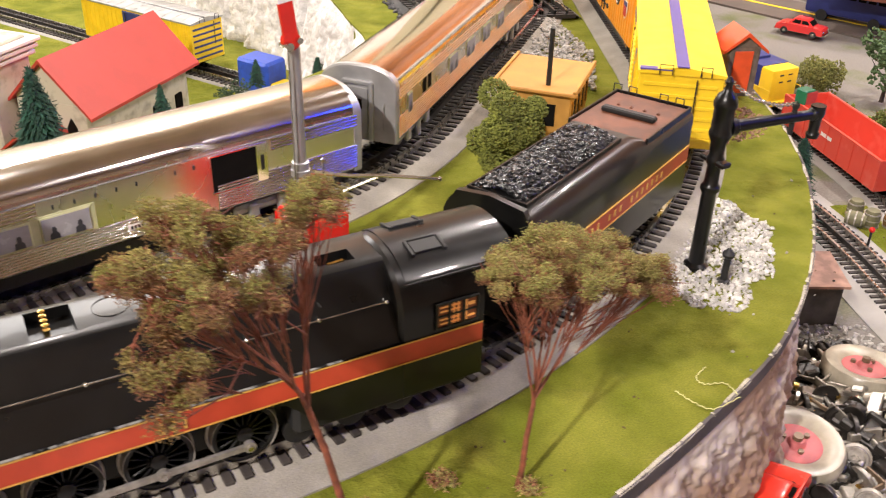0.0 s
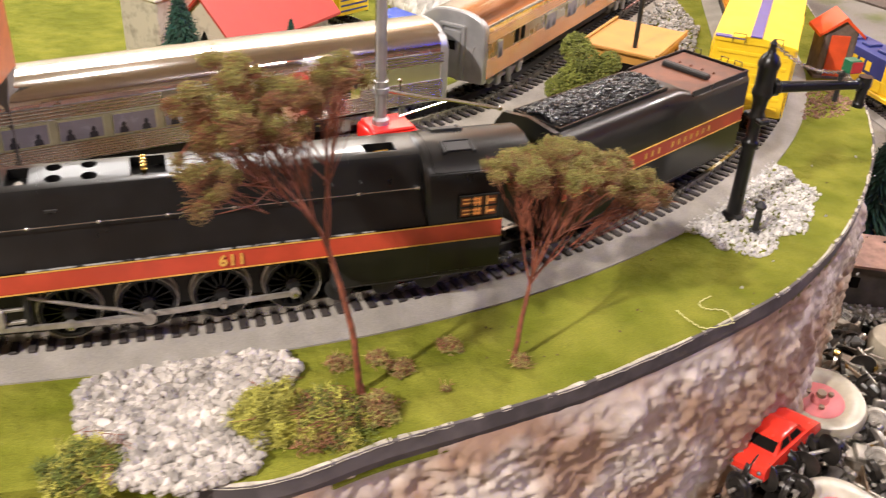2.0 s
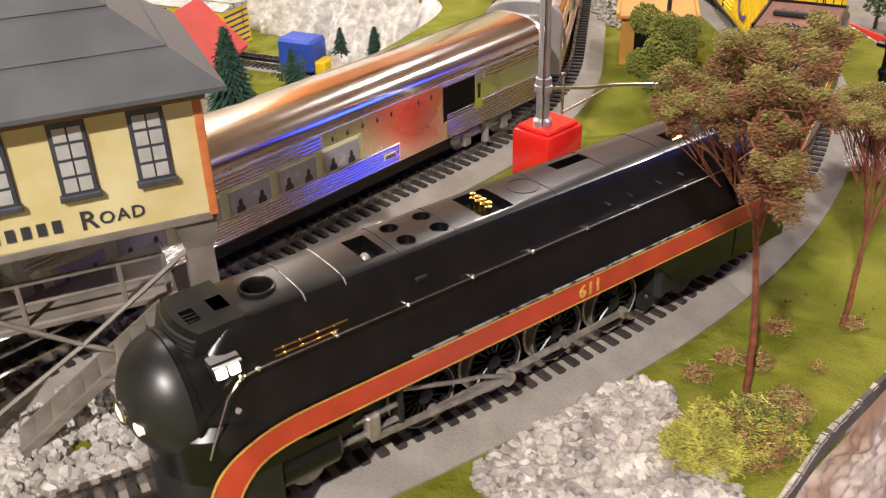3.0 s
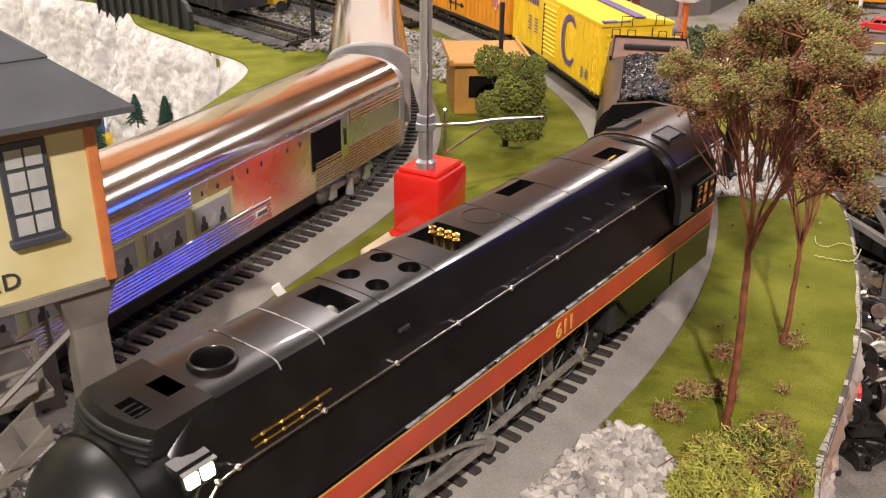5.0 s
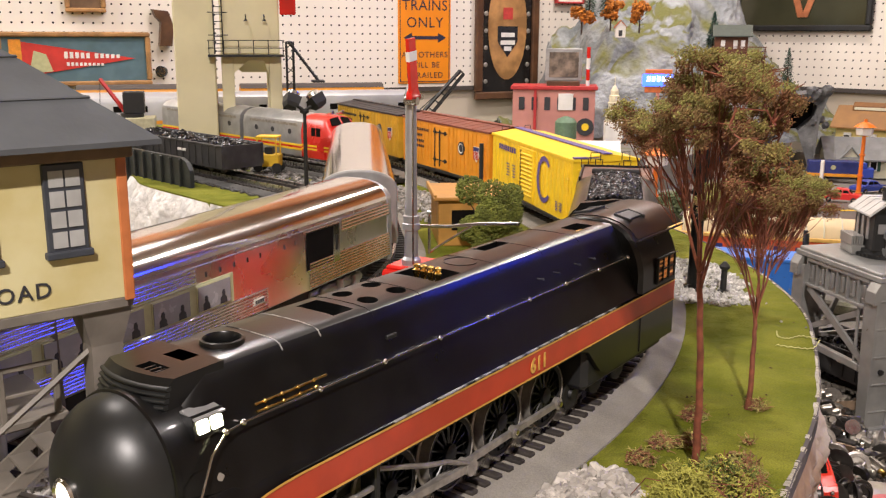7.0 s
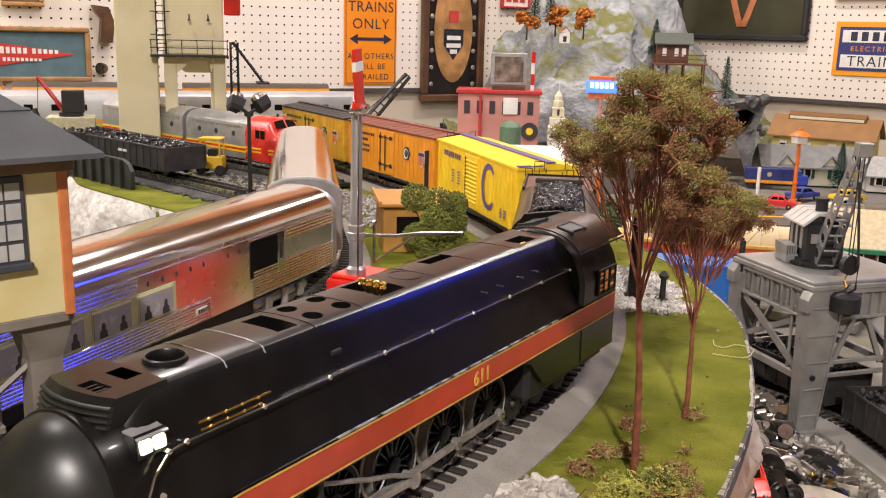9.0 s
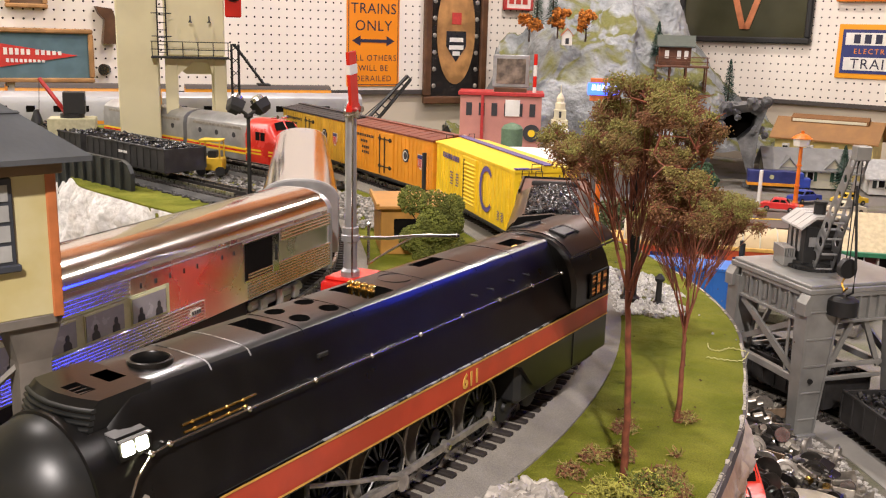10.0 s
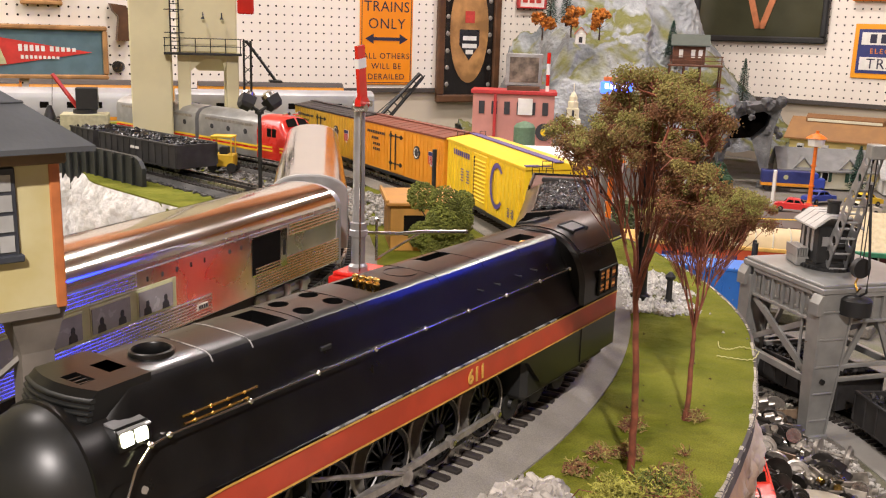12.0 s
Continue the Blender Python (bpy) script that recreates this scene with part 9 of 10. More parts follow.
pine((0.80, 0.985, -0.05), 0.035, 0.013, 87, "tiny green pine tree on the white cliff", n=120)
# slope that falls from the track to the valley
g = MB()
edge = [p for p in INSIDE if p[0] < 0.66]
edge = resample(edge, 0.02)
g.loft([[(x, y, 0.0) for x, y in edge], [(x + 0.01, y + 0.06, -0.03 + 0.01 * noise.noise(Vector((x * 9, y * 9, 1)))) for x, y in edge], [(x + 0.03, y + 0.16, -0.10 + 0.02 * noise.noise(Vector((x * 9, y * 9, 5)))) for x, y in edge], [(x + 0.05, y + 0.26, VALLEY) for x, y in edge]], False, False)
solid("ground", g, GRASS, "grassy slope behind the silver train", "ground", kind="structure", smooth=60)


# ---- things on the pegboard walls ----
WOOD = mat("oak_frame", (0.36, 0.19, 0.07), 0.5, var=0.25, scale=30, bump=0.15)
DARKWOOD = mat("dark_walnut", (0.10, 0.045, 0.02), 0.4, var=0.3, scale=30, bump=0.1)
SIGNORANGE = mat("orange_enamel", (0.80, 0.26, 0.01), 0.35, var=0.05, scale=8)
INK = mat("dark_blue_ink", (0.02, 0.02, 0.05), 0.5, bump=0)


def picture(m, x0, x1, z0, z1, border, inner, outer, label, name="picture_frame", category="picture", depth=0.020):
    root = thing(name, label, category, m @ Matrix.Translation((x0, -0.0135, z0)))
    w, h = x1 - x0, z1 - z0
    for a in ((0, w, 0, border), (0, w, h - border, h), (0, border, border, h - border), (w - border, w, border, h - border)):
        part("frame_bar", MB().bbox(a[0], a[1], -depth, 0, a[2], a[3], min(0.004, border * 0.25)), outer, root)
    part("panel", MB().box(border * 0.8, w - border * 0.8, -depth * 0.45, -0.001, border * 0.8, h - border * 0.8), inner, root, smooth=0)
    return root, w, h


r, w, h = picture(PEG_N, 0.02, 0.411, 0.059, 0.203, 0.013, mat("slate_blue_felt", (0.10, 0.17, 0.20), 0.9, var=0.12, scale=30), WOOD, "oak-framed red felt pennant on slate blue", "framed_pennant")
pn = part("pennant", MB().loft([[(0.035, y, 0.022), (0.35, y, 0.073), (0.035, y, 0.122)] for y in (-0.0115, -0.010)]), mat("pennant_red", (0.55, 0.04, 0.03), 0.85, var=0.12, scale=40), r, "red felt pennant", smooth=0)
part("pennant_band", MB().box(0.030, 0.060, -0.0125, -0.0118, 0.020, 0.124), mat("pennant_orange", (0.70, 0.28, 0.03), 0.85), pn, smooth=0)
part("pennant_shape", MB().loft([[(0.075, y, 0.035), (0.135, y, 0.040), (0.12, y, 0.085), (0.09, y, 0.095)] for y in (-0.0125, -0.0118)]), CREAM, pn, smooth=0)
for i in range(10):
    x = 0.165 + i * 0.014 + (0.008 if i > 4 else 0)
    part("letter_bar", MB().box(x, x + 0.009, -0.0125, -0.0118, 0.074, 0.092 - i * 0.0009), WHITE, pn, smooth=0)
for i in range(9):
    x = 0.170 + i * 0.011
    part("letter_bar", MB().box(x, x + 0.007, -0.0125, -0.0118, 0.054, 0.064 - i * 0.0004), WHITE, pn, smooth=0)

root = thing("warning_sign", "orange enamel sign with black letters and a double arrow", "sign", PEG_N @ Matrix.Translation((1.267, -0.013, 0.046)))
part("plate", MB().bbox(-0.093, 0.093, -0.004, 0, 0.0, 0.38, 0.0015), SIGNORANGE, root)
part("border_line", MB().loft([[(-0.088, -0.0046, 0.005), (0.088, -0.0046, 0.005), (0.088, -0.0046, 0.375), (-0.088, -0.0046, 0.375)], [(-0.0855, -0.0046, 0.0075), (0.0855, -0.0046, 0.0075), (0.0855, -0.0046, 0.3725), (-0.0855, -0.0046, 0.3725)]], caps=False), INK, root, smooth=0)
for words, z, hh, sp in (("TRAINS", 0.229, 0.046, 1.05), ("ONLY", 0.176, 0.046, 1.1), ("ALL OTHERS", 0.082, 0.026, 1.15), ("WILL BE", 0.050, 0.026, 1.15), ("DERAILED", 0.017, 0.026, 1.15)):
    text_plate(words, hh, INK, root, (0, -0.0048, z), spacing=sp)
for i in range(6):
    part("letter_bar", MB().box(-0.066 + i * 0.0225, -0.050 + i * 0.0225, -0.0052, -0.0042, 0.283, 0.316), INK, root, smooth=0)
ar = MB().box(-0.05, 0.05, -0.0052, -0.0042, 0.139, 0.149)
for sg in (-1, 1):
    ar.loft([[(sg * 0.075, y, 0.144), (sg * 0.046, y, 0.128), (sg * 0.046, y, 0.160)] for y in (-0.0052, -0.0042)])
part("double_arrow", ar, INK, root, "dark double arrow", smooth=0)

r, w, h = picture(PEG_N, 1.448, 1.690, -0.012, 0.46, 0.026, mat("black_glass", (0.015, 0.012, 0.011), 0.15, var=0.3, scale=40), DARKWOOD, "dark walnut framed mirror-glass pub picture with a shield", "framed_sign")
ov = part("oval", MB().loft([[(w / 2 + 0.074 * math.cos(a * 0.2094), y, 0.24 + 0.175 * math.sin(a * 0.2094)) for a in range(30)] for y in (-0.0115, -0.0095)]), mat("amber_oval", (0.42, 0.22, 0.08), 0.35, var=0.4, scale=18), r, "amber oval panel", smooth=0)
part("shield", MB().loft([[(w / 2 + x, y, 0.19 + z) for x, z in ((-0.038, 0.05), (0.038, 0.05), (0.038, 0.0), (0.0, -0.05), (-0.038, 0.0))] for y in (-0.0135, -0.0118)]), mat("shield_black", (0.02, 0.02, 0.025), 0.3), ov, "black shield with white bars", smooth=0)
for z, a in ((0.205, 0.026), (0.180, 0.028), (0.160, 0.014)):
    part("letter_bar", MB().box(w / 2 - a, w / 2 + a, -0.0145, -0.0137, z, z + 0.014), WHITE, ov, smooth=0)
part("red_block", MB().box(w / 2 - 0.018, w / 2 + 0.018, -0.0130, -0.0118, 0.262, 0.30), REDB, ov, smooth=0)
for i in range(7):
    for x in (0.036, w - 0.044):
        part("leaf_scroll", MB().lathe([(0.008, 0), (0.006, 0.0012)], (x + 0.004, -0.0096, 0.06 + i * 0.055), (0, -1, 0), 10, caps=True), RODS, r)

r, w, h = picture(PEG_N, 1.757, 1.873, 0.305, 0.40, 0.006, WHITE, mat("red_frame", (0.5, 0.04, 0.04), 0.5), "small red and white framed sign", "framed_sign")
for i in range(3):
    part("letter_bar", MB().box(0.02 + i * 0.028, 0.04 + i * 0.028, -0.0105, -0.0095, 0.02, 0.06), REDB, r, smooth=0)
picture(PEG_N, 0.197, 0.301, 0.254, 0.42, 0.012, mat("brown_picture", (0.14, 0.08, 0.04), 0.5, var=0.4, scale=20), WOOD, "brown wooden frame high on the wall")
cr = thing("wall_ornament", "dark carved bird ornament hung on the pegboard", "ornament", PEG_N @ Matrix.Translation((0.45, -0.014, 0.20)))
part("body", MB().loft([[(x, y, z) for x, z in ((-0.015, -0.035), (0.018, -0.035), (0.026, 0.02), (0.012, 0.06), (-0.03, 0.065), (-0.022, 0.045), (-0.008, 0.03))] for y in (-0.030, -0.022, 0.0)]), DARKWOOD, cr, smooth=0)
lm = thing("wall_lamp", "small black and silver clip lamp on the pegboard", "lamp", PEG_N @ Matrix.Translation((0.449, -0.014, 0.095)))
part("shade", MB().lathe([(0.006, 0), (0.014, 0.010), (0.016, 0.026)], (0, 0, 0), (-0.6, -0.8, 0.0), 18), BLACKM, lm)
part("reflector", MB().lathe([(0.015, 0.026), (0.004, 0.022)], (0, 0, 0), (-0.6, -0.8, 0.0), 18), STEEL, lm)

r, w, h = picture(PEG_E, 0.224, 0.700, 0.217, 0.60, 0.020, mat("dark_olive_glass", (0.045, 0.045, 0.025), 0.12, var=0.15, scale=8), BLACKM, "wide black-framed dark picture with a copper V", "framed_sign")
cop = mat("copper_letter", (0.60, 0.22, 0.10), 0.35, 0.5, scale=40)
for sg in (-1, 1):
    part("copper_stroke", MB().loft([[(w * 0.52 + sg * (0.006 + 0.10 * t) + s * 0.011, y, 0.045 + 0.30 * t) for t, s in ((0, -1), (1, -1), (1, 1), (0, 1))] for y in (-0.0125, -0.0095)]), cop, r, "copper letter stroke", smooth=0)

root = thing("enamel_sign", "orange, navy and white enamel sign", "sign", PEG_E @ Matrix.Translation((0.787, -0.013, 0.115)))
W3 = 0.36
part("plate", MB().bbox(0, W3, -0.004, 0, 0, 0.168, 0.001), mat("orange_yellow_enamel", (0.80, 0.33, 0.01), 0.35, var=0.05, scale=8), root)
part("navy_panel", MB().box(0.014, W3 - 0.014, -0.0055, -0.004, 0.016, 0.152), NAVY, root, smooth=0)
for z0, z1 in ((0.104, 0.142), (0.026, 0.066)):
    part("white_panel", MB().box(0.024, W3 - 0.024, -0.0065, -0.0055, z0, z1), WHITE, root, smooth=0)
text_plate("ELECTRIC", 0.022, SIGNORANGE, root, (0.052, -0.0062, 0.0775), spacing=1.35, align="LEFT")
text_plate("TRAINS", 0.045, INK, root, (0.045, -0.0070, 0.031), spacing=1.15, align="LEFT")
for i in range(6):
    part("letter_bar", MB().box(0.050 + i * 0.033, 0.070 + i * 0.033, -0.0072, -0.0065, 0.109, 0.137), INK, root, smooth=0)
picture(PEG_E, 0.771, 1.10, 0.352, 0.60, 0.012, mat("cream_print", (0.5, 0.4, 0.25), 0.6, var=0.3, scale=20), SIGNORANGE, "orange-framed print high on the end wall")


# ---- mountain in the corner ----
def slope_material(name):
    mt = mat(name, (0.19, 0.205, 0.21), 0.7, var=0.3, scale=9, bump=1.0, bscale=60, second=(0.40, 0.42, 0.425), blend=(0.40, 0.62), bdist=0.010, fine=0.35)
    nt = mt.node_tree
    bs = nt.nodes["Principled BSDF"]
    src = bs.inputs["Base Color"].links[0].from_socket
    geo, sep, rmp, mix = nt.nodes.new("ShaderNodeNewGeometry"), nt.nodes.new("ShaderNodeSeparateXYZ"), nt.nodes.new("ShaderNodeMapRange"), nt.nodes.new("ShaderNodeMix")
    nt.links.new(geo.outputs["Normal"], sep.inputs[0])
    nt.links.new(sep.outputs["Z"], rmp.inputs["Value"])
    rmp.inputs["From Min"].default_value, rmp.inputs["From Max"].default_value = 0.52, 0.72
    mix.data_type = "RGBA"
    nt.links.new(rmp.outputs["Result"], mix.inputs["Factor"])
    nt.links.new(src, mix.inputs["A"])
    mix.inputs["B"].default_value = (0.14, 0.14, 0.035, 1)
    nt.links.new(mix.outputs["Result"], bs.inputs["Base Color"])
    return mt


def mountain():
    FL, FR, BL, BR = Vector((2.50, 1.57)), Vector((3.00, 0.83)), Vector((2.86, 1.86)), Vector((3.46, 0.84))
    n, k = 150, 90
    hs = [(0.0, -0.098), (0.09, -0.08), (0.12, 0.02), (0.14, 0.13), (0.16, 0.185), (0.21, 0.19), (0.24, 0.24), (0.28, 0.36), (0.32, 0.48), (0.50, 0.50), (0.60, 0.40), (0.66, 0.28), (0.72, 0.17), (0.80, 0.075), (0.87, -0.02), (0.94, -0.07), (1.0, -0.10)]

    def crest(s):
        for (a, za), (b, zb) in zip(hs, hs[1:]):
            if s <= b:
                return za + (zb - za) * (s - a) / (b - a)
        return hs[-1][1]
    v, f = [], []
    for i in range(n + 1):
        s = i / n
        for j in range(k + 1):
            t = j / k
            p = FL.lerp(FR, s).lerp(BL.lerp(BR, s), t)
            q = Vector((p.x * 6, p.y * 6, 0))
            step = min(1, t * 2.2) ** 0.5 * 0.62 + min(1, max(0, t * 2.6 - 1.2)) * 0.38
            top = crest(s)
            z = -0.10 + (top + 0.10) * step
            ledge = max(0.0, min(1.0, (s - 0.54) / 0.05))
            flat = min(0.115, top)
            shelf = -0.10 + (flat + 0.10) * (0.68 * min(1, t * 9) ** 0.6 + 0.32 * min(1, t * 2.6)) + (top - flat) * max(0.0, min(1.0, (t - 0.45) / 0.3))
            z += (shelf - z) * ledge
            z += (0.035 * noise.noise(q) + 0.026 * noise.noise(q * 2.3) + 0.022 * (0.4 - abs(noise.noise(q * 4.1))) + 0.012 * noise.noise(q * 8) + 0.008 * abs(noise.noise(q * 15))) * min(1, t * 4 + 0.3)
            v.append((p.x + 0.03 * noise.noise(q * 1.7 + Vector((9, 0, z * 8))), p.y + 0.03 * noise.noise(q * 1.7 + Vector((0, 9, z * 8))), z))
    for i in range(n):
        for j in range(k):
            a = i * (k + 1) + j
            f.append((a, a + 1, a + k + 2, a + k + 1))
    ob = solid("mountain", MB().add(v, f), slope_material("mountain_rock"), "grey plaster toy mountain with green ledges in the corner", "mountain", kind="structure", smooth=60)
    return ob


mountain()


def tunnel_portal():
    root = thing("tunnel_portal", "dark grey rock tunnel mouth at the foot of the mountain", "tunnel", pose(2.835, 0.865, -0.085, 0, 0, -72))
    rock = mat("dark_grey_rock", (0.13, 0.13, 0.13), 0.8, var=0.4, scale=25, bump=0.9, bscale=80, bdist=0.005)
    rg = random.Random(9)
    out = [(-0.070, -0.09), (-0.075, 0.05), (-0.055, 0.105), (-0.01, 0.130), (0.05, 0.142), (0.085, 0.138), (0.066, 0.07), (0.058, -0.09)]
    inn = [(-0.046, 0.028), (-0.050, 0.060), (-0.035, 0.092), (-0.005, 0.108), (0.035, 0.116), (0.055, 0.105), (0.048, 0.070), (0.012, 0.034)]
    mb = MB()
    for d0, d1 in ((-0.05, 0.02),):
        mb.loft([[(x * 1.05, d0 + 0.02, z) for x, z in inn], [(x, d0, z) for x, z in out], [(x * 1.1, d1 + 0.05, z * 1.02) for x, z in out]], False, False)
        mb.loft([[(x * 1.05, d0 + 0.02, z) for x, z in inn], [(x, d1 + 0.06, z) for x, z in inn]], False, False)
    part("rock_arch", mb, rock, root, smooth=0)
    # near-black sheet closes the bore in place of the shade within
    part("dark_bore", MB().loft([[(x, 0.07, z) for x, z in inn], [(x, 0.075, z) for x, z in inn]]), HOLE, root, smooth=0)
    for i in range(26):
        x, z = rg.choice(out)
        part("boulder", MB().ball((x + rg.uniform(-0.02, 0.02), -0.045 + rg.uniform(-0.01, 0.03), z + rg.uniform(-0.03, 0.012)), rg.uniform(0.008, 0.017), jit=0.3, sub=2, rng=rg), rock, root, smooth=0)


tunnel_portal()


def cabin(m):
    root = thing("cabin", "brown log cabin on stilts with a timber porch", "building", m)
    br = mat("brown_log", (0.13, 0.05, 0.025), 0.7, var=0.3, scale=40)
    part("wall", MB().bbox(-0.05, 0.03, -0.03, 0.03, 0.035, 0.085, 0.001).loft([[(x, -0.03, 0.085), (x, 0.03, 0.085), (x, 0, 0.105)] for x in (-0.05, 0.03)]), br, root, smooth=0)
    for sg in (-1, 1):
        part("roof", MB().loft([[(x, 0, 0.110), (x, sg * 0.040, 0.083), (x, sg * 0.040, 0.080), (x, 0, 0.107)] for x in (-0.056, 0.040)]), mat("green_black_roof", (0.05, 0.065, 0.05), 0.6), root, smooth=0)
    for x in (-0.03, 0.0, 0.018):
        part("window", MB().bbox(x - 0.005, x + 0.005, -0.0312, -0.029, 0.052, 0.072, 0.0006), WHITE, root, "white-framed window")
    dk = part("porch_deck", MB().bbox(-0.06, 0.075, -0.055, 0.03, 0.030, 0.035, 0.001), br, root)
    for x in (-0.055, -0.02, 0.02, 0.07):
        for y in (-0.05, 0.02):
            part("stilt", MB().cyl((x, y, -0.03), (x, y, 0.032), 0.0022, n=5), br, dk)
        part("porch_post", MB().cyl((x, -0.053, 0.035), (x, -0.053, 0.056), 0.0014, n=5), br, dk)
    for z in (0.045, 0.056):
        part("porch_rail", MB().cyl((-0.058, -0.053, z), (0.074, -0.053, z), 0.0012, n=5), br, dk)
    return root


cabin(pose(2.93, 1.075, 0.106, 0, 0, -68) @ Matrix.Scale(1.15, 4))
pine((2.99, 1.163, 0.155), 0.12, 0.032, 91, "dark pine tree on the mountain ledge", n=220)
pine((3.13, 0.976, -0.01), 0.18, 0.036, 92, "tall dark pine tree on the mountain shoulder", n=260)
pine((2.627, 1.393, 0.235), 0.14, 0.030, 93, "dark pine tree high on the mountain", n=200)
pine((2.657, 1.358, 0.245), 0.14, 0.028, 94, "dark pine tree high on the mountain", n=200)
AUT = vary(mat("autumn_orange_leaf", (0.50, 0.17, 0.02), 0.9, scale=60, bump=0.2), 0.5)
for i, (x, y, z) in enumerate(((2.612, 1.408, 0.205), (2.662, 1.343, 0.215), (2.692, 1.268, 0.21))):
    bush_tree((x, y, z), 0.085, 0.030, 95 + i, "autumn orange toy tree on the mountain", AUT, 350, (0.003, 0.006), group="autumn trees")
hs = thing("tiny_house", "tiny white house on the mountain ledge", "building", pose(2.662, 1.312, 0.195, 0, 0, -60))
part("wall", MB().bbox(-0.014, 0.014, -0.014, 0.014, 0, 0.03, 0.001).loft([[(-0.014, y, 0.03), (0.014, y, 0.03), (0, y, 0.045)] for y in (-0.014, 0.014)]), WHITE, hs, smooth=0)
part("door", MB().bbox(-0.005, 0.005, -0.0152, -0.0135, 0.004, 0.02, 0.0005), DARKSHAPE, hs)
for sg in (-1, 1):
    part("roof", MB().loft([[(0, y, 0.048), (sg * 0.018, y, 0.028), (sg * 0.018, y, 0.026), (0, y, 0.045)] for y in (-0.017, 0.017)]), mat("orange_tile", (0.45, 0.14, 0.05), 0.7), hs, smooth=0)


ph = thing("framed_photo", "grey framed photograph on a brown plinth at the mountain", "picture", pose(2.487, 1.392, -0.10, 0, 0, -57))
part("plinth", MB().bbox(-0.045, 0.045, -0.012, 0.012, 0, 0.178, 0.002), DARKWOOD, ph, smooth=0)
part("frame", MB().bbox(-0.050, 0.050, -0.006, 0.004, 0.178, 0.266, 0.002), ALUGREY, ph, "pale grey frame")
part("photo", MB().bbox(-0.040, 0.040, -0.0075, -0.0055, 0.188, 0.256, 0.0005), mat("brown_photo_print", (0.22, 0.17, 0.13), 0.35, var=0.6, scale=40), ph)
bp = thing("striped_pole", "thin red and white striped pole beside the photograph", "pole", pose(2.522, 1.335, -0.10))
for k in range(9):
    part("pole_band", MB().cyl((0, 0, k * 0.030), (0, 0, (k + 1) * 0.030), 0.0052, n=10), WHITE if k % 2 else SIGRED, bp)

# ---- town on the lower table ----
ROADM = mat("brown_asphalt", (0.11, 0.085, 0.07), 0.8, var=0.2, scale=12, bump=0.2, bscale=400)
TOWN = LOW + 0.004
g = MB()
g.prism([(1.88, 1.55), (1.98, 1.62), (2.22, 1.02), (2.52, 0.55), (2.9, 0.25), (2.8, 0.08), (2.36, 0.42), (2.05, 0.95)], LOW - 0.002, TOWN)
solid("road", g, ROADM, "brown-grey toy road through the town", "road", kind="structure", smooth=0)
g = MB()
for a, b in (((1.93, 1.585), (2.135, 0.985)), ((2.135, 0.985), (2.44, 0.485)), ((2.44, 0.485), (2.85, 0.165))):
    a, b = Vector(a), Vector(b)
    nn = Vector((-(b - a).y, (b - a).x)).normalized() * 0.004
    g.prism([tuple(a + nn), tuple(b + nn), tuple(b - nn), tuple(a - nn)], TOWN, TOWN + 0.001)
solid("road_marking", g, YELLOW, "yellow line along the toy road", "road marking", kind="structure", smooth=0)
CARPAL = [mat("toy_" + n, c, 0.3, var=0.06, scale=40, coat=0.2) for n, c in (("red", (0.62, 0.03, 0.03)), ("blue", (0.03, 0.06, 0.35)), ("yellow", (0.75, 0.5, 0.03)), ("green", (0.05, 0.22, 0.10)), ("cream", (0.6, 0.55, 0.4)))]
for x, y, a, c, lb in ((1.915, 1.165, 112, 0, "red toy convertible on the road"), (2.485, 0.64, 100, 0, "red toy coupe on the road"), (2.70, 0.52, 140, 2, "yellow toy car in the town"), (2.66, 0.62, 150, 1, "dark blue toy car in the town"), (2.55, 0.50, 135, 4, "cream toy car in the town")):
    toy_car(pose(x, y, TOWN, 0, 0, a), 0.088, CARPAL[c], lb, h=1.05)


def bus(m, ln, body, roof, label, name="bus"):
    root = thing(name, label, "bus", m)
    b = part("body", MB().bbox(0, ln, -0.028, 0.028, 0.012, 0.075, 0.006, seg=2), body, root, smooth=40)
    part("roof", MB().bbox(0.006, ln - 0.006, -0.025, 0.025, 0.070, 0.081, 0.004, seg=2), roof, root, smooth=40)
    for sg in (-1, 1):
        for i in range(7):
            x = 0.02 + (ln - 0.04) * i / 7
            part("window", MB().bbox(x, x + (ln - 0.04) / 9, sg * 0.0285 - 0.0006, sg * 0.0285 + 0.0006, 0.048, 0.063, 0.0004), HOLE, b)
        for x in (0.035, ln - 0.035):
            part("wheel", MB().cyl((x, sg * 0.029, 0.011), (x, sg * 0.018, 0.011), 0.011, n=16), BLACKM, root)
    part("windscreen", MB().bbox(-0.001, 0.002, -0.022, 0.022, 0.044, 0.065, 0.0005), HOLE, b)


bus(pose(2.10, 1.10, TOWN, 0, 0, 112), 0.17, NAVY, WHITE, "navy and white toy bus on the road")


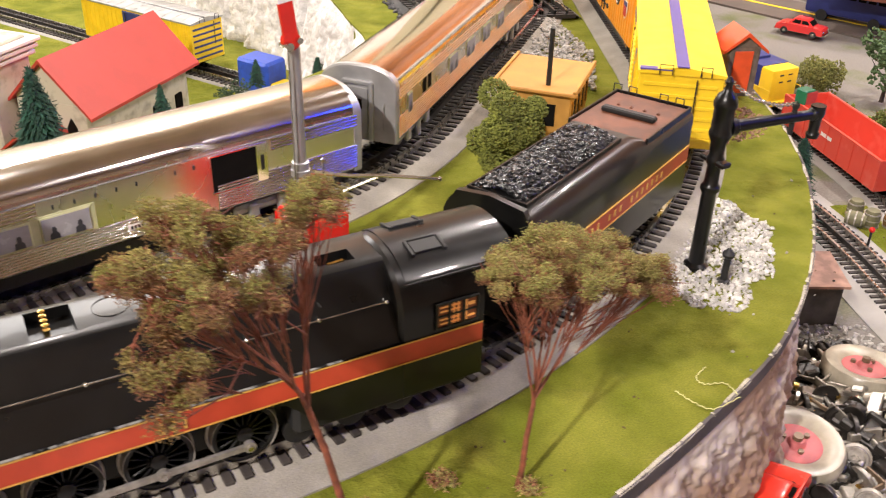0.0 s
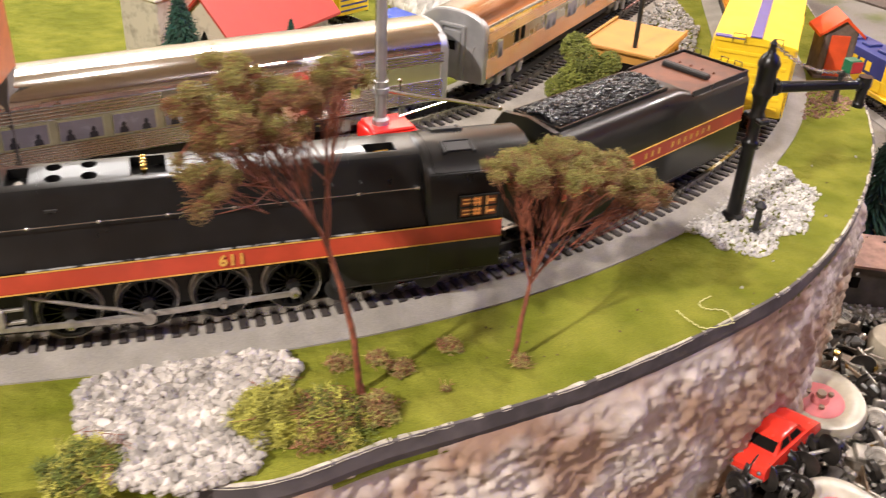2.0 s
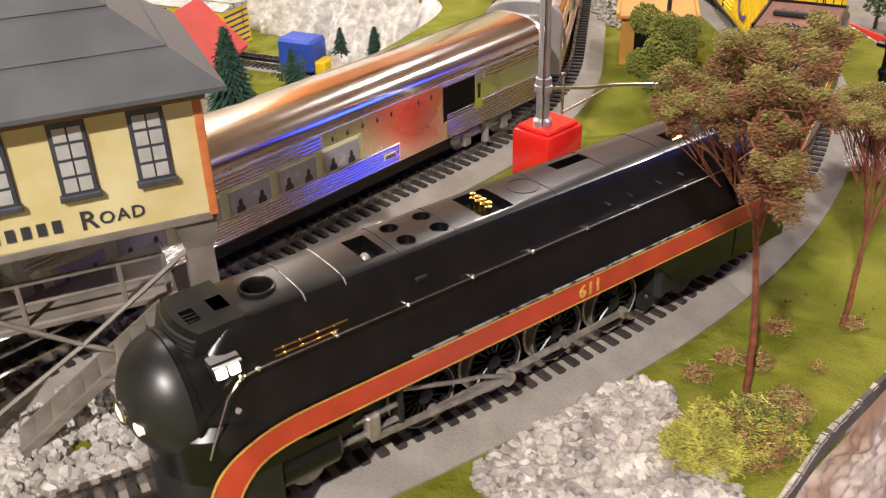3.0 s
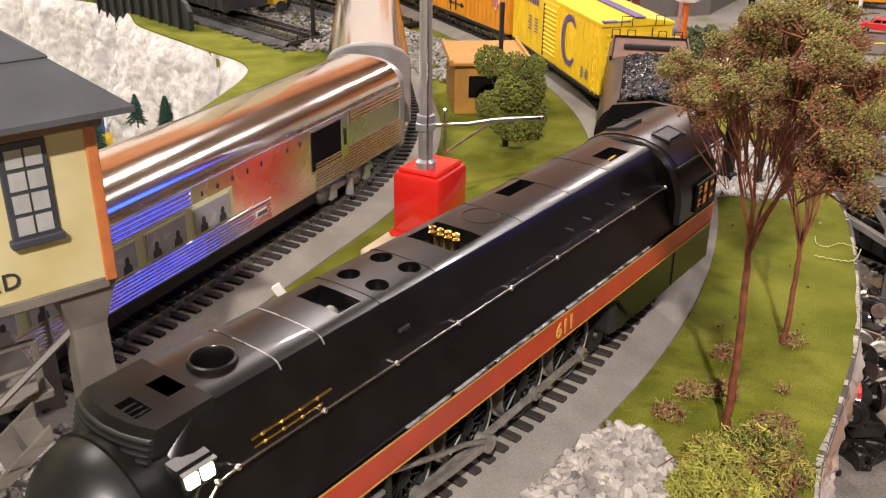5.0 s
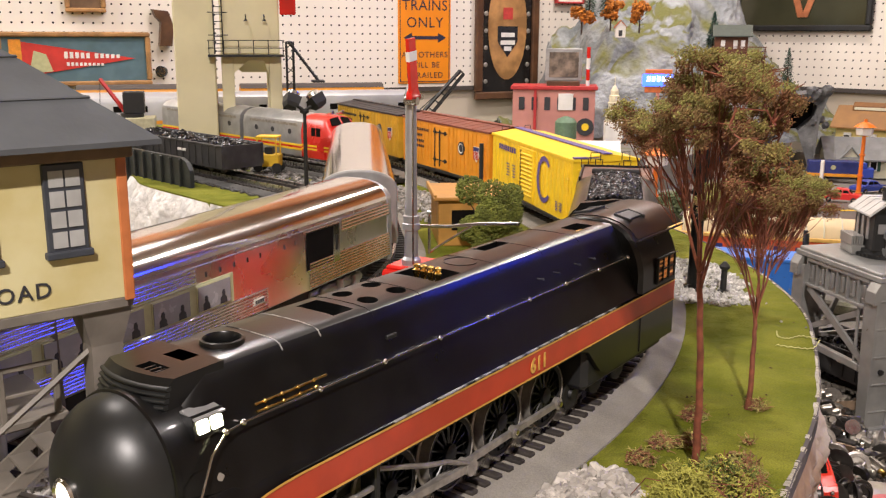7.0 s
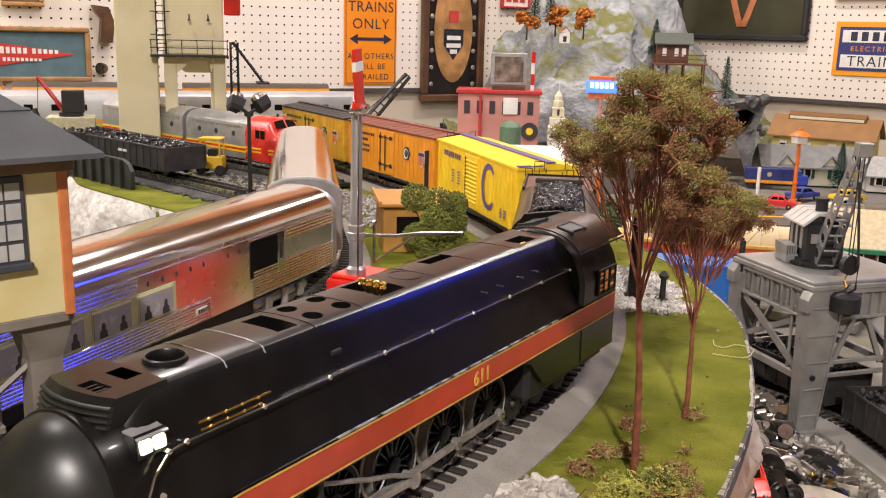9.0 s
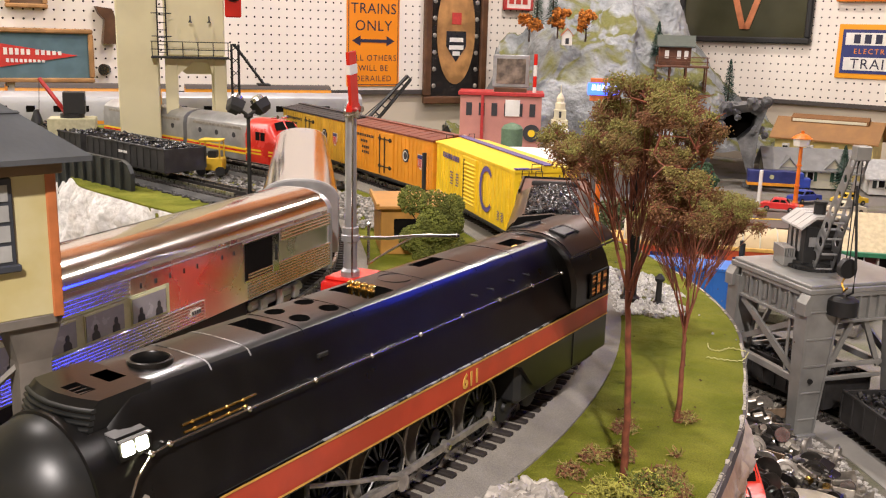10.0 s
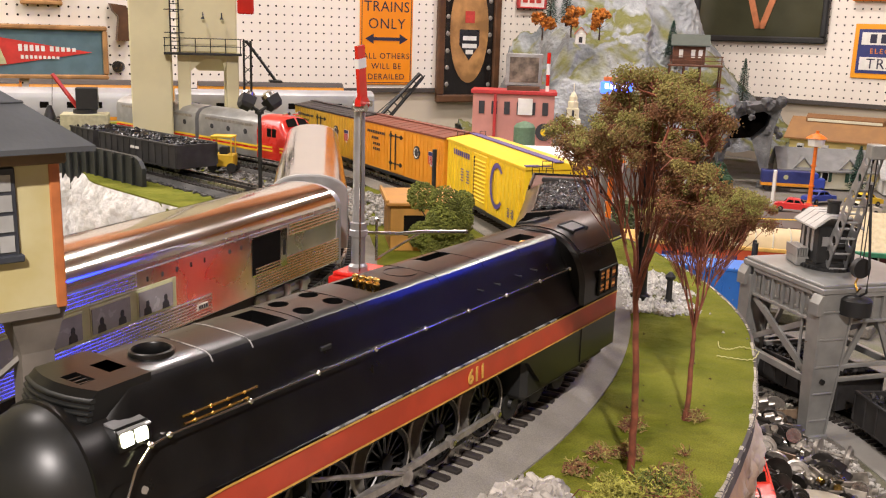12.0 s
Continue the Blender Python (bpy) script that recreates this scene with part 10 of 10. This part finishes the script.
def trailer_truck(m):
    root = thing("trailer_truck", "navy and orange toy trailer truck", "truck", m)
    part("trailer", MB().bbox(0, 0.20, -0.028, 0.028, 0.034, 0.088, 0.002), NAVY, root, "navy trailer")
    part("skirt", MB().bbox(0, 0.20, -0.0285, 0.0285, 0.022, 0.036, 0.001), ORANGE, root, "orange trailer skirt")
    part("round_emblem", MB().cyl((0.10, -0.028, 0.062), (0.10, -0.0295, 0.062), 0.010, n=18), CREAM, root)
    part("tractor", MB().bbox(0.205, 0.265, -0.025, 0.025, 0.018, 0.062, 0.004).bbox(0.205, 0.235, -0.025, 0.025, 0.060, 0.084, 0.003), CARPAL[1], root, "dark blue tractor")
    for x in (0.025, 0.05, 0.215, 0.25):
        for sg in (-1, 1):
            part("wheel", MB().cyl((x, sg * 0.027, 0.012), (x, sg * 0.017, 0.012), 0.012, n=16), BLACKM, root)


trailer_truck(pose(2.78, 0.80, TOWN, 0, 0, -68) @ Matrix.Scale(0.62, 4))


def house(m, W4, D4, h, wall_m, roof_m, label, trim_m=None, windows=3, name="house", gables=()):
    root = thing(name, label, "building", m)
    part("wall", MB().bbox(-W4, W4, -D4, D4, 0, h, 0.001).loft([[(x, -D4, h), (x, D4, h), (x, 0, h + D4 * 0.75)] for x in (-W4, W4)]), wall_m, root, smooth=0)
    for sg in (-1, 1):
        part("roof", MB().loft([[(x, 0, h + D4 * 0.82), (x, sg * (D4 + 0.016), h - 0.010), (x, sg * (D4 + 0.016), h - 0.014), (x, 0, h + D4 * 0.75)] for x in (-W4 - 0.014, W4 + 0.014)]), roof_m, root, smooth=0)
    for gx in gables:
        gb = part("gable", MB().loft([[(gx - 0.026, y, h - 0.012), (gx + 0.026, y, h - 0.012), (gx, y, h + 0.020)] for y in (-D4 - 0.008, 0.0)]), wall_m, root, smooth=0)
        for sg in (-1, 1):
            part("gable_roof", MB().loft([[(gx, y, h + 0.025), (gx + sg * 0.032, y, h - 0.014), (gx + sg * 0.032, y, h - 0.017), (gx, y, h + 0.021)] for y in (-D4 - 0.014, 0.0)]), roof_m, gb, smooth=0)
    for i in range(windows):
        x = -W4 + 2 * W4 * (i + 0.5) / windows
        wn = part("window", MB().bbox(x - 0.010, x + 0.010, -D4 - 0.010, -D4 + 0.001, h * 0.35, h * 0.8, 0.0008), WHITE, root, "white-framed window")
        part("pane", MB().box(x - 0.0075, x + 0.0075, -D4 - 0.0112, -D4 - 0.0098, h * 0.40, h * 0.75), HOLE, wn, smooth=0)
        if trim_m:
            for sg in (-1, 1):
                part("shutter", MB().bbox(x + sg * 0.016 - 0.0045, x + sg * 0.016 + 0.0045, -D4 - 0.004, -D4 + 0.001, h * 0.33, h * 0.82, 0.0005), trim_m, wn)
    return root


CREAMW = mat("cream_house_wall", (0.60, 0.57, 0.42), 0.6, var=0.08, scale=20)
house(pose(2.965, 0.69, TOWN, 0, 0, -64), 0.115, 0.055, 0.062, CREAMW, mat("grey_shingle", (0.22, 0.22, 0.21), 0.75, var=0.15, scale=40), "cream toy house with dark green shutters", mat("dark_green_trim", (0.02, 0.07, 0.04), 0.5), 3, gables=(-0.06, 0.06))
house(pose(2.98, 0.47, TOWN, 0, 0, -70), 0.06, 0.045, 0.055, WHITE, mat("pale_shingle", (0.42, 0.42, 0.40), 0.75), "white toy house with dark shutters", mat("black_green_trim", (0.02, 0.03, 0.03), 0.5), 2)
st = house(pose(3.17, 0.675, LOW, 0, 0, -92), 0.140, 0.060, 0.132, mat("yellow_station_wall", (0.72, 0.58, 0.20), 0.6, scale=20), mat("brown_station_roof", (0.27, 0.13, 0.035), 0.6, var=0.12, scale=30), "yellow toy freight station with a broad brown roof", None, 4, "station")
part("roof_monitor", MB().loft([[(x, y, z) for y, z in ((-0.018, 0.164), (-0.018, 0.181), (0.0, 0.192), (0.018, 0.181), (0.018, 0.164))] for x in (-0.11, 0.11)]), mat("brown_monitor", (0.20, 0.09, 0.025), 0.6), st, "raised roof monitor", smooth=0)
part("monitor_strip", MB().bbox(-0.105, 0.105, -0.0192, -0.0175, 0.170, 0.178, 0.0005), CREAMW, st)


def beacon(m, h, label):
    root = thing("beacon_tower", label, "tower", m, "orange beacon towers")
    om = mat("tower_orange", (0.75, 0.17, 0.01), 0.45, scale=40)
    part("post", MB().lathe([(0.0075, 0), (0.0075, 0.012), (0.0058, 0.016), (0.0046, h * 0.6), (0.0042, h)], n=8), om, root, "orange post", smooth=0)
    for z in (h * 0.35, h * 0.68):
        part("post_collar", MB().lathe([(0.0064, z), (0.0070, z + 0.002), (0.0064, z + 0.004)], n=10), om, root)
    part("lamp_house", MB().lathe([(0.012, h), (0.019, h + 0.002), (0.021, h + 0.018), (0.019, h + 0.020)], n=6), WHITE, root, "white six-sided lamp house", smooth=0)
    part("cap", MB().lathe([(0.025, h + 0.020), (0.014, h + 0.028), (0.004, h + 0.032), (0.004, h + 0.038)], n=12), om, root, "orange cap", smooth=0)
    part("base", MB().bbox(-0.018, 0.018, -0.018, 0.018, -0.002, 0.006, 0.001), om, root)


beacon(pose(1.66, 0.752, TOWN), 0.165, "orange beacon tower with a white lamp house")
beacon(pose(2.56, 0.620, TOWN), 0.15, "orange beacon tower in the town")


def factory():
    root = thing("factory", "pink toy factory with a red roof edge", "building", pose(2.40, 1.50, -0.10, 0, 0, -61))
    pk = mat("pink_wall", (0.50, 0.22, 0.18), 0.65, var=0.1, scale=20)
    rd = mat("red_edge", (0.45, 0.03, 0.03), 0.5)
    part("wall", MB().bbox(0, 0.225, 0, 0.12, 0, 0.155, 0.001), pk, root, smooth=0)
    part("roof_edge", MB().bbox(-0.006, 0.231, -0.006, 0.126, 0.155, 0.165, 0.001), rd, root, "red roof edge")
    for i in range(6):
        x = 0.025 + i * 0.035
        part("window", MB().bbox(x - 0.008, x + 0.008, -0.002, 0.001, 0.10, 0.135, 0.0005), DARKSHAPE, root, "dark factory window")
    for x, mt in ((0.15, NAVY), (0.20, DARKSHAPE)):
        sg2 = part("round_sign", MB().cyl((x, -0.001, 0.055), (x, -0.004, 0.055), 0.024, n=28), mt, root, "round dark sign on the wall")
        part("sign_centre", MB().cyl((x, -0.004, 0.055), (x, -0.0055, 0.055), 0.010, n=20), WHITE if mt is NAVY else YELLOW, sg2)
    part("wall_sign", MB().bbox(0.125, 0.165, -0.004, 0.001, 0.10, 0.145, 0.0005), WHITE, root, "white wall sign")
    part("corner_post", MB().bbox(0.058, 0.066, -0.006, 0.0, 0, 0.155, 0.001), rd, root)
    part("step_block", MB().bbox(-0.10, 0.02, -0.05, 0.0, 0, 0.045, 0.001), CREAMW, root)


factory()
g = MB()
g.prism([(2.0, 1.72), (2.5, 1.75), (2.62, 1.30), (2.75, 1.05), (2.45, 1.02), (2.15, 1.25)], LOW, -0.10)
solid("ground", g, BASE, "raised grey block under the factory", "ground", kind="structure", smooth=0)
tk = thing("water_tank", "small green water tank on black legs", "tank", pose(2.16, 1.20, -0.10))
part("tank", MB().lathe([(0.026, 0.055), (0.026, 0.10), (0.02, 0.108), (0.004, 0.114)], n=20), mat("tank_green", (0.10, 0.17, 0.10), 0.6), tk, "green tank")
for sx in (-1, 1):
    for sy in (-1, 1):
        part("leg", MB().cyl((sx * 0.022, sy * 0.022, 0), (sx * 0.016, sy * 0.016, 0.056), 0.0022, n=5), BLACKM, tk)
house(pose(2.02, 1.10, -0.10, 0, 0, -60), 0.085, 0.05, 0.035, mat("brick_red_wall", (0.28, 0.10, 0.07), 0.7, scale=40), WHITE, "low brick toy building with a white roof", None, 3)


def steeple(m):
    root = thing("church", "white toy church with a stepped steeple", "building", m)
    part("nave", MB().bbox(-0.022, 0.022, -0.03, 0.03, 0, 0.05, 0.001), WHITE, root, smooth=0)
    cw = mat("ivory_paint", (0.66, 0.60, 0.42), 0.55, scale=30)
    tw = part("steeple", MB().bbox(-0.020, 0.020, -0.020, 0.020, 0.05, 0.072, 0.001).bbox(-0.015, 0.015, -0.015, 0.015, 0.072, 0.098, 0.001).lathe([(0.013, 0.098), (0.013, 0.114), (0.010, 0.116), (0.010, 0.126), (0.006, 0.134), (0.0015, 0.140), (0.0008, 0.160)], n=8), cw, root, "ivory stepped steeple", smooth=0)
    part("clock_face", MB().cyl((0, -0.020, 0.061), (0, -0.0212, 0.061), 0.008, n=18), WHITE, tw)
    for a in range(4):
        part("belfry_opening", MB().bbox(-0.003, 0.003, -0.0158, -0.0148, 0.078, 0.094, 0.0004, pose(0, 0, 0, 0, 0, a * 90)), DARKSHAPE, tw)


steeple(pose(2.352, 1.17, -0.10 + 0.04, 0, 0, -60))
nb = thing("neon_sign", "lit blue neon shop sign on an orange panel", "sign", pose(2.213, 0.995, 0.105, 0, 0, -65))
part("panel", MB().bbox(-0.030, 0.030, -0.003, 0.003, -0.03, 0.022, 0.001), mat("orange_panel", (0.65, 0.16, 0.04), 0.5), nb)
part("tube_panel", MB().bbox(-0.036, 0.036, -0.007, -0.003, -0.016, 0.012, 0.003), glow("neon_blue", (0.05, 0.14, 1.0), 3.0), nb, "glowing blue oval")
for i in range(5):
    part("letter_bar", MB().bbox(-0.026 + i * 0.0112, -0.0185 + i * 0.0112, -0.0085, -0.007, -0.005, 0.007, 0.0004), glow("neon_white", (0.85, 0.9, 1.0), 2.5), nb)
part("post", MB().cyl((0, 0, -0.285), (0, 0, -0.03), 0.004, n=8), mat("red_white_post", (0.6, 0.25, 0.2), 0.5), nb)
dk = thing("derrick", "black lattice derrick boom behind the orange cars", "crane", pose(1.70, 1.28, 0.0, 0, 0, -50))
bm2 = MB()
for y in (-0.008, 0.008):
    bm2.tube([(0, y, 0.02), (0.085, y * 0.6, 0.125)], 0.003, 4).tube([(-0.014, y, 0.030), (0.078, y * 0.6, 0.132)], 0.003, 4)
for i in range(8):
    t = i / 7
    bm2.tube([(0.085 * t, -0.008, 0.02 + 0.105 * t), (-0.014 + 0.092 * t, 0.008, 0.030 + 0.102 * t)], 0.0018, 4)
part("boom", bm2, BLACKM, dk, "black lattice boom", smooth=0)
part("base", MB().bbox(-0.035, 0.03, -0.025, 0.025, 0, 0.035, 0.002), BLACKM, dk)
part("stay", MB().tube([(-0.03, 0, 0.03), (0.08, 0, 0.128)], 0.001, 4), BLACKM, dk)


# ---- trains and sheds between the town and the crane ----
def awning_car(m, ln, label):
    root = thing("excursion_car", label, "train car", m)
    rd = mat("orange_red_body", (0.62, 0.10, 0.03), 0.4, var=0.1, scale=40)
    tan = mat("tan_canopy", (0.58, 0.44, 0.24), 0.6, var=0.1, scale=30)
    part("body", MB().bbox(0, ln, -0.033, 0.033, 0.028, 0.066, 0.002), rd, root, "orange-red body", smooth=0)
    part("edge", MB().bbox(-0.002, ln + 0.002, -0.036, 0.036, 0.064, 0.070, 0.001), mat("yellow_edge", (0.70, 0.42, 0.10), 0.5), root)
    pr = [(-0.033, 0.070), (-0.028, 0.084), (-0.014, 0.093), (0, 0.095), (0.014, 0.093), (0.028, 0.084), (0.033, 0.070)]
    cn = part("canopy", MB().loft([[(x, y, z) for y, z in pr] for x in (0.02, ln - 0.01)]), tan, root, "tan ribbed canopy", smooth=40)
    for i in range(12):
        x = 0.02 + (ln - 0.03) * i / 11
        part("canopy_rib", MB().tube([(x, y * 1.01, z + 0.0006) for y, z in pr], 0.0011, 4), CREAMW, cn)
    for sg in (-1, 1):
        for i in range(9):
            x = 0.03 + i * ln / 10
            part("letter_bar", MB().box(x, x + ln / 16, sg * 0.0334 - 0.0004, sg * 0.0334 + 0.0004, 0.040, 0.054), NAVY if i % 3 else CREAMW, root, smooth=0)
    trucks(root, (0.045, ln - 0.045))


awning_car(pose(1.5675, 0.683, LOW + 0.02, 0, 0, -69), 0.31, "orange-red toy car with a tan ribbed canopy")
g = MB().bbox(1.53, 1.82, 0.30, 0.72, LOW, LOW + 0.02, 0.004)
solid("platform_block", g, BASE, "raised grey base under the canopy car", "platform", kind="structure", smooth=0)
bl = thing("flat_car", "blue toy car with black lattice ends", "train car", pose(1.468, 0.579, LOW, 0, 0, -69))
bmt = mat("bright_blue_body", (0.03, 0.16, 0.55), 0.4, var=0.08, scale=40)
part("body", MB().bbox(0, 0.12, -0.028, 0.028, 0.020, 0.080, 0.002), bmt, bl, "bright blue body", smooth=0)
part("top_rail", MB().bbox(-0.002, 0.122, -0.030, 0.030, 0.078, 0.083, 0.001), bmt, bl)
for i in range(5):
    part("side_rib", MB().bbox(0.012 + i * 0.024, 0.015 + i * 0.024, -0.030, 0.030, 0.020, 0.078, 0.0005), bmt, bl)
part("lattice_end", MB().tube([(0.125, -0.02, 0.02), (0.125, -0.02, 0.12)], 0.003, 4).tube([(0.125, 0.0, 0.02), (0.125, 0.0, 0.12)], 0.003, 4).tube([(0.125, -0.02, 0.03), (0.125, 0, 0.06), (0.125, -0.02, 0.09), (0.125, 0, 0.115)], 0.002, 4), BLACKM, bl, "black lattice post")
trucks(bl, (0.03, 0.09))
house(pose(1.91, 0.30, LOW, 0, 0, -70), 0.10, 0.055, 0.075, mat("dark_red_shed", (0.13, 0.03, 0.03), 0.6), mat("tan_roof_sheet", (0.55, 0.45, 0.27), 0.6), "long toy shed with tan roof and green trim", None, 5, "shed")
g = MB()
for y in (-0.073, 0.073):
    g.bbox(-0.118, 0.118, y - 0.004, y + 0.004, 0.058, 0.066, 0.001)
solid("gutter", g, mat("green_gutter", (0.03, 0.20, 0.10), 0.5), "green gutter board of the tan-roofed shed", "gutter", m=pose(1.91, 0.30, LOW, 0, 0, -70))
bush_tree((2.60, 0.86, TOWN), 0.085, 0.04, 101, "round dark green toy tree by the tunnel", mat("deep_leaf", (0.035, 0.075, 0.035), 0.9, scale=60), 350, (0.003, 0.006))
pine((2.86, 0.57, TOWN), 0.135, 0.035, 102, "grey-green pine tree beside the cream house", n=260)
bush_tree((1.86, 0.80, TOWN), 0.10, 0.035, 103, "green toy tree by the road", mat("olive_leaf", (0.08, 0.10, 0.04), 0.9, scale=60), 350, (0.003, 0.006))
pst = thing("crossing_post", "plain white crossing post beside the road", "post", pose(2.55, 0.705, TOWN))
part("post", MB().bbox(-0.004, 0.004, -0.004, 0.004, 0, 0.085, 0.001), WHITE, pst)
fn = thing("picket_fence", "white picket fence in front of the houses", "fence", pose(2.90, 0.76, TOWN, 0, 0, -64))
for i in range(26):
    part("picket", MB().bbox(i * 0.010, i * 0.010 + 0.004, -0.001, 0.001, 0, 0.022, 0.0004), WHITE, fn)
for z in (0.007, 0.016):
    part("fence_rail", MB().bbox(0, 0.256, 0.001, 0.0025, z, z + 0.002, 0.0004), WHITE, fn)

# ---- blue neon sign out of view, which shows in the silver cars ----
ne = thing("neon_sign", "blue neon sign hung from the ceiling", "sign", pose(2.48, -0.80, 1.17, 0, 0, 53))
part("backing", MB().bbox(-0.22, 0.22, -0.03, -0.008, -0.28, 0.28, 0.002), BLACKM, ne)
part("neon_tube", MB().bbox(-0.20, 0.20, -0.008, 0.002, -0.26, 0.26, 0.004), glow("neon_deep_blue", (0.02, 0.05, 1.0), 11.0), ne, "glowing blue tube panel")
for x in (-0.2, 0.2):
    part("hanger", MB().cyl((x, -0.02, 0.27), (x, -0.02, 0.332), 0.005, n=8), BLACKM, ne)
